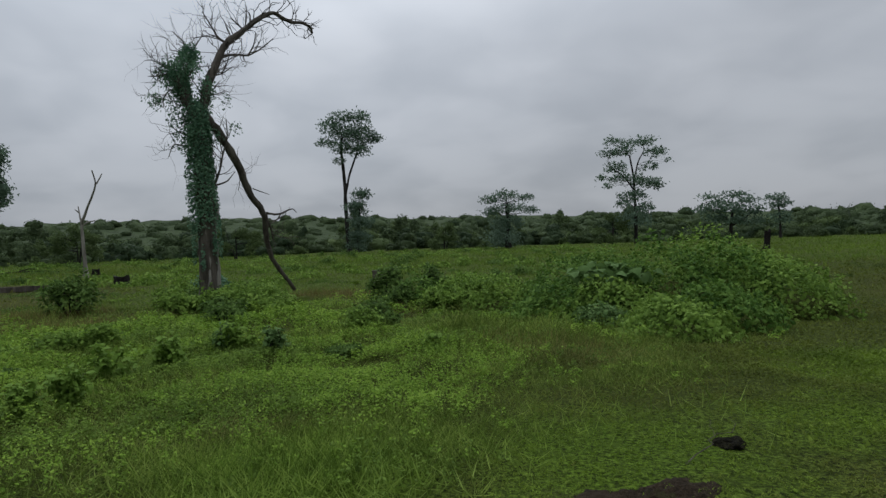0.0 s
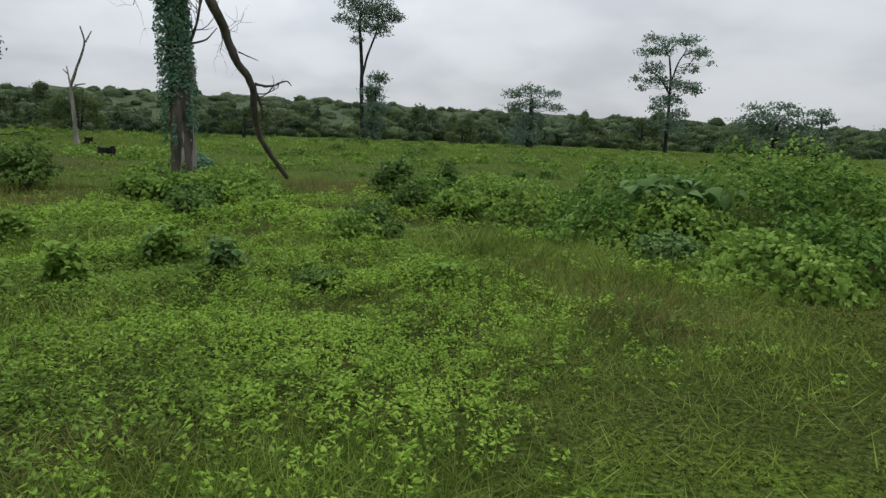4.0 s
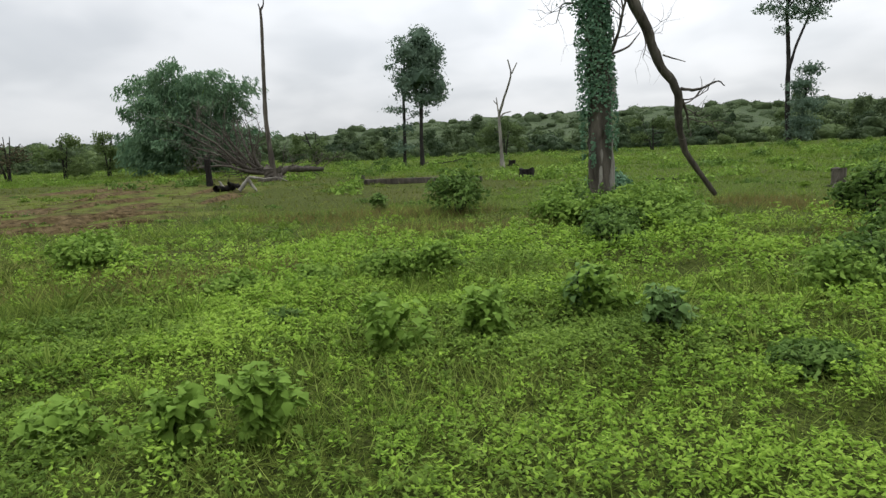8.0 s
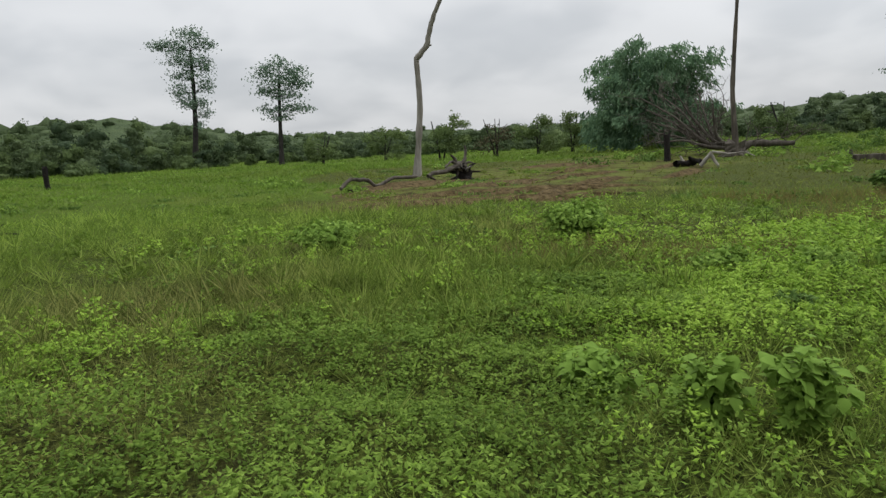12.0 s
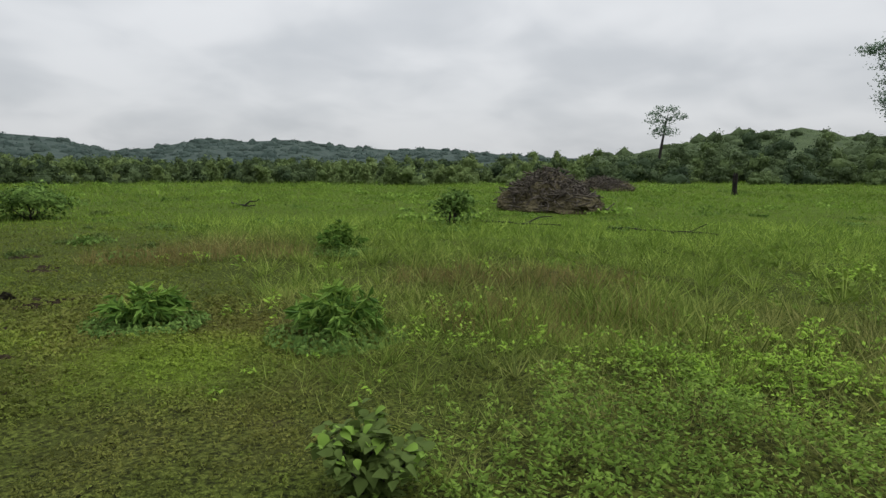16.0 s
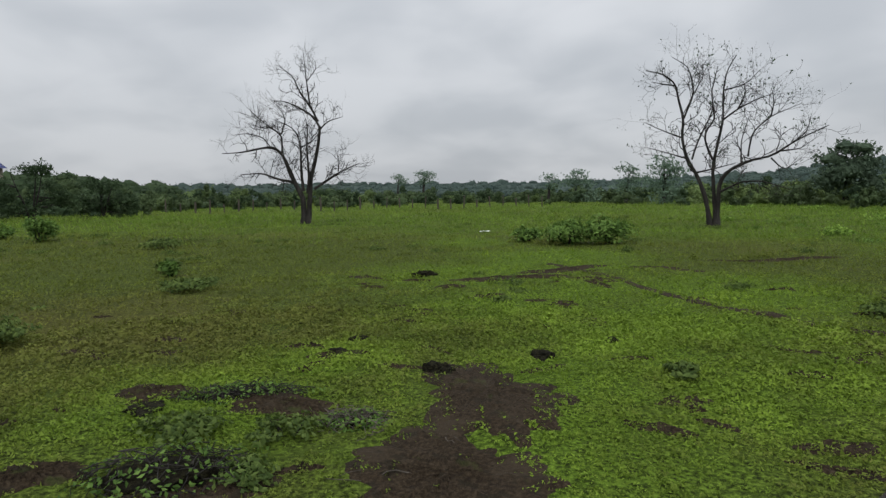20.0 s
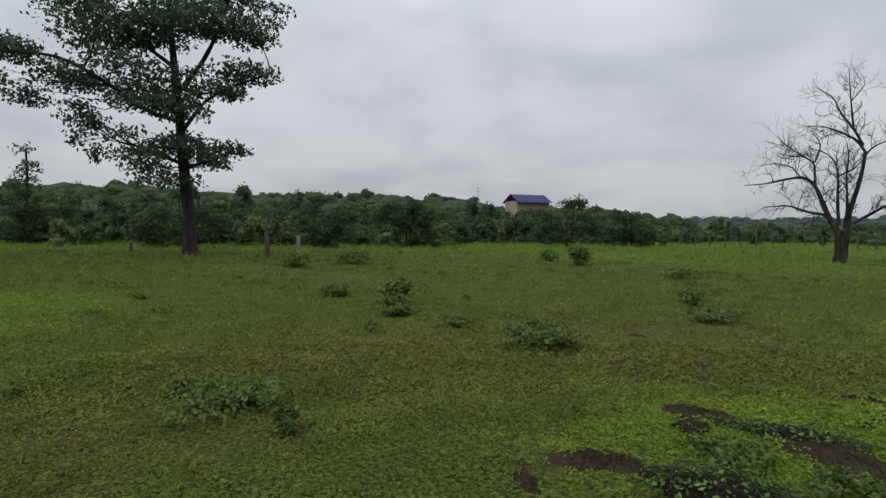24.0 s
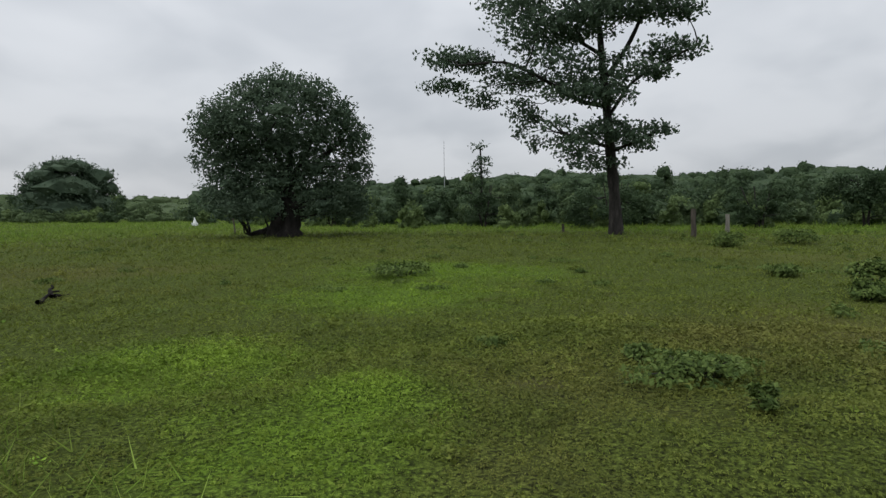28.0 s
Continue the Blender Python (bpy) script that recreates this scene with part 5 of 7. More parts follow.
ov = tree_frame(-33.32, 43.78, 37.4)
limb(ov, 0.195, 0.122, (0, -0.15), (0, -0.04), (-0.02, 2.21), (0.07, 5), (0.23, 8.65))
lobe(ov, 0.26, 10.45, 1.17, 1.07)
lobe(ov, -0.62, 9.35, 1.37, 1.17)
lobe(ov, 1.08, 9.09, 1.17, 1.37)
lobe(ov, 0.13, 7.38, 1.95, 1.66)
lobe(ov, 1.54, 6.36, 0.83, 1.37)
lobe(ov, -1.09, 6.85, 0.98, 1.37)
lobe(ov, 0.42, 5.55, 1.46, 0.68)
lobe(ov, 0.24, 8.43, 1.46, 1.95)
build_tree(ov, "oval_tree", "tree with a tall dense oval crown on a thin trunk", BARK, HAZYLEAF, leaf=0.30, fill=2.8, deep=0.9, core=0.6)

oc = tree_frame(-35.14, 43.63, 38.9)
limb(oc, 0.174, 0.074, (0, -0.15), (0, -0.09), (0.1, 3.18), (0.12, 6.01), (0.39, 9.73))
lobe(oc, -0.15, 10.43, 0.69, 0.40)
lobe(oc, -0.94, 8.36, 0.74, 0.30)
lobe(oc, -0.02, 9.27, 0.89, 0.45)
lobe(oc, 0.52, 6.71, 0.99, 0.40)
lobe(oc, -1.09, 4.84, 0.74, 0.25)
lobe(oc, 0.1, 4.84, 0.99, 0.35)
lobe(oc, 1.39, 4.5, 0.99, 0.25)
lobe(oc, 0.15, 3.27, 0.99, 0.40)
lobe(oc, -0.44, 7.42, 0.79, 0.30)
lobe(oc, -0.05, 1.74, 1.09, 0.50)
build_tree(oc, "thin_tree", "thin sparse tree beside the oval one", BARK, HAZYLEAF, leaf=0.28, fill=1.6)

ta = tree_frame(-109.87, -10.15, 95.2)
limb(ta, 0.488, 0.195, (0, -0.15), (0, 0.25), (0.62, 6.26), (0.91, 11.62), (1, 17.77))
lobe(ta, 1.02, 19.94, 2.44, 0.98)
lobe(ta, -1.33, 18.23, 2.73, 0.98)
lobe(ta, -3.69, 18.25, 1.76, 0.59)
lobe(ta, 3.12, 18.62, 1.95, 0.98)
lobe(ta, -0.21, 16.05, 2.73, 1.17)
lobe(ta, 2.86, 15.56, 1.37, 1.46)
lobe(ta, 0.03, 13.85, 2.34, 0.98)
lobe(ta, -1.05, 11.67, 1.56, 1.17)
lobe(ta, 2.69, 12.47, 1.37, 1.17)
lobe(ta, 1.47, 9.83, 1.76, 0.98)
lobe(ta, -0.52, 9.7, 1.37, 0.88)
lobe(ta, 2.22, 8.01, 1.07, 0.78)
lobe(ta, 1.16, 6.24, 1.07, 0.59)
build_tree(ta, "tall_tree", "tall loose-crowned tree in front of the wood", BARK, HAZYLEAF, leaf=0.38, fill=1.7, loose=0.45)

tb = tree_frame(-80.28, 2.27, 88.2)
limb(tb, 0.319, 0.142, (0, -0.15), (0, -0.14), (0.16, 3.25), (0.31, 6.6), (0.55, 10.22))
lobe(tb, 0.66, 11.84, 1.56, 0.64)
lobe(tb, -1.08, 10.99, 1.42, 0.64)
lobe(tb, 2.42, 10.87, 1.56, 0.71)
lobe(tb, 0.53, 9.89, 2.84, 0.78)
lobe(tb, -1.04, 8.63, 1.42, 0.57)
lobe(tb, 3, 9.28, 1.28, 0.64)
lobe(tb, 1.1, 8.23, 2.13, 0.71)
lobe(tb, -0.85, 6.51, 1.28, 0.50)
lobe(tb, 1.67, 6.55, 1.77, 0.64)
lobe(tb, 3.52, 6.48, 0.99, 0.35)
lobe(tb, 0.24, 5.6, 1.42, 0.43)
build_tree(tb, "tall_tree", "straight tree with a flat layered crown", BARK, HAZYLEAF, leaf=0.34, fill=1.8, loose=0.4)

fa = tree_frame(-97.91, -39.00, 111.6)
limb(fa, 0.279, 0.140, (0, -0.15), (0, 0.64), (0.64, 5.47), (1.15, 9.32))
lobe(fa, -0.45, 10.08, 1.40, 0.56)
lobe(fa, 1.33, 10.69, 1.68, 0.56)
lobe(fa, 2.72, 9.62, 1.49, 0.56)
lobe(fa, 0.55, 8.94, 2.23, 0.65)
lobe(fa, 0.89, 7.4, 2.33, 0.93)
build_tree(fa, "pale_tree", "pale airy tree rising over the wood", BARK, HAZYLEAF, leaf=0.38, fill=1.4)

# the bamboo clump: culms that fan out of one foot, arch over and hang their leafy plumes
bamboo = thing("bamboo_clump", -49.40, 32.26, "large arching grey-green bamboo clump", "bamboo", turn=56.9, z=float(height(-49.40, 32.26)))
cane_rng = np.random.default_rng(77)
plume_at, plume_way = [], []
CANES = [(-5.0, 6.2), (-4.6, 8.0), (-3.6, 9.0), (-2.4, 9.4), (-1.0, 9.9), (0.4, 9.4), (1.6, 9.0), (2.9, 9.3), (4.3, 8.2), (5.9, 8.6), (5.2, 6.6), (4.5, 5.0), (-5.3, 4.4), (-4.6, 2.6), (-2.9, 4.4), (-1.4, 6.2), (0.2, 5.4), (1.6, 6.6), (2.8, 5.0), (3.9, 3.2), (-3.4, 6.6), (0.8, 7.9)]
for u, v_top in CANES + [(q[0] * 0.8, q[1] * 0.86) for q in CANES] + [(q[0] * 0.95, q[1] * 0.55) for q in CANES]:
    w = cane_rng.uniform(-1, 1) * 4.0 * math.sqrt(max(0.05, 1 - (u / 6.2) ** 2))
    t = np.linspace(0, 1, 16)[:, None]
    foot_at = np.array([u * 0.12 + cane_rng.normal() * 0.4, w * 0.15, -0.3])
    knee = np.array([u * 0.45, w * 0.45, v_top * 1.08])
    tip = np.array([u * 1.0, w, v_top * (0.86 if v_top > 5 else 0.7)])
    line = (1 - t) ** 2 * foot_at + 2 * t * (1 - t) * knee + t**2 * tip
    vv, ff = tube_arrays([(line, np.linspace(0.055, 0.012, 16))], 5)
    piece("culm", mesh_of("culm", vv, ff, SHRUB, True), bamboo)
    for q in range(4, 16):
        out_way = line[q] - np.array([0, 0, 2.5])
        n = 36 if q > 7 else 26
        for side in range(3):
            c = line[q] + cane_rng.normal(size=3) * np.array([0.42, 0.42, 0.22])
            drop = cane_rng.random(n) ** 1.3
            strand = c + np.stack([cane_rng.normal(size=n) * 0.22, cane_rng.normal(size=n) * 0.22, 0.10 - drop * cane_rng.uniform(0.5, 1.2)], 1)
            plume_at.append(strand[: n // 2 + 4])
            plume_way.append(np.repeat((out_way / np.linalg.norm(out_way))[None], n // 2 + 4, 0) * np.array([0.5, 0.5, 0.2]) + cane_rng.normal(size=(n // 2 + 4, 3)) * 0.35 - np.array([0, 0, 0.75]))
plume_at, plume_way = np.concatenate(plume_at), np.concatenate(plume_way)
plume_at[:, 2] = np.maximum(plume_at[:, 2], 0.1 + 0.3 * cane_rng.random(len(plume_at)))
plume_way /= np.linalg.norm(plume_way, axis=1, keepdims=True)
vv, ff = leaf_quads(plume_at, 0.42, cane_rng, aim=plume_way, narrow=0.50)
vv = vv.reshape(-1, 4, 3)[:, :3].reshape(-1, 3)
ff = np.arange(len(vv)).reshape(-1, 3)
tagged(piece("leafage", mesh_of("leafage", vv, ff, BAMBOO), bamboo, "hanging feathery bamboo leaves"), kind="stuff")

po = tree_frame(-30.69, 25.67, 50.2)
limb(po, 0.177, 0.078, (0, -0.15), (0, -0.01), (-0.14, 1.74), (-0.28, 3.63), (-0.18, 6.84), (-0.08, 9.49), (-0.11, 9.88))
limb(po, 0.064, 0.028, (-0.11, 9.82), (0.09, 10.15), (0.09, 10.47))
limb(po, 0.053, 0.028, (-0.11, 9.82), (-0.21, 10.21))
build_tree(po, "bare_pole_tree", "very tall bare dead trunk with a root flare", BROWNBARK, category="dead tree")

fl = tree_frame(-32.53, 26.58, 50.9)
limb(fl, 0.130, 0.030, (0.3, 0.35), (-1.18, 0.63), (-2.99, 2.43), (-4.96, 3.67))
limb(fl, 0.130, 0.030, (0.3, 0.35), (-1.18, 0.56), (-2.99, 2), (-4.86, 3.06))
limb(fl, 0.130, 0.030, (0.3, 0.35), (-1.18, 0.63), (-3, 1.71), (-4.62, 2.24))
limb(fl, 0.130, 0.030, (0.3, 0.35), (-1.18, 0.45), (-2.64, 1.17), (-4.27, 1.52))
limb(fl, 0.130, 0.030, (0.3, 0.35), (-1.18, 0.52), (-2.27, 0.99), (-3.92, 0.9))
limb(fl, 0.130, 0.030, (0.3, 0.35), (-0.81, 0.81), (-2.08, 2.44), (-2.8, 3.69))
limb(fl, 0.130, 0.030, (0.3, 0.35), (-0.81, 1), (-1.35, 2.63), (-1.71, 3.81))
limb(fl, 0.130, 0.030, (0.3, 0.35), (-0.62, 1), (-0.8, 2.27), (-0.8, 2.99))
limb(fl, 0.130, 0.030, (0.3, 0.35), (-1.18, 0.7), (-2.62, 2.79), (-4.06, 3.93))
limb(fl, 0.261, 0.149, (0.48, 0.2), (1.22, 0.64), (2.14, 0.58), (3.63, 0.51))
build_tree(fl, "fallen_tree", "fallen leafless tree with a fan of grey branches", BROWNBARK, twig=2, twig_len=1.5, twig_rad=0.04, category="fallen tree")

p2 = tree_frame(-32.12, 7.44, 77.1)
limb(p2, 0.190, 0.132, (0, -0.15), (0, 0.1), (0.17, 1.84), (0.34, 3.51), (0.32, 4.61), (0.27, 5.69), (0.27, 5.91))
limb(p2, 0.161, 0.088, (0.26, 5.81), (0.47, 6.07), (0.84, 6.44), (0.91, 6.84), (1.18, 7.71), (1.5, 8.3), (1.69, 8.85))
limb(p2, 0.073, 0.035, (0.84, 6.44), (1.04, 6.44))
build_tree(p2, "bleached_tree", "pale barkless crooked dead trunk standing upright", GREYBARK, category="dead tree")

lg = tree_frame(-26.0, 5.7, 125.2)
lg["swing"], lg["girth"] = 0.06, 0.72
limb(lg, 0.101, 0.096, (-3.88, 0), (-3.66, 0.16), (-3.41, 0.34), (-3, 0.29), (-2.57, 0.28), (-2.31, 0.16), (-2.14, -0.02), (-1.81, -0.01), (-1.44, 0.13), (-1.06, 0.25), (-0.31, 0.21), (0.35, 0.21))
limb(lg, 0.082, 0.058, (-2.16, -0.02), (-2.72, -0.08), (-3.46, -0.06))
limb(lg, 0.122, 0.194, (1.11, 0.16), (1.48, 0.3), (2.23, 0.28), (2.87, 0.45), (3.37, 0.57))
limb(lg, 0.101, 0.058, (1.34, 0.27), (1.24, 0.11), (1.59, -0.01))
limb(lg, 0.143, 0.058, (3.37, 0.52), (3.72, 0.76), (3.8, 1.11), (3.73, 1.39))
limb(lg, 0.122, 0.058, (3.28, 0.48), (2.75, 0.75), (2.25, 0.48))
limb(lg, 0.122, 0.038, (3.45, 0.57), (4.05, 0.64), (4.47, 0.54))
limb(lg, 0.122, 0.058, (3.52, 0.46), (3.83, 0.19), (4.24, 0.03))
limb(lg, 0.122, 0.058, (3.36, 0.47), (3.16, 0.18), (3.07, 0.09))
limb(lg, 0.122, 0.058, (3.06, 0.69), (2.92, 0.89), (2.7, 1))
limb(lg, 0.183, 0.096, (3.19, 0.43), (3.69, 0.5), (3.84, 0.34))
log_top = build_tree(lg, "uprooted_log", "crooked pale dead log with a dark torn root ball", BROWNBARK, category="log")
log_top.matrix_basis = pose(-26.0, 5.7, float(rough_ground(-26.0, 5.7)) + 0.13, 0, 0, 125.2)

sn = tree_frame(-22.10, 38.13, 30.4)
limb(sn, 0.156, 0.086, (0, -0.15), (0, -0.3), (-0.08, 1.45), (-0.16, 2.97), (-0.18, 3.53))
limb(sn, 0.094, 0.039, (-0.18, 3.53), (0.11, 4.45), (0.39, 5.18), (0.7, 6.08), (0.46, 6.93))
limb(sn, 0.055, 0.027, (0.7, 6.08), (1.05, 6.76))
limb(sn, 0.070, 0.031, (-0.18, 3.53), (-0.34, 4.76))
limb(sn, 0.070, 0.031, (-0.15, 3.42), (0.2, 3.7), (0.62, 3.79))
limb(sn, 0.047, 0.023, (-0.28, 4.28), (-0.54, 4.55))
build_tree(sn, "snag", "small white dead tree with a forked top", GREYBARK, category="dead tree")

wi = tree_frame(85.73, 69.12, -50.6)
limb(wi, 0.585, 0.390, (0, -0.15), (0, -0.05), (0.28, 3.47), (0.59, 5.98))
lobe(wi, 0.29, 7.64, 3.90, 1.56)
lobe(wi, -2.61, 6.34, 3.41, 1.56)
lobe(wi, 3.55, 6.45, 3.41, 1.76)
lobe(wi, -4.41, 4.67, 1.95, 1.17)
lobe(wi, 5.38, 4.77, 1.95, 1.56)
lobe(wi, 0.18, 4.72, 5.36, 2.44)
lobe(wi, -2.73, 3.04, 3.41, 2.15)
lobe(wi, 3.41, 2.62, 3.12, 2.15)
lobe(wi, 0.07, 1.79, 4.88, 1.95)
build_tree(wi, "drooping_tree", "broad drooping dark tree beyond the field", BARK, TREELEAF, leaf=0.42, fill=2.2, droop=0.9, core=0.7)

ft = tree_frame(62.40, 5.23, -84.6)
limb(ft, 0.165, 0.082, (-0.01, -0.15), (-0.01, 2.61), (0.02, 5.33), (-0.07, 7.39))
lobe(ft, -0.18, 7.5, 0.77, 0.33)
lobe(ft, 0.25, 6.14, 0.88, 0.55)
lobe(ft, -0.36, 5.77, 0.66, 0.33)
lobe(ft, 0.18, 5.06, 0.88, 0.44)
build_tree(ft, "scraggy_tree", "scraggy small tree standing over the scrub", BARK, TREELEAF, leaf=0.32, fill=1.6)

rd = tree_frame(-14.64, -65.64, 167.3)
limb(rd, 0.293, 0.176, (-0.01, -0.15), (-0.01, 0.05), (0.09, 1.94), (0.3, 3.64))
lobe(rd, -0.2, 5.07, 1.05, 0.70)
lobe(rd, 1.11, 4.85, 1.29, 0.70)
lobe(rd, -0.95, 3.98, 1.46, 0.94)
lobe(rd, 1.33, 3.59, 1.64, 1.05)
lobe(rd, 0.14, 2.79, 2.46, 1.29)
lobe(rd, -1.35, 2, 1.46, 0.94)
lobe(rd, 1.82, 1.86, 1.52, 0.94)
build_tree(rd, "round_bush_tree", "round leafy tree behind the pasture", BARK, TREELEAF, leaf=0.36, fill=2.0, core=0.6)

s1 = tree_frame(17.97, -104.77, -170.2)
limb(s1, 0.279, 0.186, (0, -0.15), (0, -0.2), (0.14, 2.72))
lobe(s1, 0.06, 4.01, 1.30, 0.56)
lobe(s1, 0.69, 2.69, 1.30, 0.56)
build_tree(s1, "far_tree", "small distant tree on the skyline", BARK, HAZYLEAF, leaf=0.38, fill=1.7, loose=0.4, group="skyline trees")

s2 = tree_frame(13.06, -100.46, -172.6)
limb(s2, 0.266, 0.177, (0, -0.15), (0, -0.4), (0.04, 2.4))
lobe(s2, 0.18, 4.32, 1.60, 0.62)
lobe(s2, -0.77, 3.33, 1.42, 0.71)
lobe(s2, 1.4, 3.01, 1.60, 0.71)
lobe(s2, 2.13, 0.94, 2.13, 1.24)
build_tree(s2, "far_tree", "small distant tree on the skyline", BARK, HAZYLEAF, leaf=0.38, fill=1.7, loose=0.4, group="skyline trees")

s3 = tree_frame(5.21, -91.15, -176.7)
limb(s3, 0.239, 0.160, (0, -0.15), (0, -0.49), (0.22, 2.66))
lobe(s3, 0.35, 4.61, 1.28, 0.64)
lobe(s3, 1.05, 3.23, 1.44, 0.80)
lobe(s3, -0.23, 1.9, 1.44, 0.96)
build_tree(s3, "far_tree", "small distant tree on the skyline", BARK, HAZYLEAF, leaf=0.38, fill=1.7, loose=0.4, group="skyline trees")

s4 = tree_frame(0.42, -81.30, -179.8)
limb(s4, 0.284, 0.142, (0, -0.15), (0, -0.54), (0.22, 2.95))
lobe(s4, -0.01, 4.92, 1.42, 0.92)
lobe(s4, 1.33, 3.92, 1.28, 0.85)
lobe(s4, -0.13, 2.98, 1.99, 1.13)
lobe(s4, 0.46, 1.19, 1.99, 1.28)
build_tree(s4, "far_tree", "small distant tree on the skyline", BARK, HAZYLEAF, leaf=0.38, fill=1.7, loose=0.4, group="skyline trees")

s5 = tree_frame(53.48, -141.48, -159.2)
limb(s5, 0.399, 0.266, (-0.02, -0.15), (-0.02, 2.28), (0.25, 5.03))
lobe(s5, -0.23, 6.32, 1.60, 0.80)
lobe(s5, 1.55, 5.96, 1.60, 0.80)
lobe(s5, 0.34, 4.78, 1.86, 0.80)
build_tree(s5, "far_tree", "small distant tree on the skyline", BARK, HAZYLEAF, leaf=0.38, fill=1.7, loose=0.4, group="skyline trees")

s6 = tree_frame(59.00, -139.25, -156.9)
limb(s6, 0.266, 0.133, (-0.03, -0.15), (-0.03, 2.68), (0.23, 5.15))
lobe(s6, -0.08, 5.67, 1.20, 0.66)
lobe(s6, 1.01, 4.73, 1.60, 0.80)
build_tree(s6, "far_tree", "small distant tree on the skyline", BARK, HAZYLEAF, leaf=0.38, fill=1.7, loose=0.4, group="skyline trees")


# scrubby low trees that stand out before the wood
def scrub_tree(bearing, dist, wide, high, leaf_mat, fill, label, name="scrub_tree"):
    a = radians(bearing)
    tr = tree_frame(-math.sin(a) * dist, math.cos(a) * dist, bearing)
    r = tree_rng
    for k in range(3):
        u = wide * r.uniform(-0.30, 0.30)
        limb(tr, 0.09, 0.03, (0.1 * u, -0.15), (0.3 * u, 0.25 * high), (0.7 * u, 0.55 * high), (u, 0.85 * high))
    for k in range(11):
        u = r.uniform(-0.46, 0.46)
        lobe(tr, u * wide, high * (0.12 + 0.82 * r.random() * (1 - 1.5 * u * u)), wide * r.uniform(0.08, 0.17), high * r.uniform(0.07, 0.14))
    build_tree(tr, name, label, BARK, leaf_mat, leaf=0.26, fill=fill, loose=0.35, twig=1, twig_len=0.9, twig_rad=0.02, group="scrub trees")


for bearing, dist, wide, high in [(74.5, 62, 5.4, 4.3), (66.0, 60, 4.0, 3.6), (63.0, 66, 3.4, 4.2), (46.5, 74, 5.0, 4.4), (79.5, 70, 4.6, 3.4), (85.0, 72, 4.2, 3.6), (30.0, 80, 5.0, 4.8), (17.5, 84, 5.5, 4.6), (-1.5, 86, 5.0, 4.0), (-17.0, 84, 4.6, 4.4)]:
    scrub_tree(bearing, dist, wide, high, FOREST_PALE if bearing > 60 else FOREST_LIGHT, 3.0, "scrubby green tree with an uneven open crown")
scrub_tree(69.6, 62, 4.6, 4.2, DEBRIS, 0.45, "half-dead scrub tree with brown twigs")
for bearing, dist, wide, high in [(245.0, 52, 5.0, 4.0), (252.0, 50, 4.2, 3.4), (263.5, 51, 6.0, 4.0), (274.5, 56, 5.0, 4.2), (288.0, 62, 4.6, 4.0), (231.0, 60, 6.0, 4.4), (226.5, 64, 5.0, 3.6)]:
    scrub_tree(bearing, dist, wide, high, FOREST_DARK, 3.2, "dark scrubby tree at the field's edge")


# ---- shrubs and plants ----
plant_rng = np.random.default_rng(33)


def leaf_mesh(name, length, width, mat, lobes=1):
    """One broad leaf, folded along its rib, drooping at the tip."""
    s = np.array([0.0, 0.12, 0.35, 0.65, 1.0])
    w = np.array([0.02, 0.36, 0.5, 0.3, 0.0]) * width
    z = np.array([0, 0.05, 0.07, 0.02, -0.10]) * length
    rows = [np.array([[-a, b * length, c + 0.18 * a], [0, b * length, c], [a, b * length, c + 0.18 * a]]) for a, b, c in zip(w, s, z)]
    v = np.concatenate(rows)
    f = [(3 * i + j, 3 * i + j + 1, 3 * i + j + 4, 3 * i + j + 3) for i in range(4) for j in range(2)]
    return mesh_of(name, v, f, mat, True)


BROAD_LEAF = {k: leaf_mesh("leaf", 0.15, 0.12, m) for k, m in (("broad", SHRUB), ("pale", BIGLEAF), ("dark", DARKSHRUB), ("vine", VINE), ("low", LOWWEED), ("palm", SHRUB), ("deep", LOWWEED))}
SHRUB_LABEL = {"broad": "bright green broad-leaved weed shrub", "pale": "pale soft-leaved weed plant", "dark": "dark green leafy bush", "deep": "deep green broad-leaved weed plant", "vine": "vine-grown leafy bush", "low": "low tuft of dark weeds", "palm": "leafy bush with long drooping lance-shaped leaves"}
SHRUB_MAT = {"broad": SHRUB, "pale": BIGLEAF, "dark": DARKSHRUB, "vine": VINE, "low": LOWWEED, "palm": SHRUB, "deep": LOWWEED}


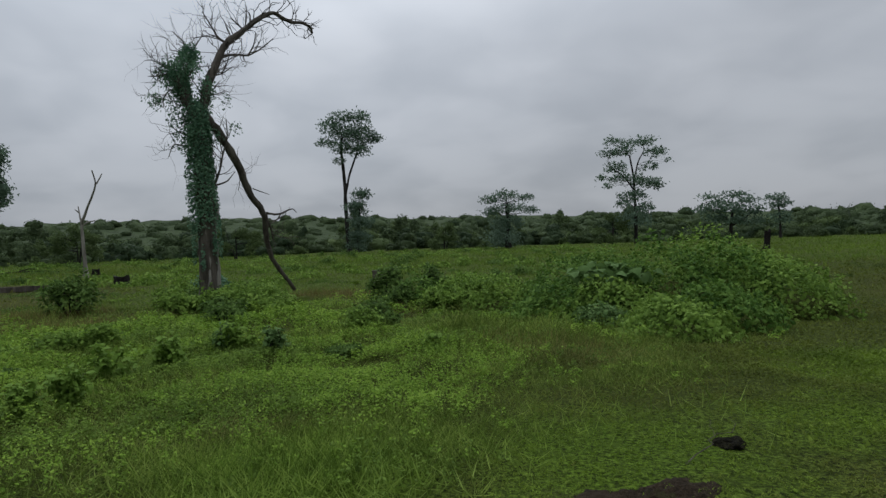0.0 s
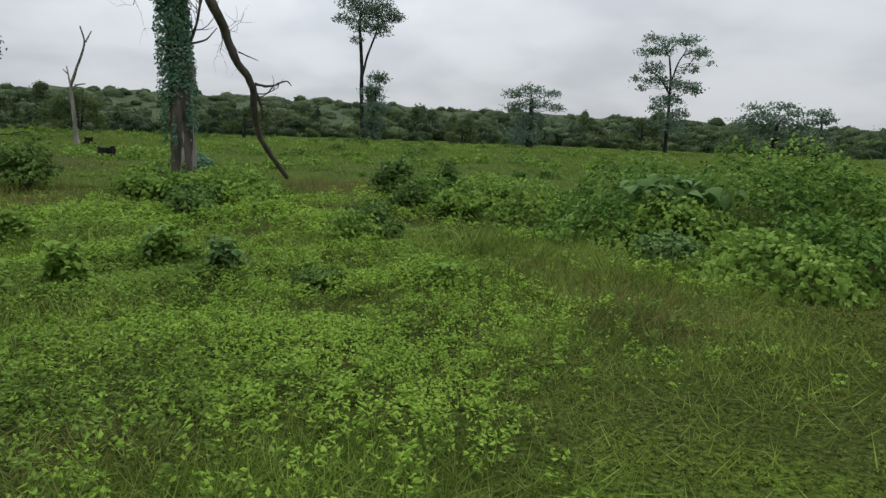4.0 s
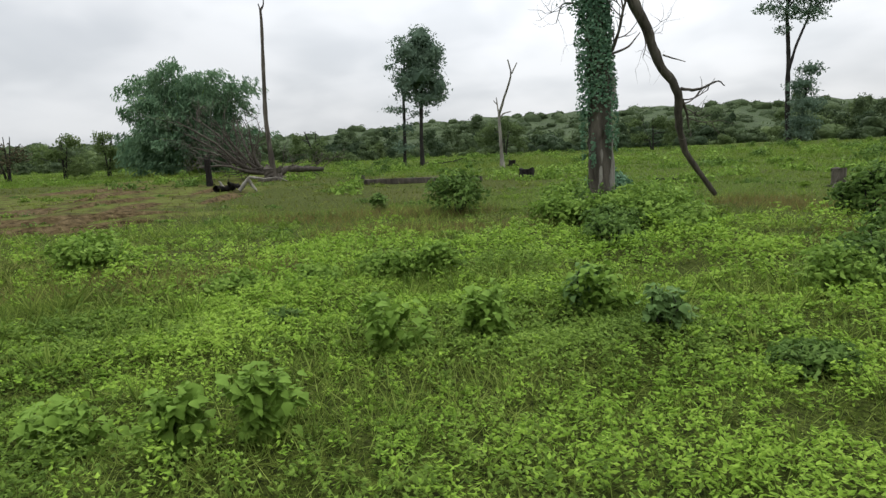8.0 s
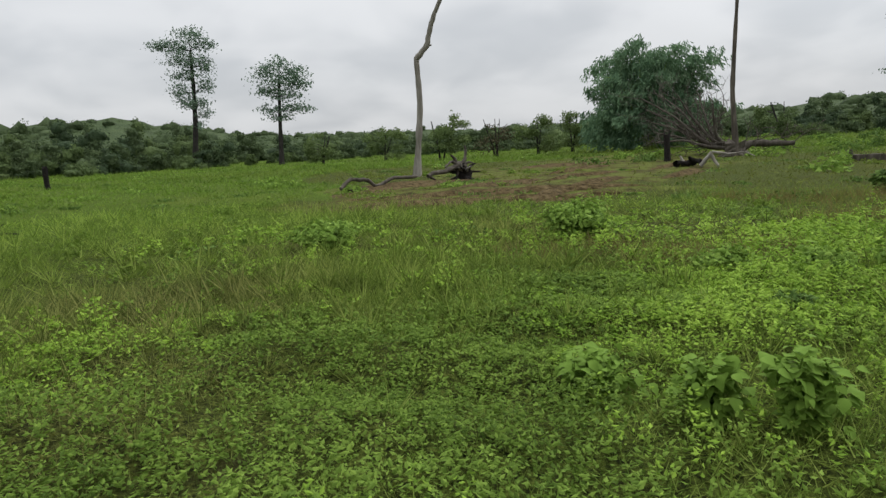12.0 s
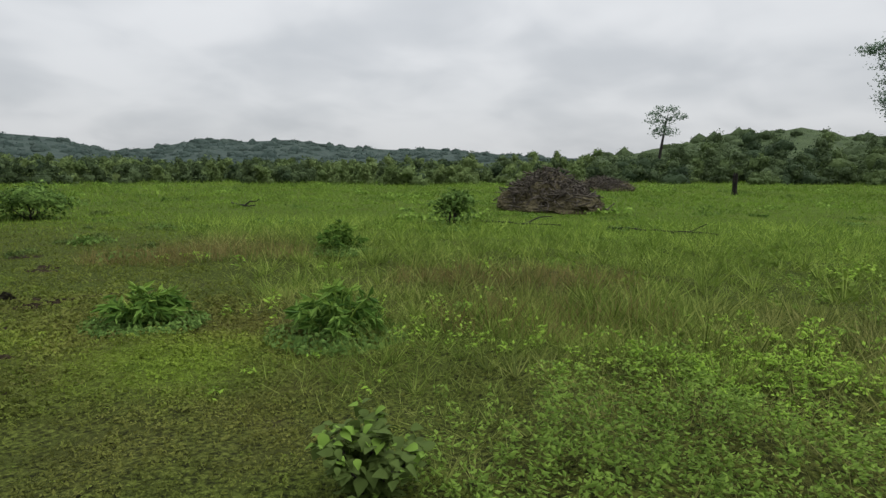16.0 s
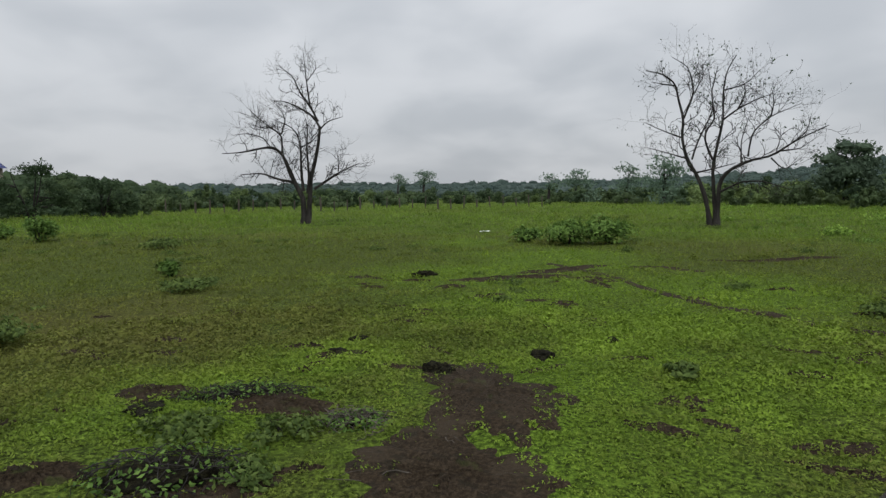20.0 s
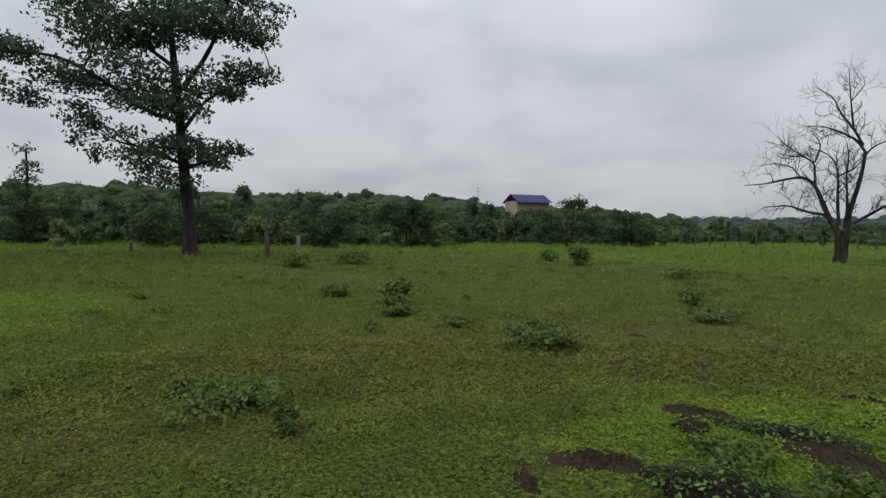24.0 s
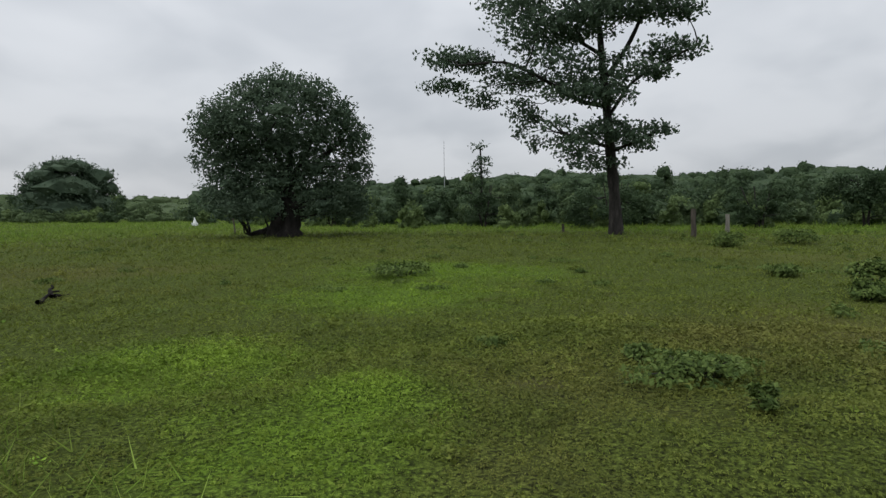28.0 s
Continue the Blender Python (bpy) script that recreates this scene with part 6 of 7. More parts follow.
def shrub(kind, x, y, wide, high):
    r = plant_rng
    near = math.hypot(x, y)
    name = {"palm": "lance_leaf_bush", "low": "weed_tuft"}.get(kind, "shrub")
    top = thing(name, x, y, SHRUB_LABEL[kind] + (" close to the trodden ground" if near < 6 else " in the pasture"), "plant" if kind == "low" else "shrub", name.replace("_", " ") + "s")
    stems, tips = [], []
    n = 5 if kind == "low" else (12 if near < 6.5 else 11)
    wide, high = (1.25 * wide, 1.1 * high) if kind in ("broad", "pale") else ((wide, 0.85 * high) if kind == "palm" else (wide, high))
    for i in range(n):
        a, reach = 2 * np.pi * (i + r.random()) / n, r.uniform(0.25, 1.0)
        end = np.array([math.cos(a) * reach * wide * 0.46, math.sin(a) * reach * wide * 0.46, high * (1.02 - 0.55 * reach**2) * r.uniform(0.75, 1.0)])
        pts = bent((math.cos(a) * 0.05 * wide, math.sin(a) * 0.05 * wide, -0.03), end, 6, 0.3, r, sag=0.12)
        stems.append((pts, np.linspace(0.014, 0.004, 6) * (0.6 + high)))
        tips.append(pts)
    if kind == "palm":
        at, ways, tops, top_ways = [], [], [], []
        for k in range(30):
            a, reach = r.uniform(0, 2 * np.pi), math.sqrt(r.random())
            end = np.array([math.cos(a) * reach * wide * 0.46, math.sin(a) * reach * wide * 0.46, high * (1.05 - 0.62 * reach**2) * r.uniform(0.7, 1.1)])
            rib = bent((0.10 * end[0], 0.10 * end[1], -0.03), end, 9, 0.35, r, sag=0.10)
            stems.append((rib, np.linspace(0.009, 0.003, 9)))
            for q in range(3, 9):
                for _ in range(4):
                    way = np.array([math.cos(a), math.sin(a), -0.55]) * 0.7 + r.normal(size=3) * np.array([0.75, 0.75, 0.45])
                    way /= np.linalg.norm(way)
                    (tops if q > 7 and reach < 0.6 else at).append(rib[q] + way * 0.07)
                    (top_ways if q > 7 and reach < 0.6 else ways).append(way + (np.array([0, 0, 0.6]) if q > 7 and reach < 0.6 else 0))
        for part_name, cc, ww, mm in (("foliage", at, ways, FROND), ("young_leaves", tops, top_ways, SHRUB)):
            ww = np.array(ww) / np.linalg.norm(np.array(ww), axis=1, keepdims=True)
            v, f = leaf_quads(np.array(cc), 0.155, r, aim=ww, narrow=0.26)
            tagged(piece(part_name, mesh_of(part_name, v, f, mm), top), kind="stuff")
        # a skirt of creeping leaves round the foot
        a, q = r.uniform(0, 2 * np.pi, 1500), np.sqrt(r.random(1500)) * 0.72 * wide
        low = np.stack([q * np.cos(a), q * np.sin(a), 0.02 + r.random(1500) * (0.05 + 0.22 * high * np.clip(1.2 - q / (0.6 * wide), 0, 1))], 1)
        v, f = leaf_quads(low, 0.055, r, narrow=0.6, face=np.stack([low[:, 0], low[:, 1], np.full(1500, 0.5)], 1))
        tagged(piece("lower_leaves", mesh_of("lower_leaves", v, f, DARKSHRUB), top), kind="stuff")
    elif near < 6.5 and kind in ("broad", "pale", "deep"):
        # near plants: every leaf is a piece of its own
        size = 0.62 + 0.4 * high
        for pts in tips:
            for i in range(1, 6):
                for _ in range(11 if kind == "deep" else 7):
                    a = r.uniform(0, 360)
                    m = pose(*(pts[i] + r.normal(size=3) * 0.035), r.uniform(-60, 15), r.uniform(-25, 25), a) @ Matrix.Scale(size * r.uniform(0.35, 0.85), 4)
                    piece("leaf", BROAD_LEAF["broad" if kind == "deep" and i == 5 and r.random() < 0.4 else kind], top, at=m)
    else:
        size = max(0.055, min(0.15, 0.026 + near * 0.0065)) * (0.8 if kind == "low" else 1.0)
        count = int(np.clip(10.0 * wide * high / (size * size) * (1.0 if kind != "low" else 0.9), 260, 5200))
        per = count // len(tips) + 1
        cl = [ball_points(per, pts[4], (wide * 0.24, wide * 0.24, high * 0.26), r, 0.35) for pts in tips]
        cl.append(ball_points(count // 3, (0, 0, high * 0.38), (wide * 0.42, wide * 0.42, high * 0.42), r, 0.5))
        pts = np.concatenate(cl)
        pts[:, 2] = np.abs(pts[:, 2]) + 0.01
        v, f = leaf_quads(pts, size, r, narrow=0.6, face=pts * np.array([1, 1, 0.6]) + np.array([0, 0, 0.5 * wide]), tumble=0.8)
        tagged(piece("foliage", mesh_of("foliage", v, f, SHRUB_MAT[kind]), top), kind="stuff")
    v, f = tube_arrays(stems, 5)
    tagged(piece("stalkwork", mesh_of("stalkwork", v, f, SHRUB if kind in ("palm", "broad") else BARK, True), top), kind="stuff")
    return top


SHRUBS = [
    ("broad", -3.21, 4.00, 0.68, 0.52),
    ("broad", -2.75, 2.39, 0.49, 0.46),
    ("broad", -3.00, 2.03, 0.33, 0.36),
    ("broad", -3.69, 1.71, 0.52, 0.31),
    ("broad", -5.23, 6.44, 0.73, 0.53),
    ("broad", -4.76, 6.87, 0.66, 0.48),
    ("broad", -2.70, 4.76, 0.36, 0.29),
    ("pale", -2.23, 5.87, 0.36, 0.44),
    ("dark", -3.68, 10.32, 1.10, 0.53),
    ("broad", -5.40, 12.44, 1.07, 0.48),
    ("broad", -4.20, 14.18, 1.69, 0.78),
    ("pale", -1.39, 5.66, 0.30, 0.23),
    ("broad", -10.03, 4.89, 1.05, 0.60),
    ("broad", -6.42, 4.90, 0.58, 0.37),
    ("broad", -5.72, 5.60, 0.67, 0.39),
    ("dark", -4.55, 4.10, 0.38, 0.15),
    ("dark", -9.34, 14.02, 1.76, 1.16),
    ("dark", -11.48, 13.35, 0.50, 0.56),
    ("broad", -7.36, 16.73, 1.45, 0.64),
    ("vine", -6.66, 17.68, 1.58, 0.92),
    ("dark", -0.34, 15.79, 1.24, 0.97),
    ("dark", -0.10, 8.37, 1.01, 0.62),
    ("dark", 1.04, 13.60, 1.05, 1.09),
    ("broad", 2.24, 15.14, 1.84, 0.69),
    ("broad", -0.30, 7.88, 0.81, 0.45),
    ("broad", -4.41, 13.57, 1.70, 0.71),
    ("dark", -0.77, 15.97, 0.89, 0.65),
    ("dark", 0.05, 8.15, 0.88, 0.34),
    ("dark", -0.20, 5.33, 0.55, 0.23),
    ("broad", 1.08, 5.35, 0.25, 0.30),
    ("pale", 4.16, 7.25, 0.76, 0.41),
    ("broad", -2.67, 4.73, 0.56, 0.43),
    ("dark", -0.26, 5.29, 0.64, 0.24),
    ("pale", -1.36, 5.35, 0.37, 0.37),
    ("broad", -2.11, 5.82, 0.53, 0.53),
    ("broad", -9.73, 4.80, 0.88, 0.48),
    ("broad", -11.12, 0.73, 0.93, 0.47),
    ("palm", -4.42, -5.52, 0.97, 0.64),
    ("palm", -3.50, -7.48, 0.89, 0.51),
    ("palm", -8.62, -10.21, 0.93, 0.74),
    ("dark", -15.16, -12.68, 1.59, 1.10),
    ("dark", -7.17, -22.33, 2.58, 1.03),
    ("deep", -2.48, -3.07, 0.66, 0.40),
    ("dark", 2.23, -23.52, 1.88, 0.99),
    ("dark", 3.51, -23.32, 1.88, 0.79),
    ("dark", 4.99, -23.91, 1.23, 0.57),
    ("dark", 23.60, -19.95, 1.36, 1.04),
    ("dark", 26.53, -20.48, 1.14, 0.68),
    ("dark", 10.83, -12.77, 0.43, 0.35),
    ("low", 8.65, -10.69, 1.19, 0.24),
    ("low", 8.02, -6.43, 1.29, 0.36),
    ("low", 11.92, -5.84, 0.69, 0.34),
    ("low", 10.27, -6.34, 0.62, 0.15),
    ("low", 15.17, -5.71, 0.73, 0.21),
    ("low", 27.06, -7.79, 1.73, 0.62),
    ("low", 28.50, -10.69, 2.21, 0.62),
    ("low", 6.73, -2.00, 0.83, 0.22),
    ("low", 7.44, -1.61, 0.36, 0.18),
    ("low", 15.33, 2.61, 1.66, 0.35),
    ("low", 15.59, -5.86, 0.84, 0.20),
    ("low", 12.86, -6.31, 0.95, 0.54),
    ("low", 5.57, -2.22, 0.27, 0.21),
    ("low", 11.92, -5.82, 0.66, 0.35),
    ("low", 8.36, -6.84, 1.22, 0.35),
    ("low", 6.58, -1.98, 1.30, 0.24),
    ("low", 11.44, -13.45, 0.58, 0.36),
    ("low", 16.51, -18.78, 1.47, 0.38),
    ("low", 8.83, -11.31, 1.04, 0.21),
    ("low", -2.57, -11.60, 0.86, 0.17),
    ("broad", -6.04, -5.16, 0.37, 0.12),
    ("broad", -10.74, 0.74, 0.74, 0.45),
]
for row in SHRUBS:
    shrub(*row)
for row in [("low", 2.75, -4.5, 0.5, 0.12), ("low", 3.6, -4.9, 0.8, 0.14), ("low", 2.9, -5.2, 0.6, 0.12), ("low", 0.2, -7.4, 0.4, 0.10), ("broad", -4.6, 12.5, 1.2, 0.6), ("broad", -3.6, 12.6, 1.3, 0.8), ("broad", -5.7, 12.4, 1.1, 0.6), ("dark", -4.2, 11.6, 1.2, 0.55), ("broad", -2.9, 11.9, 1.0, 0.55), ("broad", 2.2, 12.6, 1.2, 0.75), ("broad", 1.2, 11.8, 1.0, 0.6), ("dark", 0.2, 12.4, 1.0, 0.7)]:
    shrub(*row)

# the bank overgrown with creepers, with a stand of very broad pale leaves
bank = thing("creeper_bank", 6.0, 9.6, "low bank overgrown with a dense tangle of creepers", "bank")
HUMPS = [(-1.3, -1.0, 0.25, 1.2), (0.3, 0.1, 0.76, 1.5), (1.8, 1.2, 0.88, 1.8), (1.5, -0.2, 0.72, 1.2), (3.4, 2.2, 0.5, 1.7), (-1.6, 1.4, 0.5, 1.4), (-3.0, 2.0, 0.25, 1.2), (0.4, -2.2, 0.2, 1.2), (2.3, -0.8, 0.45, 1.4), (-0.4, 2.4, 0.6, 1.5), (-0.8, -3.2, 0.1, 1.1), (-2.2, -0.4, 0.2, 1.1), (-4.2, 3.0, 0.2, 1.2), (-5.2, 3.4, 0.25, 1.1)]
for turn_no, (hx, hy, hz, hr) in enumerate(HUMPS):
    c = ball_points(4200, (hx, hy, hz * 0.5), (hr, hr, hz + 0.5), plant_rng, 0.72)
    c = c[c[:, 2] > 0.0]
    v, f = leaf_quads(c, 0.088, plant_rng, narrow=0.8, face=(c - np.array([hx, hy, 0])) + np.array([0, 0, 0.6]), tumble=0.8)
    piece("creeper", mesh_of("creeper", v, f, SHRUB if turn_no % 2 == 0 else FROND), bank)
    core = bmesh.new()
    bmesh.ops.create_icosphere(core, subdivisions=3, radius=1, matrix=Matrix.Translation((hx, hy, -0.05)) @ Matrix.Diagonal((hr * 0.72, hr * 0.72, hz * 0.8 + 0.12, 1)))
    for vtx in core.verts:
        vtx.co += vtx.normal * 0.12 * noise.noise(vtx.co * 2.3)
    part("soil_hump", core, GROUND, bank)
pale = thing("broad_leaf_plant", 4.9, 9.3, "stand of very broad pale green leaves on the bank", "plant", z=0.75)
PALE_LEAF = leaf_mesh("leaf", 0.25, 0.27, BIGLEAF)
for k in range(120):
    a, d = plant_rng.uniform(0, 360), 0.75 * math.sqrt(plant_rng.random())
    piece("leaf", PALE_LEAF, pale, at=pose(d * math.cos(radians(a)) * 1.2, d * math.sin(radians(a)), 0.15 + 0.40 * plant_rng.random() * (1.1 - d), plant_rng.uniform(-65, -5), plant_rng.uniform(-15, 15), plant_rng.uniform(0, 360)))
v, f = tube_arrays([(bent((0, 0, -0.6), (0.5 * math.cos(i), 0.5 * math.sin(i), 0.35), 5, 0.2, plant_rng), np.linspace(0.02, 0.01, 5)) for i in range(7)], 5)
tagged(piece("stalkwork", mesh_of("stalkwork", v, f, SHRUB, True), pale), kind="stuff")

# ---- dead wood, stumps, posts ----
wood_rng = np.random.default_rng(5)


def stump(name, x, y, radius, high, mat, label, category="stump", jag=0.25, lean=0.0, roots=5):
    top = thing(name, x, y, label, category, turn=wood_rng.uniform(0, 360))
    bm = bmesh.new()
    rings, sides = 7, 14
    grid = []
    for i in range(rings):
        t = i / (rings - 1)
        row = []
        for j in range(sides):
            a = 2 * math.pi * j / sides
            rr = radius * (1.25 - 0.3 * min(1, 3 * t)) * (1 + 0.10 * math.sin(3 * a + 1) + 0.05 * wood_rng.normal())
            z = -0.1 + (high + 0.1) * t + (jag * high * max(0, math.sin(2 * a + 0.7)) * wood_rng.uniform(0.3, 1) if i == rings - 1 else 0)
            row.append(bm.verts.new((rr * math.cos(a) + lean * t * high, rr * math.sin(a), z)))
        grid.append(row)
    for i in range(rings - 1):
        for j in range(sides):
            k = (j + 1) % sides
            bm.faces.new((grid[i][j], grid[i][k], grid[i + 1][k], grid[i + 1][j]))
    cap = bm.verts.new((lean * high, 0, high * 0.9))
    for j in range(sides):
        bm.faces.new((grid[-1][j], grid[-1][(j + 1) % sides], cap))
    part("body", bm, mat, top)
    for k in range(roots):
        a = 2 * math.pi * (k + wood_rng.random()) / roots
        v, f = tube_arrays([(bent((radius * 0.6 * math.cos(a), radius * 0.6 * math.sin(a), 0.12 * high + 0.05), (radius * 2.2 * math.cos(a), radius * 2.2 * math.sin(a), -0.04), 5, 0.2, wood_rng), np.linspace(radius * 0.3, radius * 0.08, 5))], 6)
        piece("root", mesh_of("root", v, f, mat, True), top)
    return top


stump("stump", -1.5, 24.0, 0.22, 0.58, BROWNBARK, "square-cut weathered grey stump in the grass", roots=4, jag=0.1)
stump("charred_stump", -14.6, 27.6, 0.38, 0.45, CHAR, "low charred black stump with splayed roots", roots=6)
stump("burnt_post", -31.0, 21.4, 0.17, 1.45, CHAR, "burnt upright post standing in cleared ground", "post", lean=0.05, roots=3)
stump("burnt_post", -45.0, -13.0, 0.16, 1.3, CHAR, "dark burnt post in tall grass", "post", roots=3)
stump("burnt_post", 25.5, 42.5, 0.22, 1.4, CHAR, "dark burnt stump standing in the field", "post", roots=3, lean=-0.1)
stump("pole_foot", -30.4, 25.4, 0.55, 0.7, BROWNBARK, "flared root plate of the tall dead pole", "stump", roots=7, jag=0.5)
ball = stump("root_ball", -28.0, 8.6, 0.36, 0.40, CHAR, "dark torn root ball at the log's end", "root ball", roots=6, jag=0.2)
for k in range(16):
    q = unit_vectors(1, wood_rng)[0]
    q[2] = abs(q[2]) * 0.8 + 0.1
    v, f = tube_arrays([(bent((0, 0, 0.25), (0.9 * q[0], 0.9 * q[1], 0.25 + 0.75 * q[2]), 7, 0.45, wood_rng), np.linspace(0.10, 0.025, 7))], 6)
    piece("root", mesh_of("root", v, f, CHAR if k % 4 else GREYBARK, True), ball)
stump("charred_stump", -23.0, 41.0, 0.25, 0.4, CHAR, "small burnt stump beside the white snag", roots=4)

heap = thing("dead_roots", -23.6, 17.7, "pale bleached log with dark roots on cleared ground", "log", turn=40)
for i, (pa, pb, ra, rb, mt) in enumerate([((-0.9, 0, 0.15), (0.3, 0.1, 0.25), 0.16, 0.13, CHAR), ((0.1, 0, 0.05), (0.55, 0, 0.62), 0.09, 0.07, GREYBARK), ((0.55, 0, 0.62), (2.2, 0.1, 0.38), 0.06, 0.02, GREYBARK), ((0.5, 0, 0.55), (0.85, -0.1, 0.0), 0.08, 0.05, GREYBARK), ((-0.6, 0.1, 0.2), (-0.75, 0, 0.5), 0.08, 0.03, GREYBARK), ((-0.2, 0.2, 0.1), (-0.3, -0.2, 0.42), 0.12, 0.06, CHAR)]):
    v, f = tube_arrays([(bent(pa, pb, 7, 0.25, wood_rng), np.linspace(ra, rb, 7))], 8)
    piece("log" if i == 0 else "root", mesh_of("root", v, f, mt, True), heap)


def box_part(name, size, mat, parent, at, bevel=0.01, wear=0.0, cuts=0):
    bm = bmesh.new()
    bmesh.ops.create_cube(bm, size=1, matrix=Matrix.Diagonal((*size, 1)))
    if cuts:
        longest = max(range(3), key=lambda k: size[k])
        bmesh.ops.subdivide_edges(bm, edges=[e for e in bm.edges if abs((e.verts[0].co - e.verts[1].co)[longest]) > 0.5 * size[longest]], cuts=cuts)
    bmesh.ops.bevel(bm, geom=[e for e in bm.edges if e.calc_face_angle(0) > 0.5], offset=bevel, segments=2, affect="EDGES")
    if wear:
        for vtx in bm.verts:
            vtx.co += Vector((noise.noise(vtx.co * 5), noise.noise(vtx.co * 5 + Vector((7, 1, 3))), noise.noise(vtx.co * 4 + Vector((2, 9, 1))))) * wear
    bm.transform(at)
    return part(name, bm, mat, parent)


beam = thing("beam", -19.4, 23.7, "long dark squared timber lying on the cleared ground", "timber", turn=33)
box_part("timber", (5.6, 0.3, 0.26), BROWNBARK, beam, pose(1.2, 0, 0.13), 0.03, 0.04, 14)
box_part("end_block", (0.22, 0.34, 0.5), BROWNBARK, beam, pose(-1.72, 0, 0.22), 0.03, 0.03, 2)

# the weathered plank that lies in the turf
plank = thing("plank", -0.52, -4.66, "weathered dark split plank lying in the grass", "plank", turn=54)
edge = -0.118
for i, across in enumerate((0.052, 0.030, 0.090, 0.060)):
    # split along the grain into strips of uneven width and length
    long, thick = 2.2 - wood_rng.uniform(0.0, 0.22) * (1.5 if i in (0, 3) else 0.8), 0.078 - 0.012 * (i == 1) + wood_rng.uniform(-0.006, 0.006)
    box_part("strip", (long, across, thick), PLANK, plank, pose((2.2 - long) * wood_rng.uniform(0.2, 0.5), edge + across / 2, thick / 2 + 0.012, wood_rng.uniform(-2, 2), 0, wood_rng.uniform(-0.3, 0.3)), 0.007, 0.012, 30)
    edge += across + 0.002
for i in range(5):
    box_part("splinter", (wood_rng.uniform(0.3, 0.7), 0.014, 0.014), PLANK, plank, pose(wood_rng.uniform(-0.7, 0.6), wood_rng.uniform(-0.09, 0.09), 0.088, 0, 0, wood_rng.uniform(-3, 3)), 0.004, 0.006, 6)


for lx, ly, ll, lt, lr in [(-16.8, -11.5, 2.8, 95, 0.06), (-15.4, -24.0, 3.0, 75, 0.07), (-17.0, -7.2, 3.2, 80, 0.05), (-33.0, 47.0, 5.0, 25, 0.12), (-6.9, 26.4, 2.2, 10, 0.07)]:
    lg2 = thing("fallen_branch", lx, ly, "dark fallen branch half hidden in grass", "branch", "fallen branches", turn=lt)
    v, f = tube_arrays([(bent((-ll / 2, 0, lr), (ll / 2, 0, lr * 1.6), 12, 0.07, wood_rng), np.linspace(lr * 0.6, lr * 0.3, 12))], 7)
    piece("stick", mesh_of("stick", v, f, BARK, True), lg2)
    v, f = tube_arrays([(bent((ll * 0.1, 0, lr), (ll * 0.35, 0.3, lr + 0.25), 6, 0.3, wood_rng), np.linspace(lr * 0.5, lr * 0.2, 6))], 5)
    piece("side_twig", mesh_of("side_twig", v, f, BARK, True), lg2)

# heaps of cleared brushwood and soil
for hx, hy, hw, hd, hh, ht in [(-23.4, -14.4, 2.7, 1.7, 1.5, 60), (-47.5, -23.5, 3.2, 1.6, 0.9, 60)]:
    hp = thing("brushwood_heap", hx, hy, "brown heap of cleared brushwood and soil", "heap", "brushwood heaps", turn=ht)
    bm = bmesh.new()
    bmesh.ops.create_icosphere(bm, subdivisions=5, radius=1, matrix=Matrix.Diagonal((hw, hd, hh, 1)))
    for vtx in bm.verts:
        q = vtx.co.copy()
        vtx.co += Vector((q.x / hw, q.y / hd, q.z / hh)) * (0.40 * noise.noise(q * 0.9) + 0.22 * noise.noise(q * 3) + 0.12 * noise.noise(q * 8))
        far_out = math.hypot(q.x / hw, q.y / hd)
        vtx.co.z = vtx.co.z * (1.0 - 0.45 * far_out) if vtx.co.z > 0 else vtx.co.z * 0.1
    part("mound", bm, DEBRIS, hp)
    sticks = []
    for k in range(760):
        a, d = wood_rng.uniform(0, 2 * np.pi), wood_rng.random() ** 0.6
        p = np.array([hw * d * math.cos(a), hd * d * math.sin(a), hh * math.sqrt(max(0, 1 - d * d)) * (1.0 - 0.45 * d) + 0.04])
        q = unit_vectors(1, wood_rng)[0] * np.array([1, 1, 0.5]) * wood_rng.uniform(0.3, 1.5)
        sticks.append((bent(p - q / 2, p + q / 2, 4, 0.4, wood_rng), np.linspace(0.030, 0.010, 4)))
    v, f = tube_arrays(sticks, 4)
    tagged(piece("brushwood", mesh_of("brushwood", v, f, BROWNBARK, True), hp), kind="stuff")
    c = ball_points(1500, (0, 0, 0.05), (hw, hd, hh), wood_rng, 0.93)
    c[:, 2] *= 1.0 - 0.4 * np.hypot(c[:, 0] / hw, c[:, 1] / hd)
    v, f = leaf_quads(c[c[:, 2] > 0.03], 0.14, wood_rng, narrow=0.5)
    tagged(piece("dead_leaves", mesh_of("dead_leaves", v, f, DEBRIS), hp), kind="stuff")

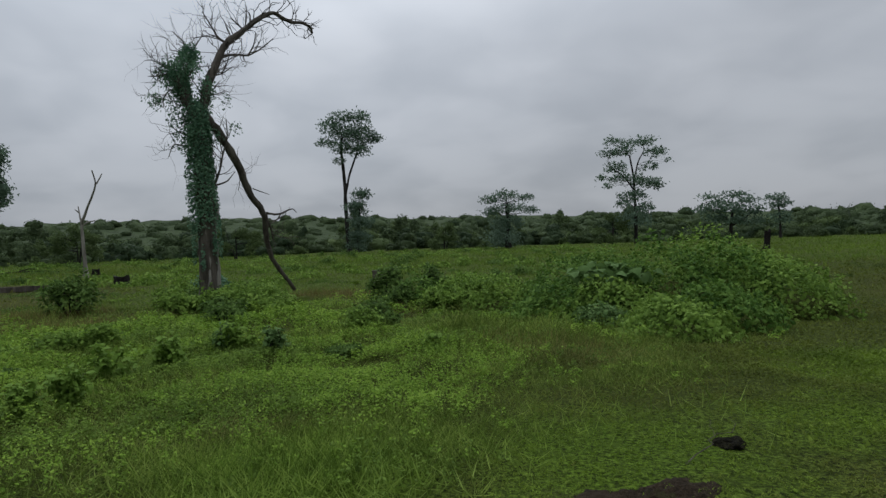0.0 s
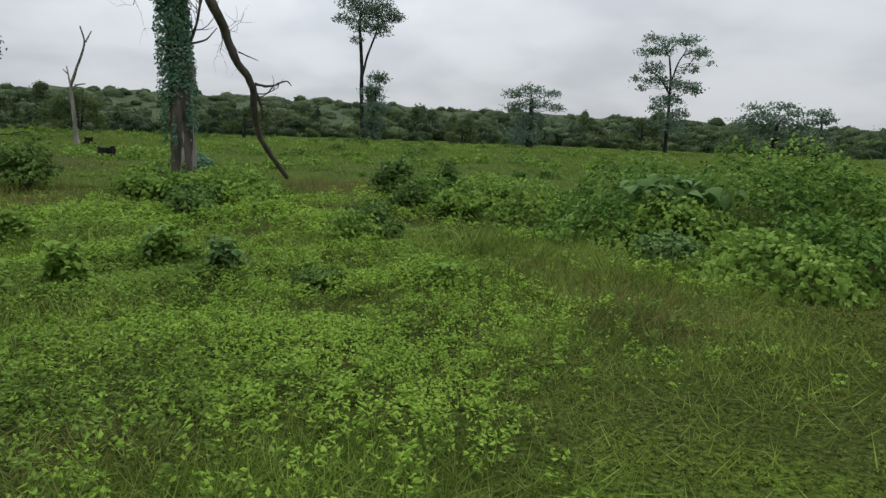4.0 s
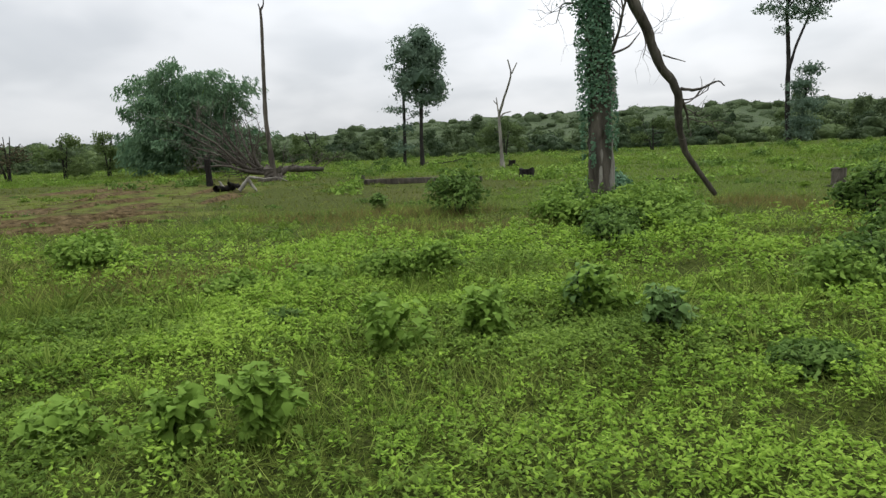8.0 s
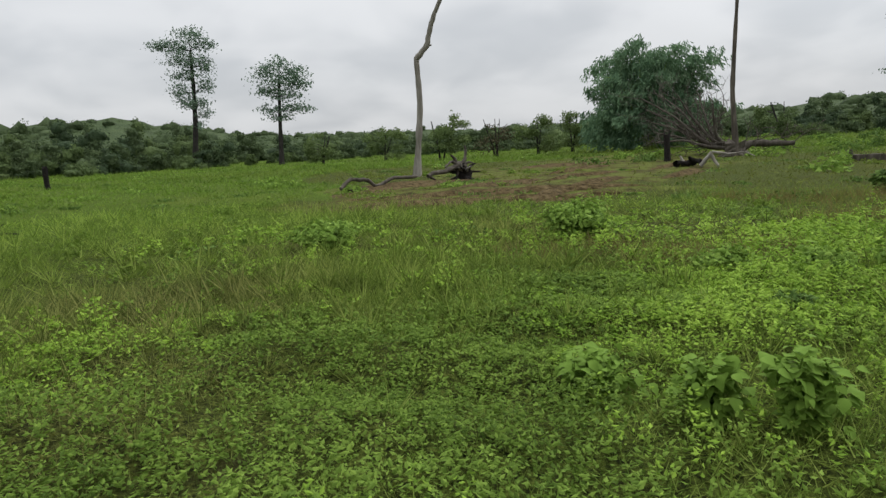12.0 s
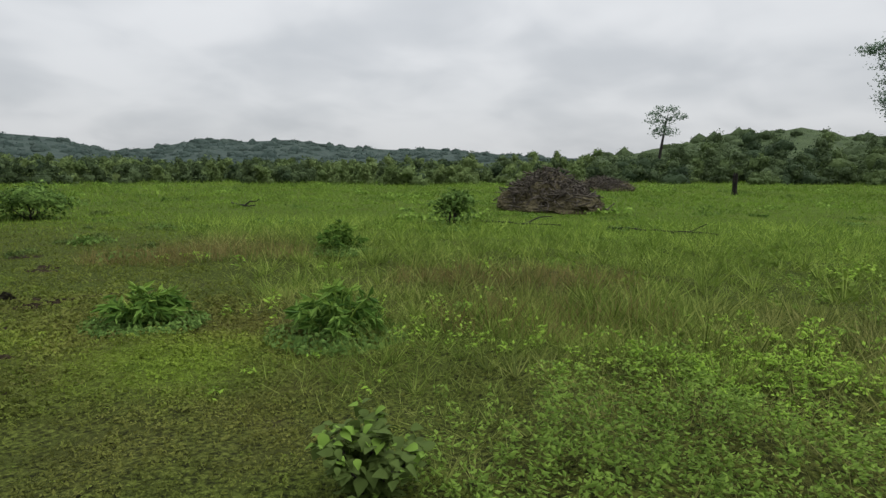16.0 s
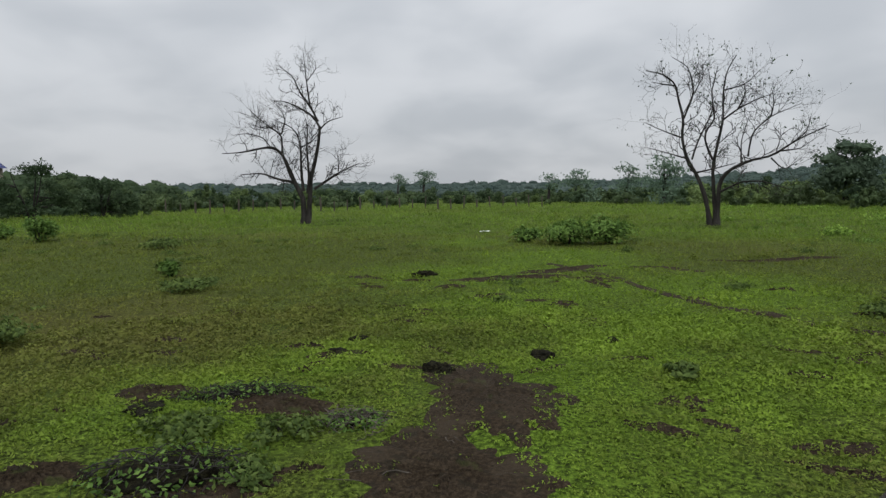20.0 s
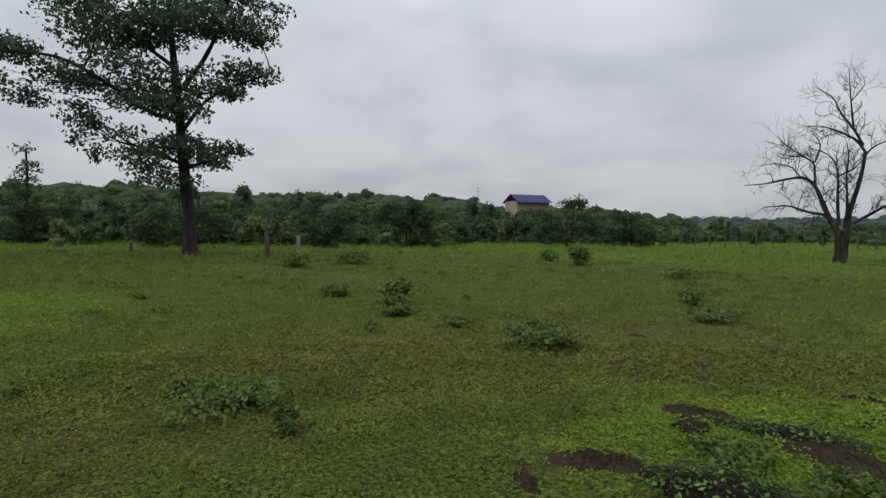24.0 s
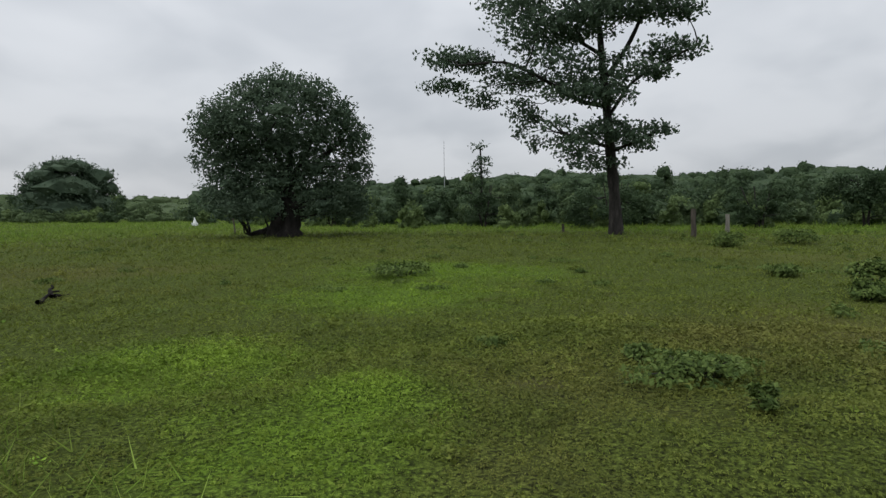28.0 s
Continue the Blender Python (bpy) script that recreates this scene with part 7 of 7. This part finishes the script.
# low mounds of dead weed stalks and dung with greens growing through
for mx, my, ma, mb, mh, mt in [(3.22, -4.32, 0.46, 0.30, 0.15, 35), (3.75, -5.75, 0.50, 0.17, 0.07, 30), (2.55, -5.55, 0.26, 0.16, 0.07, 10)]:
    md = thing("weed_mound", mx, my, "low dark mound of dead weed stalks and dung", "mound", "weed mounds", turn=mt)
    bm = bmesh.new()
    bmesh.ops.create_icosphere(bm, subdivisions=4, radius=1, matrix=Matrix.Diagonal((ma * 0.8, mb * 0.8, mh * 0.8, 1)))
    for vtx in bm.verts:
        q = vtx.co.copy()
        vtx.co = q * (1 + 0.30 * noise.noise(q * 5 + Vector((mx, my, 0))) + 0.16 * noise.noise(q * 16))
        vtx.co.z = vtx.co.z if vtx.co.z > 0 else 0.3 * vtx.co.z
    part("dung", bm, DUNG, md)
    stalk = []
    for k in range(150):
        a, d = wood_rng.uniform(0, 2 * np.pi), math.sqrt(wood_rng.random()) * 1.15
        p = np.array([ma * d * math.cos(a), mb * d * math.sin(a), mh * math.sqrt(max(0.02, 1 - min(d, 1) ** 2)) + 0.01])
        q = unit_vectors(1, wood_rng)[0] * np.array([1, 1, 0.35]) * wood_rng.uniform(0.08, 0.30)
        stalk.append((bent(p - q / 2, p + q / 2, 4, 0.4, wood_rng), np.linspace(0.004, 0.002, 4)))
    v, f = tube_arrays(stalk, 4)
    tagged(piece("stalkwork", mesh_of("stalkwork", v, f, BARK if ma > 0.4 else BROWNBARK, True), md), kind="stuff")
    c = ball_points(900, (0, 0, 0.0), (ma * 1.35, mb * 1.35, mh + 0.03), wood_rng, 0.75)
    c = c[c[:, 2] > 0.01]
    v, f = leaf_quads(c, 0.040, wood_rng, narrow=0.6, face=c + np.array([0, 0, 0.3]))
    tagged(piece("foliage", mesh_of("foliage", v, f, DARKSHRUB), md), kind="stuff")

# clods and dung on the turf
CLODS = [(5.1, -13.8, 0.30, 0.14), (3.64, -7.3, 0.15, 0.06), (3.75, -8.0, 0.16, 0.07), (1.56, -7.9, 0.17, 0.08), (2.35, -6.9, 0.19, 0.10), (-2.8, -9.4, 0.10, 0.11), (3.35, 0.45, 0.15, 0.06), (4.2, -5.2, 0.22, 0.035), (0.9, -8.6, 0.12, 0.05), (-1.9, -7.9, 0.08, 0.05)]
for cx, cy, cr, ch in CLODS:
    cr, ch = 0.85 * cr, 0.8 * ch
    bm = bmesh.new()
    bmesh.ops.create_icosphere(bm, subdivisions=4, radius=1, matrix=Matrix.Diagonal((cr, cr * 0.75, ch, 1)))
    for vtx in bm.verts:
        q = vtx.co.copy()
        vtx.co = q * (1 + 0.55 * noise.noise(q * 9 + Vector((cx, cy, 0))) + 0.3 * noise.noise(q * 25))
        if vtx.co.z < 0:
            vtx.co.z *= 0.25
    me = bpy.data.meshes.new("soil_clod")
    bm.to_mesh(me)
    bm.free()
    me.materials.append(DUNG)
    ob = new("soil_clod", me)
    ob.matrix_basis = pose(cx, cy, float(rough_ground(cx, cy)) + 0.01, 0, 0, cx * 70)
    tagged(ob, "lump of dark soil and dung on the turf", "soil clod", "soil clods")
for sx, sy, sl, st, sh in [(3.2, 0.45, 1.1, 50, 0.08), (2.0, -4.65, 0.5, 30, 0.04), (2.25, -5.2, 0.32, 80, 0.05), (1.7, -5.35, 0.35, 110, 0.06)]:
    tw = thing("dry_twig", sx, sy, "thin pale dry twig on the bare soil", "twig", "dry twigs", turn=st)
    v, f = tube_arrays([(bent((-sl / 2, 0, 0.02), (sl / 2, 0, sh), 9, 0.3, wood_rng, sag=0.02), np.linspace(0.0045, 0.002, 9))], 5)
    piece("stem", mesh_of("stem", v, f, BROWNBARK, True), tw)
    v, f = tube_arrays([(bent((sl * 0.1, 0, 0.05), (sl * 0.35, 0.12, 0.10), 5, 0.4, wood_rng), np.linspace(0.003, 0.0015, 5))], 4)
    piece("side_shoot", mesh_of("side_shoot", v, f, BROWNBARK, True), tw)

bm = bmesh.new()
bmesh.ops.create_grid(bm, x_segments=8, y_segments=5, size=1, matrix=Matrix.Diagonal((0.22, 0.12, 1, 1)))
for vtx in bm.verts:
    vtx.co.z = 0.05 + 0.06 * noise.noise(vtx.co * 9)
bmesh.ops.solidify(bm, geom=list(bm.faces), thickness=0.01)
me = bpy.data.meshes.new("litter")
bm.to_mesh(me)
bm.free()
me.materials.append(WHITE)
lit = new("litter_bag", me)
lit.matrix_basis = pose(7.8, -28.5, float(rough_ground(7.8, -28.5)) + 0.03)
tagged(lit, "crumpled white plastic bag lying in the grass", "litter")

# ---- fence posts, house, masts ----


def fence_post(x, y, high, radius, label="weathered grey wooden fence post", lean=(0, 0)):
    top = thing("fence_post", x, y, label, "fence post", "fence posts")
    bm = bmesh.new()
    bmesh.ops.create_cone(bm, cap_ends=True, segments=9, radius1=radius, radius2=radius * 0.8, depth=high + 0.3, matrix=Matrix.Translation((0, 0, (high - 0.3) / 2)))
    bmesh.ops.subdivide_edges(bm, edges=[e for e in bm.edges if abs(e.verts[0].co.z - e.verts[1].co.z) > 0.5], cuts=4)
    for vtx in bm.verts:
        vtx.co += Vector((lean[0], lean[1], 0)) * max(0, vtx.co.z) + Vector((noise.noise(vtx.co * 4 + Vector((x, y, 0))), noise.noise(vtx.co * 4 + Vector((y, x, 2))), 0)) * radius * 0.35
    part("post", bm, GREYBARK if radius == 0.12 else BROWNBARK, top)


fence_post(34.7, -8.2, 1.45, 0.15)
fence_post(37.5, -10.6, 1.1, 0.12)
fence_post(41.7, -1.9, 0.55, 0.10)
fence_post(40.5, 19.6, 2.0, 0.06, "thin leaning stake by the round tree", (0.25, 0.25))
for i in range(30):
    a = radians(190 + 1.15 * i)
    dd = 74 + 6 * math.sin(i * 0.7)
    fence_post(0.6 - math.sin(a) * dd, -1 + math.cos(a) * dd, 1.25 + 0.25 * math.sin(i * 2.3), 0.07 + 0.02 * (i % 3), "thin distant fence post in a row", (0.05 * math.sin(i * 1.9), 0))

house_a, far_off = radians(235.2), 115.0
house = thing("house", 0.65 - math.sin(house_a) * far_off, -1.1 + math.cos(house_a) * far_off, "buff house with a blue metal roof above trees", "house", turn=235.2 + 180 + 28)
box_part("wall", (6.4, 4.6, 6.6), WALLBUFF, house, pose(0, 0, 3.1), 0.03)
bm = bmesh.new()
prof = [(-3.3, 0), (-3.1, 0.05), (-0.1, 1.5), (0.1, 1.5), (3.1, 0.05), (3.3, 0)]
vs = [[bm.verts.new((sx * 3.4, py, 6.1 + pz)) for py, pz in prof] for sx in (-1, 1)]
for k in range(len(prof) - 1):
    bm.faces.new((vs[0][k], vs[0][k + 1], vs[1][k + 1], vs[1][k]))
bmesh.ops.solidify(bm, geom=list(bm.faces), thickness=0.12)
roof = part("roof", bm, ROOFBLUE, house, "blue corrugated metal roof")
for k in range(12):
    box_part("roof_rib", (0.06, 3.2, 0.05), ROOFBLUE, roof, pose(-3.2 + k * 0.582, -1.6, 6.98, 25.5, 0, 0), 0.01)

for mx, my, mh in [(134.5, 19.9, 15.8), (112.6, -66.9, 10.0)]:
    mast = thing("radio_mast", mx, my, "thin distant steel radio mast over the trees", "mast", "masts")
    v, f = tube_arrays([(np.array([[0, 0, -0.2], [0, 0, mh * 0.5], [0, 0, mh]]), [0.07, 0.055, 0.035])], 6)
    piece("pole", mesh_of("pole", v, f, STEEL, True), mast)
    for k in range(3):
        v, f = tube_arrays([(np.array([[-0.5, 0, mh * (0.97 - 0.07 * k)], [0.5, 0, mh * (0.97 - 0.07 * k)]]), [0.04, 0.04])], 5)
        piece("aerial", mesh_of("aerial", v, f, STEEL, True), mast)

shrine = thing("white_marker", 62.0, 35.0, "small white pointed marker beyond the field", "marker")
bm = bmesh.new()
bmesh.ops.create_cone(bm, cap_ends=True, segments=4, radius1=0.26, radius2=0.04, depth=0.65, matrix=Matrix.Translation((0, 0, 0.5)))
bmesh.ops.bevel(bm, geom=list(bm.edges), offset=0.02, segments=1, affect="EDGES")
part("spire", bm, WHITE, shrine)
box_part("plinth", (0.5, 0.5, 0.36), WHITE, shrine, pose(0, 0, 0.1), 0.03)
dl = thing("dead_branch", 11.2, 8.4, "dark dead branch lying on the turf", "branch", turn=20)
for pa, pb in (((-0.6, 0, 0.03), (0.35, 0, 0.12)), ((0, 0, 0.06), (0.3, 0.1, 0.24)), ((0.1, 0, 0.08), (0.6, -0.1, 0.02))):
    v, f = tube_arrays([(bent(pa, pb, 7, 0.3, wood_rng), np.linspace(0.045, 0.02, 7))], 6)
    piece("branch_piece", mesh_of("branch_piece", v, f, CHAR, True), dl)

# ---- ground cover ----
cover_rng = np.random.default_rng(11)


def sprinkle(n, r0, r1, r, cx=0.4, cy=-0.7, power=1.0):
    """Places in a ring, thinner towards its outer edge."""
    u = r.random(n)
    d = r0 * (r1 / r0) ** u if power == 0 else (r0**power + (r1**power - r0**power) * u) ** (1 / power)
    a = r.uniform(0, 2 * np.pi, n)
    return cx + d * np.cos(a), cy + d * np.sin(a), d


def off_soil(x, y, r):
    keep = np.ones(len(x), bool)
    for sx, sy, sa, sb, st in SOILS:
        c, s = math.cos(radians(st)), math.sin(radians(st))
        u, v = c * (x - sx) + s * (y - sy), -s * (x - sx) + c * (y - sy)
        keep &= ((u / sa) ** 2 + (v / sb) ** 2 > r.uniform(0.3, 1.3, len(x)) ** 2) | (r.random(len(x)) < (0.03 if sa * sb > 0.4 else 0.30))
    for sx, sy, sa, sb, st in CLEAR:
        c, s = math.cos(radians(st)), math.sin(radians(st))
        u, v = c * (x - sx) + s * (y - sy), -s * (x - sx) + c * (y - sy)
        keep &= ((u / sa) ** 2 + (v / sb) ** 2 > r.uniform(0.5, 1.2, len(x)) ** 2) | (r.random(len(x)) < 0.30)
    keep &= ~((np.abs((x + 0.52) * -0.809 + (y + 4.66) * 0.588) < 0.11) & (np.abs((x + 0.52) * 0.588 + (y + 4.66) * 0.809) < 1.1))
    return keep


def clumpy(x, y, s=1.0):
    return 0.5 + 0.25 * (np.sin(1.7 * x * s + 1.1 * y * s) + np.sin(2.9 * y * s - 1.3 * x * s + 2) * 0.7 + np.sin(0.6 * x * s - 0.5 * y * s + 1) * 0.8)


def blades(name, x, y, length, r, mat, label, narrow=0.07, upright=1.3):
    aim = r.normal(size=(len(x), 3)) * np.array([0.6, 0.6, 0.25]) + np.array([0, 0, upright])
    aim[:, 2] = np.abs(aim[:, 2])
    aim /= np.linalg.norm(aim, axis=1, keepdims=True)
    v, f = blade_tris(np.stack([x, y, rough_ground(x, y) - 0.004], 1), aim, length, narrow, r)
    return tagged(new(name, add_sward(mesh_of(name, v, f, mat))), label, "grass", kind="stuff")




def grassy(x, y):
    """Share of grass in the rank growth: nearly pure to the south, east and west, little in the weed beds."""
    east = np.clip((x - 0.9 + 0.4 * np.sin(1.1 * y)) / 1.2, 0, 1) * np.clip((9.5 - y) / 2, 0, 1)
    south = np.clip((2.3 - y + 0.5 * np.sin(1.7 * x)) / 1.2, 0, 1) * np.clip((x + 1.6) / 1.0, 0, 1)
    west = np.clip((-5.4 - x + 0.6 * np.sin(1.3 * y)) / 1.4, 0, 1) * np.clip((5.2 - y) / 1.6, 0, 1)
    return np.maximum(np.maximum(east, south), 0.9 * west)


# rank weeds: small plants, each a stem's worth of leaves
x, y, d = (np.concatenate(q) for q in zip(sprinkle(32000, 0.4, 8, cover_rng, power=1.8), sprinkle(30000, 6, 17, cover_rng, power=1.2)))
k = (weedy(x, y) > cover_rng.normal(size=len(x)) * 0.9 + 0.2) & off_soil(x, y, cover_rng) & (clumpy(x, y, 0.75) > cover_rng.uniform(-0.25, 0.62, len(x))) & (d < cover_rng.uniform(9, 17, len(x))) & (cover_rng.random(len(x)) > 0.97 * np.clip(-(y + np.where(x < -1.3, 2.3, 0.2)) / 1.2, 0, 1)) & (cover_rng.random(len(x)) > 0.80 * grassy(x, y))
x, y, d = x[k], y[k], d[k]
grow = np.clip(d / 7.0, 0.72, 1.6)
tall = 0.07 + 0.24 * np.clip(clumpy(x + 3, y, 1.1), 0, 1) ** 1.5 * cover_rng.uniform(0.5, 1.3, len(x))
per = 15
ang = cover_rng.uniform(0, 2 * np.pi, (len(x), per))
up = cover_rng.random((len(x), per)) ** 0.6
out = cover_rng.uniform(0.02, 0.085, (len(x), per)) * grow[:, None]
aim = np.stack([np.cos(ang), np.sin(ang), cover_rng.uniform(-0.25, 0.5, ang.shape)], -1).reshape(-1, 3)
aim /= np.linalg.norm(aim, axis=1, keepdims=True)
c = np.stack([x[:, None] + out * np.cos(ang), y[:, None] + out * np.sin(ang), rough_ground(x, y)[:, None] + up * tall[:, None] * np.sqrt(grow)[:, None] + 0.01], -1).reshape(-1, 3)
size = 0.050 * np.repeat(grow, per)
shade = np.repeat(clumpy(x * 0.8 + 5, y * 0.8, 0.8) + 0.16 * cover_rng.normal(size=len(x)) + 0.35 * np.exp(-((x + 3.2) ** 2 + (y - 0.6) ** 2) / 3.5) - 0.5 * np.exp(-((x + 0.4) ** 2 + (y - 3.2) ** 2) / 3.0) + 0.5 * np.exp(-((x + 2.9) ** 2 + (y + 1.7) ** 2) / 3.0) > 0.62, per)
for name, mat, which in (("weeds", WEED, ~shade), ("dark_weeds", WEED_DARK, shade)):
    v, f = leaf_quads(c[which], size[which], cover_rng, aim=aim[which], narrow=0.5, face=aim[which] * 0.5 + np.array([0, 0, 1.0]), tumble=0.55)
    tagged(new(name, mesh_of(name, v, f, mat)), "rank knee-high green weeds covering the pasture" if name == "weeds" else "patches of darker low weeds", "weeds", kind="stuff")

# long grass among and beyond the weeds
x, y, d = (np.concatenate(q) for q in zip(sprinkle(430000, 0.4, 9.5, cover_rng, power=1.8), sprinkle(200000, 6, 22, cover_rng, power=1.2)))
k = (weedy(x, y) > cover_rng.normal(size=len(x)) * np.where(y < -1.5, 0.35, 1.0) - np.where(y < -1.5, -0.5, 0.2)) & off_soil(x, y, cover_rng) & ((clumpy(x, y, 0.6) < cover_rng.uniform(0.25, 1.3, len(x))) | (cover_rng.random(len(x)) < grassy(x, y))) & (cover_rng.random(len(x)) < 0.42 + 0.58 * grassy(x, y))
x, y, d = x[k], y[k], d[k]
blades("long_grass", x, y, (0.11 + 0.17 * clumpy(x, y + 4, 0.5)) * cover_rng.uniform(0.5, 1.3, len(x)) * np.clip(d / 9, 0.85, 1.4), cover_rng, GRASS, "long green grass among the weeds", narrow=0.045, upright=0.62)

# tussocks of arching blades in the long grass
x, y, d = (np.concatenate(q) for q in zip(sprinkle(9000, 1.0, 9, cover_rng, power=1.7), sprinkle(5000, 6, 18, cover_rng, power=1.2)))
k = (weedy(x, y) > np.where(x > 1.5, 1.6, 0.4)) & off_soil(x, y, cover_rng) & (cover_rng.random(len(x)) < 0.25 + 0.75 * grassy(x, y))
x, y, d = x[k], y[k], d[k]
per = 16
ang, q = cover_rng.uniform(0, 2 * np.pi, (len(x), per)), cover_rng.random((len(x), per))
tall = (cover_rng.uniform(0.16, 0.42, len(x)) * np.clip(d / 7, 0.5, 1.3))[:, None] * cover_rng.uniform(0.5, 1.1, ang.shape)
lean = cover_rng.uniform(0.2, 1.5, ang.shape)
aim = np.stack([np.cos(ang) * lean, np.sin(ang) * lean, np.ones(ang.shape)], -1).reshape(-1, 3)
aim /= np.linalg.norm(aim, axis=1, keepdims=True)
foot_at = np.stack([x[:, None] + 0.05 * q * np.cos(ang), y[:, None] + 0.05 * q * np.sin(ang), np.repeat(rough_ground(x, y)[:, None] - 0.005, per, 1)], -1).reshape(-1, 3)
v, f = blade_tris(foot_at, aim, tall.ravel(), 0.042, cover_rng)
tagged(new("grass_tussocks", add_sward(mesh_of("grass_tussocks", v, f, GRASS))), "tussocks of long arching green grass", "grass", kind="stuff")

# grazed creeping turf: cushions of small leaves near by, short blades farther out
x, y, d = (np.concatenate(q) for q in zip(sprinkle(40000, 0.4, 8.5, cover_rng, cx=1.3, cy=-2.4, power=1.6), sprinkle(10000, 5.0, 15, cover_rng, power=1.2)))
k = ((weedy(x, y) < cover_rng.normal(size=len(x)) * 0.5 + 0.4) | (cover_rng.random(len(x)) < 0.2)) & off_soil(x, y, cover_rng)
k &= clumpy(x, y, 2.3) + 0.6 * clumpy(x + 9, y - 4, 5.3) > cover_rng.uniform(0.05, 0.92, len(x))
x, y = x[k], y[k]
d = np.hypot(x - 0.4, y + 0.7)
per = 13
grow = np.clip(d / 4.5, 0.8, 2.0)
spread = cover_rng.uniform(0.03, 0.085, len(x)) * grow
tuft = cover_rng.uniform(0.4, 1.6, len(x)) ** 1.5
ang, q = cover_rng.uniform(0, 2 * np.pi, (len(x), per)), np.sqrt(cover_rng.random((len(x), per)))
c = np.stack([x[:, None] + spread[:, None] * q * np.cos(ang), y[:, None] + spread[:, None] * q * np.sin(ang), rough_ground(x, y)[:, None] + 0.006 + 0.026 * (tuft * grow)[:, None] * (1.1 - q**2) * cover_rng.uniform(0.5, 1, ang.shape)], -1).reshape(-1, 3)
up = np.stack([q * np.cos(ang), q * np.sin(ang), np.full(ang.shape, 0.9)], -1).reshape(-1, 3)
v, f = leaf_quads(c, 0.023 * np.repeat(grow * cover_rng.uniform(0.7, 1.25, len(x)), per), cover_rng, narrow=0.95, face=up, tumble=0.55)
v = v.reshape(-1, 4, 3)[:, :3].reshape(-1, 3)
f = np.arange(len(v)).reshape(-1, 3)
turf = add_sward(mesh_of("creeping_turf", v, f, TURF))
shift = np.repeat(np.repeat(cover_rng.normal(size=len(x)) * 0.14, per), 3)
for kind, way in (("fresh", 1.0), ("dry", -0.8)):
    was = np.empty(len(turf.vertices), np.float32)
    turf.attributes[kind].data.foreach_get("value", was)
    turf.attributes[kind].data.foreach_set("value", (was + way * shift).astype(np.float32))
tagged(new("creeping_turf", turf), "short grazed turf of small creeping leaves", "grass", kind="stuff")
x, y, d = (np.concatenate(q) for q in zip(sprinkle(70000, 0.4, 7.5, cover_rng, cx=1.2, cy=-1.8, power=1.7), sprinkle(210000, 4.5, 30, cover_rng, power=1.0)))
k = ((weedy(x, y) < cover_rng.normal(size=len(x)) * 0.5 + 0.4) | (cover_rng.random(len(x)) < 0.25)) & (d < cover_rng.uniform(14, 30, len(x))) & off_soil(x, y, cover_rng)
x, y, d = x[k], y[k], np.hypot(x[k] - 0.4, y[k] + 0.7)
blades("short_turf", x, y, 0.036 * cover_rng.uniform(0.5, 1.5, len(x)) * np.clip(d / 6.0, 0.8, 1.8), cover_rng, TURF, "short grazed grass of the pasture", narrow=0.36, upright=0.55)

# the field farther out: lush to the north and west, grazed short on the other sides
x, y, d = sprinkle(260000, 8, 100, cover_rng, power=0.5)
k = off_soil(x, y, cover_rng) & (d > cover_rng.uniform(8, 24, len(x)))
x, y, d = x[k], y[k], d[k]
bearing = np.degrees(np.arctan2(-x, y)) % 360
reach = np.interp(bearing, [0, 120, 150, 185, 210, 235, 300, 325, 345, 360], [0, 0, 16, 24, 27, 38, 46, 30, 0, 0])
cleared = in_clearing(x, y) < cover_rng.uniform(0.8, 1.1, len(x))
grazed = (d < reach * cover_rng.uniform(0.8, 1.15, len(x))) | cleared
thin = cleared & (cover_rng.random(len(x)) < 0.6)
lush = np.clip((d - 14) / 14, 0.2, 1) * (0.6 + 0.5 * clumpy(x, y, 0.15))
g = ~grazed
blades("field_grass", x[g], y[g], ((0.12 + 0.12 * lush) * cover_rng.uniform(0.6, 1.3, len(x)) * np.clip(d / 30, 0.8, 1.6))[g], cover_rng, FIELD, "lush green field grass", narrow=0.16, upright=0.7)
g = grazed & ~thin
blades("grazed_field", x[g], y[g], (0.09 * cover_rng.uniform(0.6, 1.5, len(x)) * np.clip(d / 16, 0.9, 2.2))[g], cover_rng, TURF, "short grazed grass of the open field", narrow=0.24, upright=0.5)

# reddish seeding grass in drifts
DRIFTS = [(-6.6, -11.4, 2.2, 1.0), (-8.2, -5.9, 2.0, 0.9), (-6.2, -4.2, 1.3, 0.8), (-7.6, 10.9, 3.0, 0.8), (1.9, 12.3, 3.0, 0.9), (-7.9, 4.7, 2.2, 0.8), (-1.4, 17.5, 2.6, 1.2), (-11, 12.5, 3.5, 1.0), (2.6, 5.6, 1.2, 0.5)]
xs, ys = [], []
for dx, dy, da, db in DRIFTS:
    n = int(2000 * da * db)
    a, q, th = cover_rng.uniform(0, 2 * np.pi, n), np.sqrt(cover_rng.random(n)), math.atan2(dy, dx) + math.pi / 2
    u, w = da * q * np.cos(a), db * q * np.sin(a)
    xs.append(dx + u * math.cos(th) - w * math.sin(th))
    ys.append(dy + u * math.sin(th) + w * math.cos(th))
x, y = np.concatenate(xs), np.concatenate(ys)
k = cover_rng.random(len(x)) < 0.4
blades("seeding_grass", x[k], y[k], 0.30 * cover_rng.uniform(0.6, 1.3, int(k.sum())), cover_rng, SEED, "reddish-brown drifts of seeding grass", narrow=0.03)
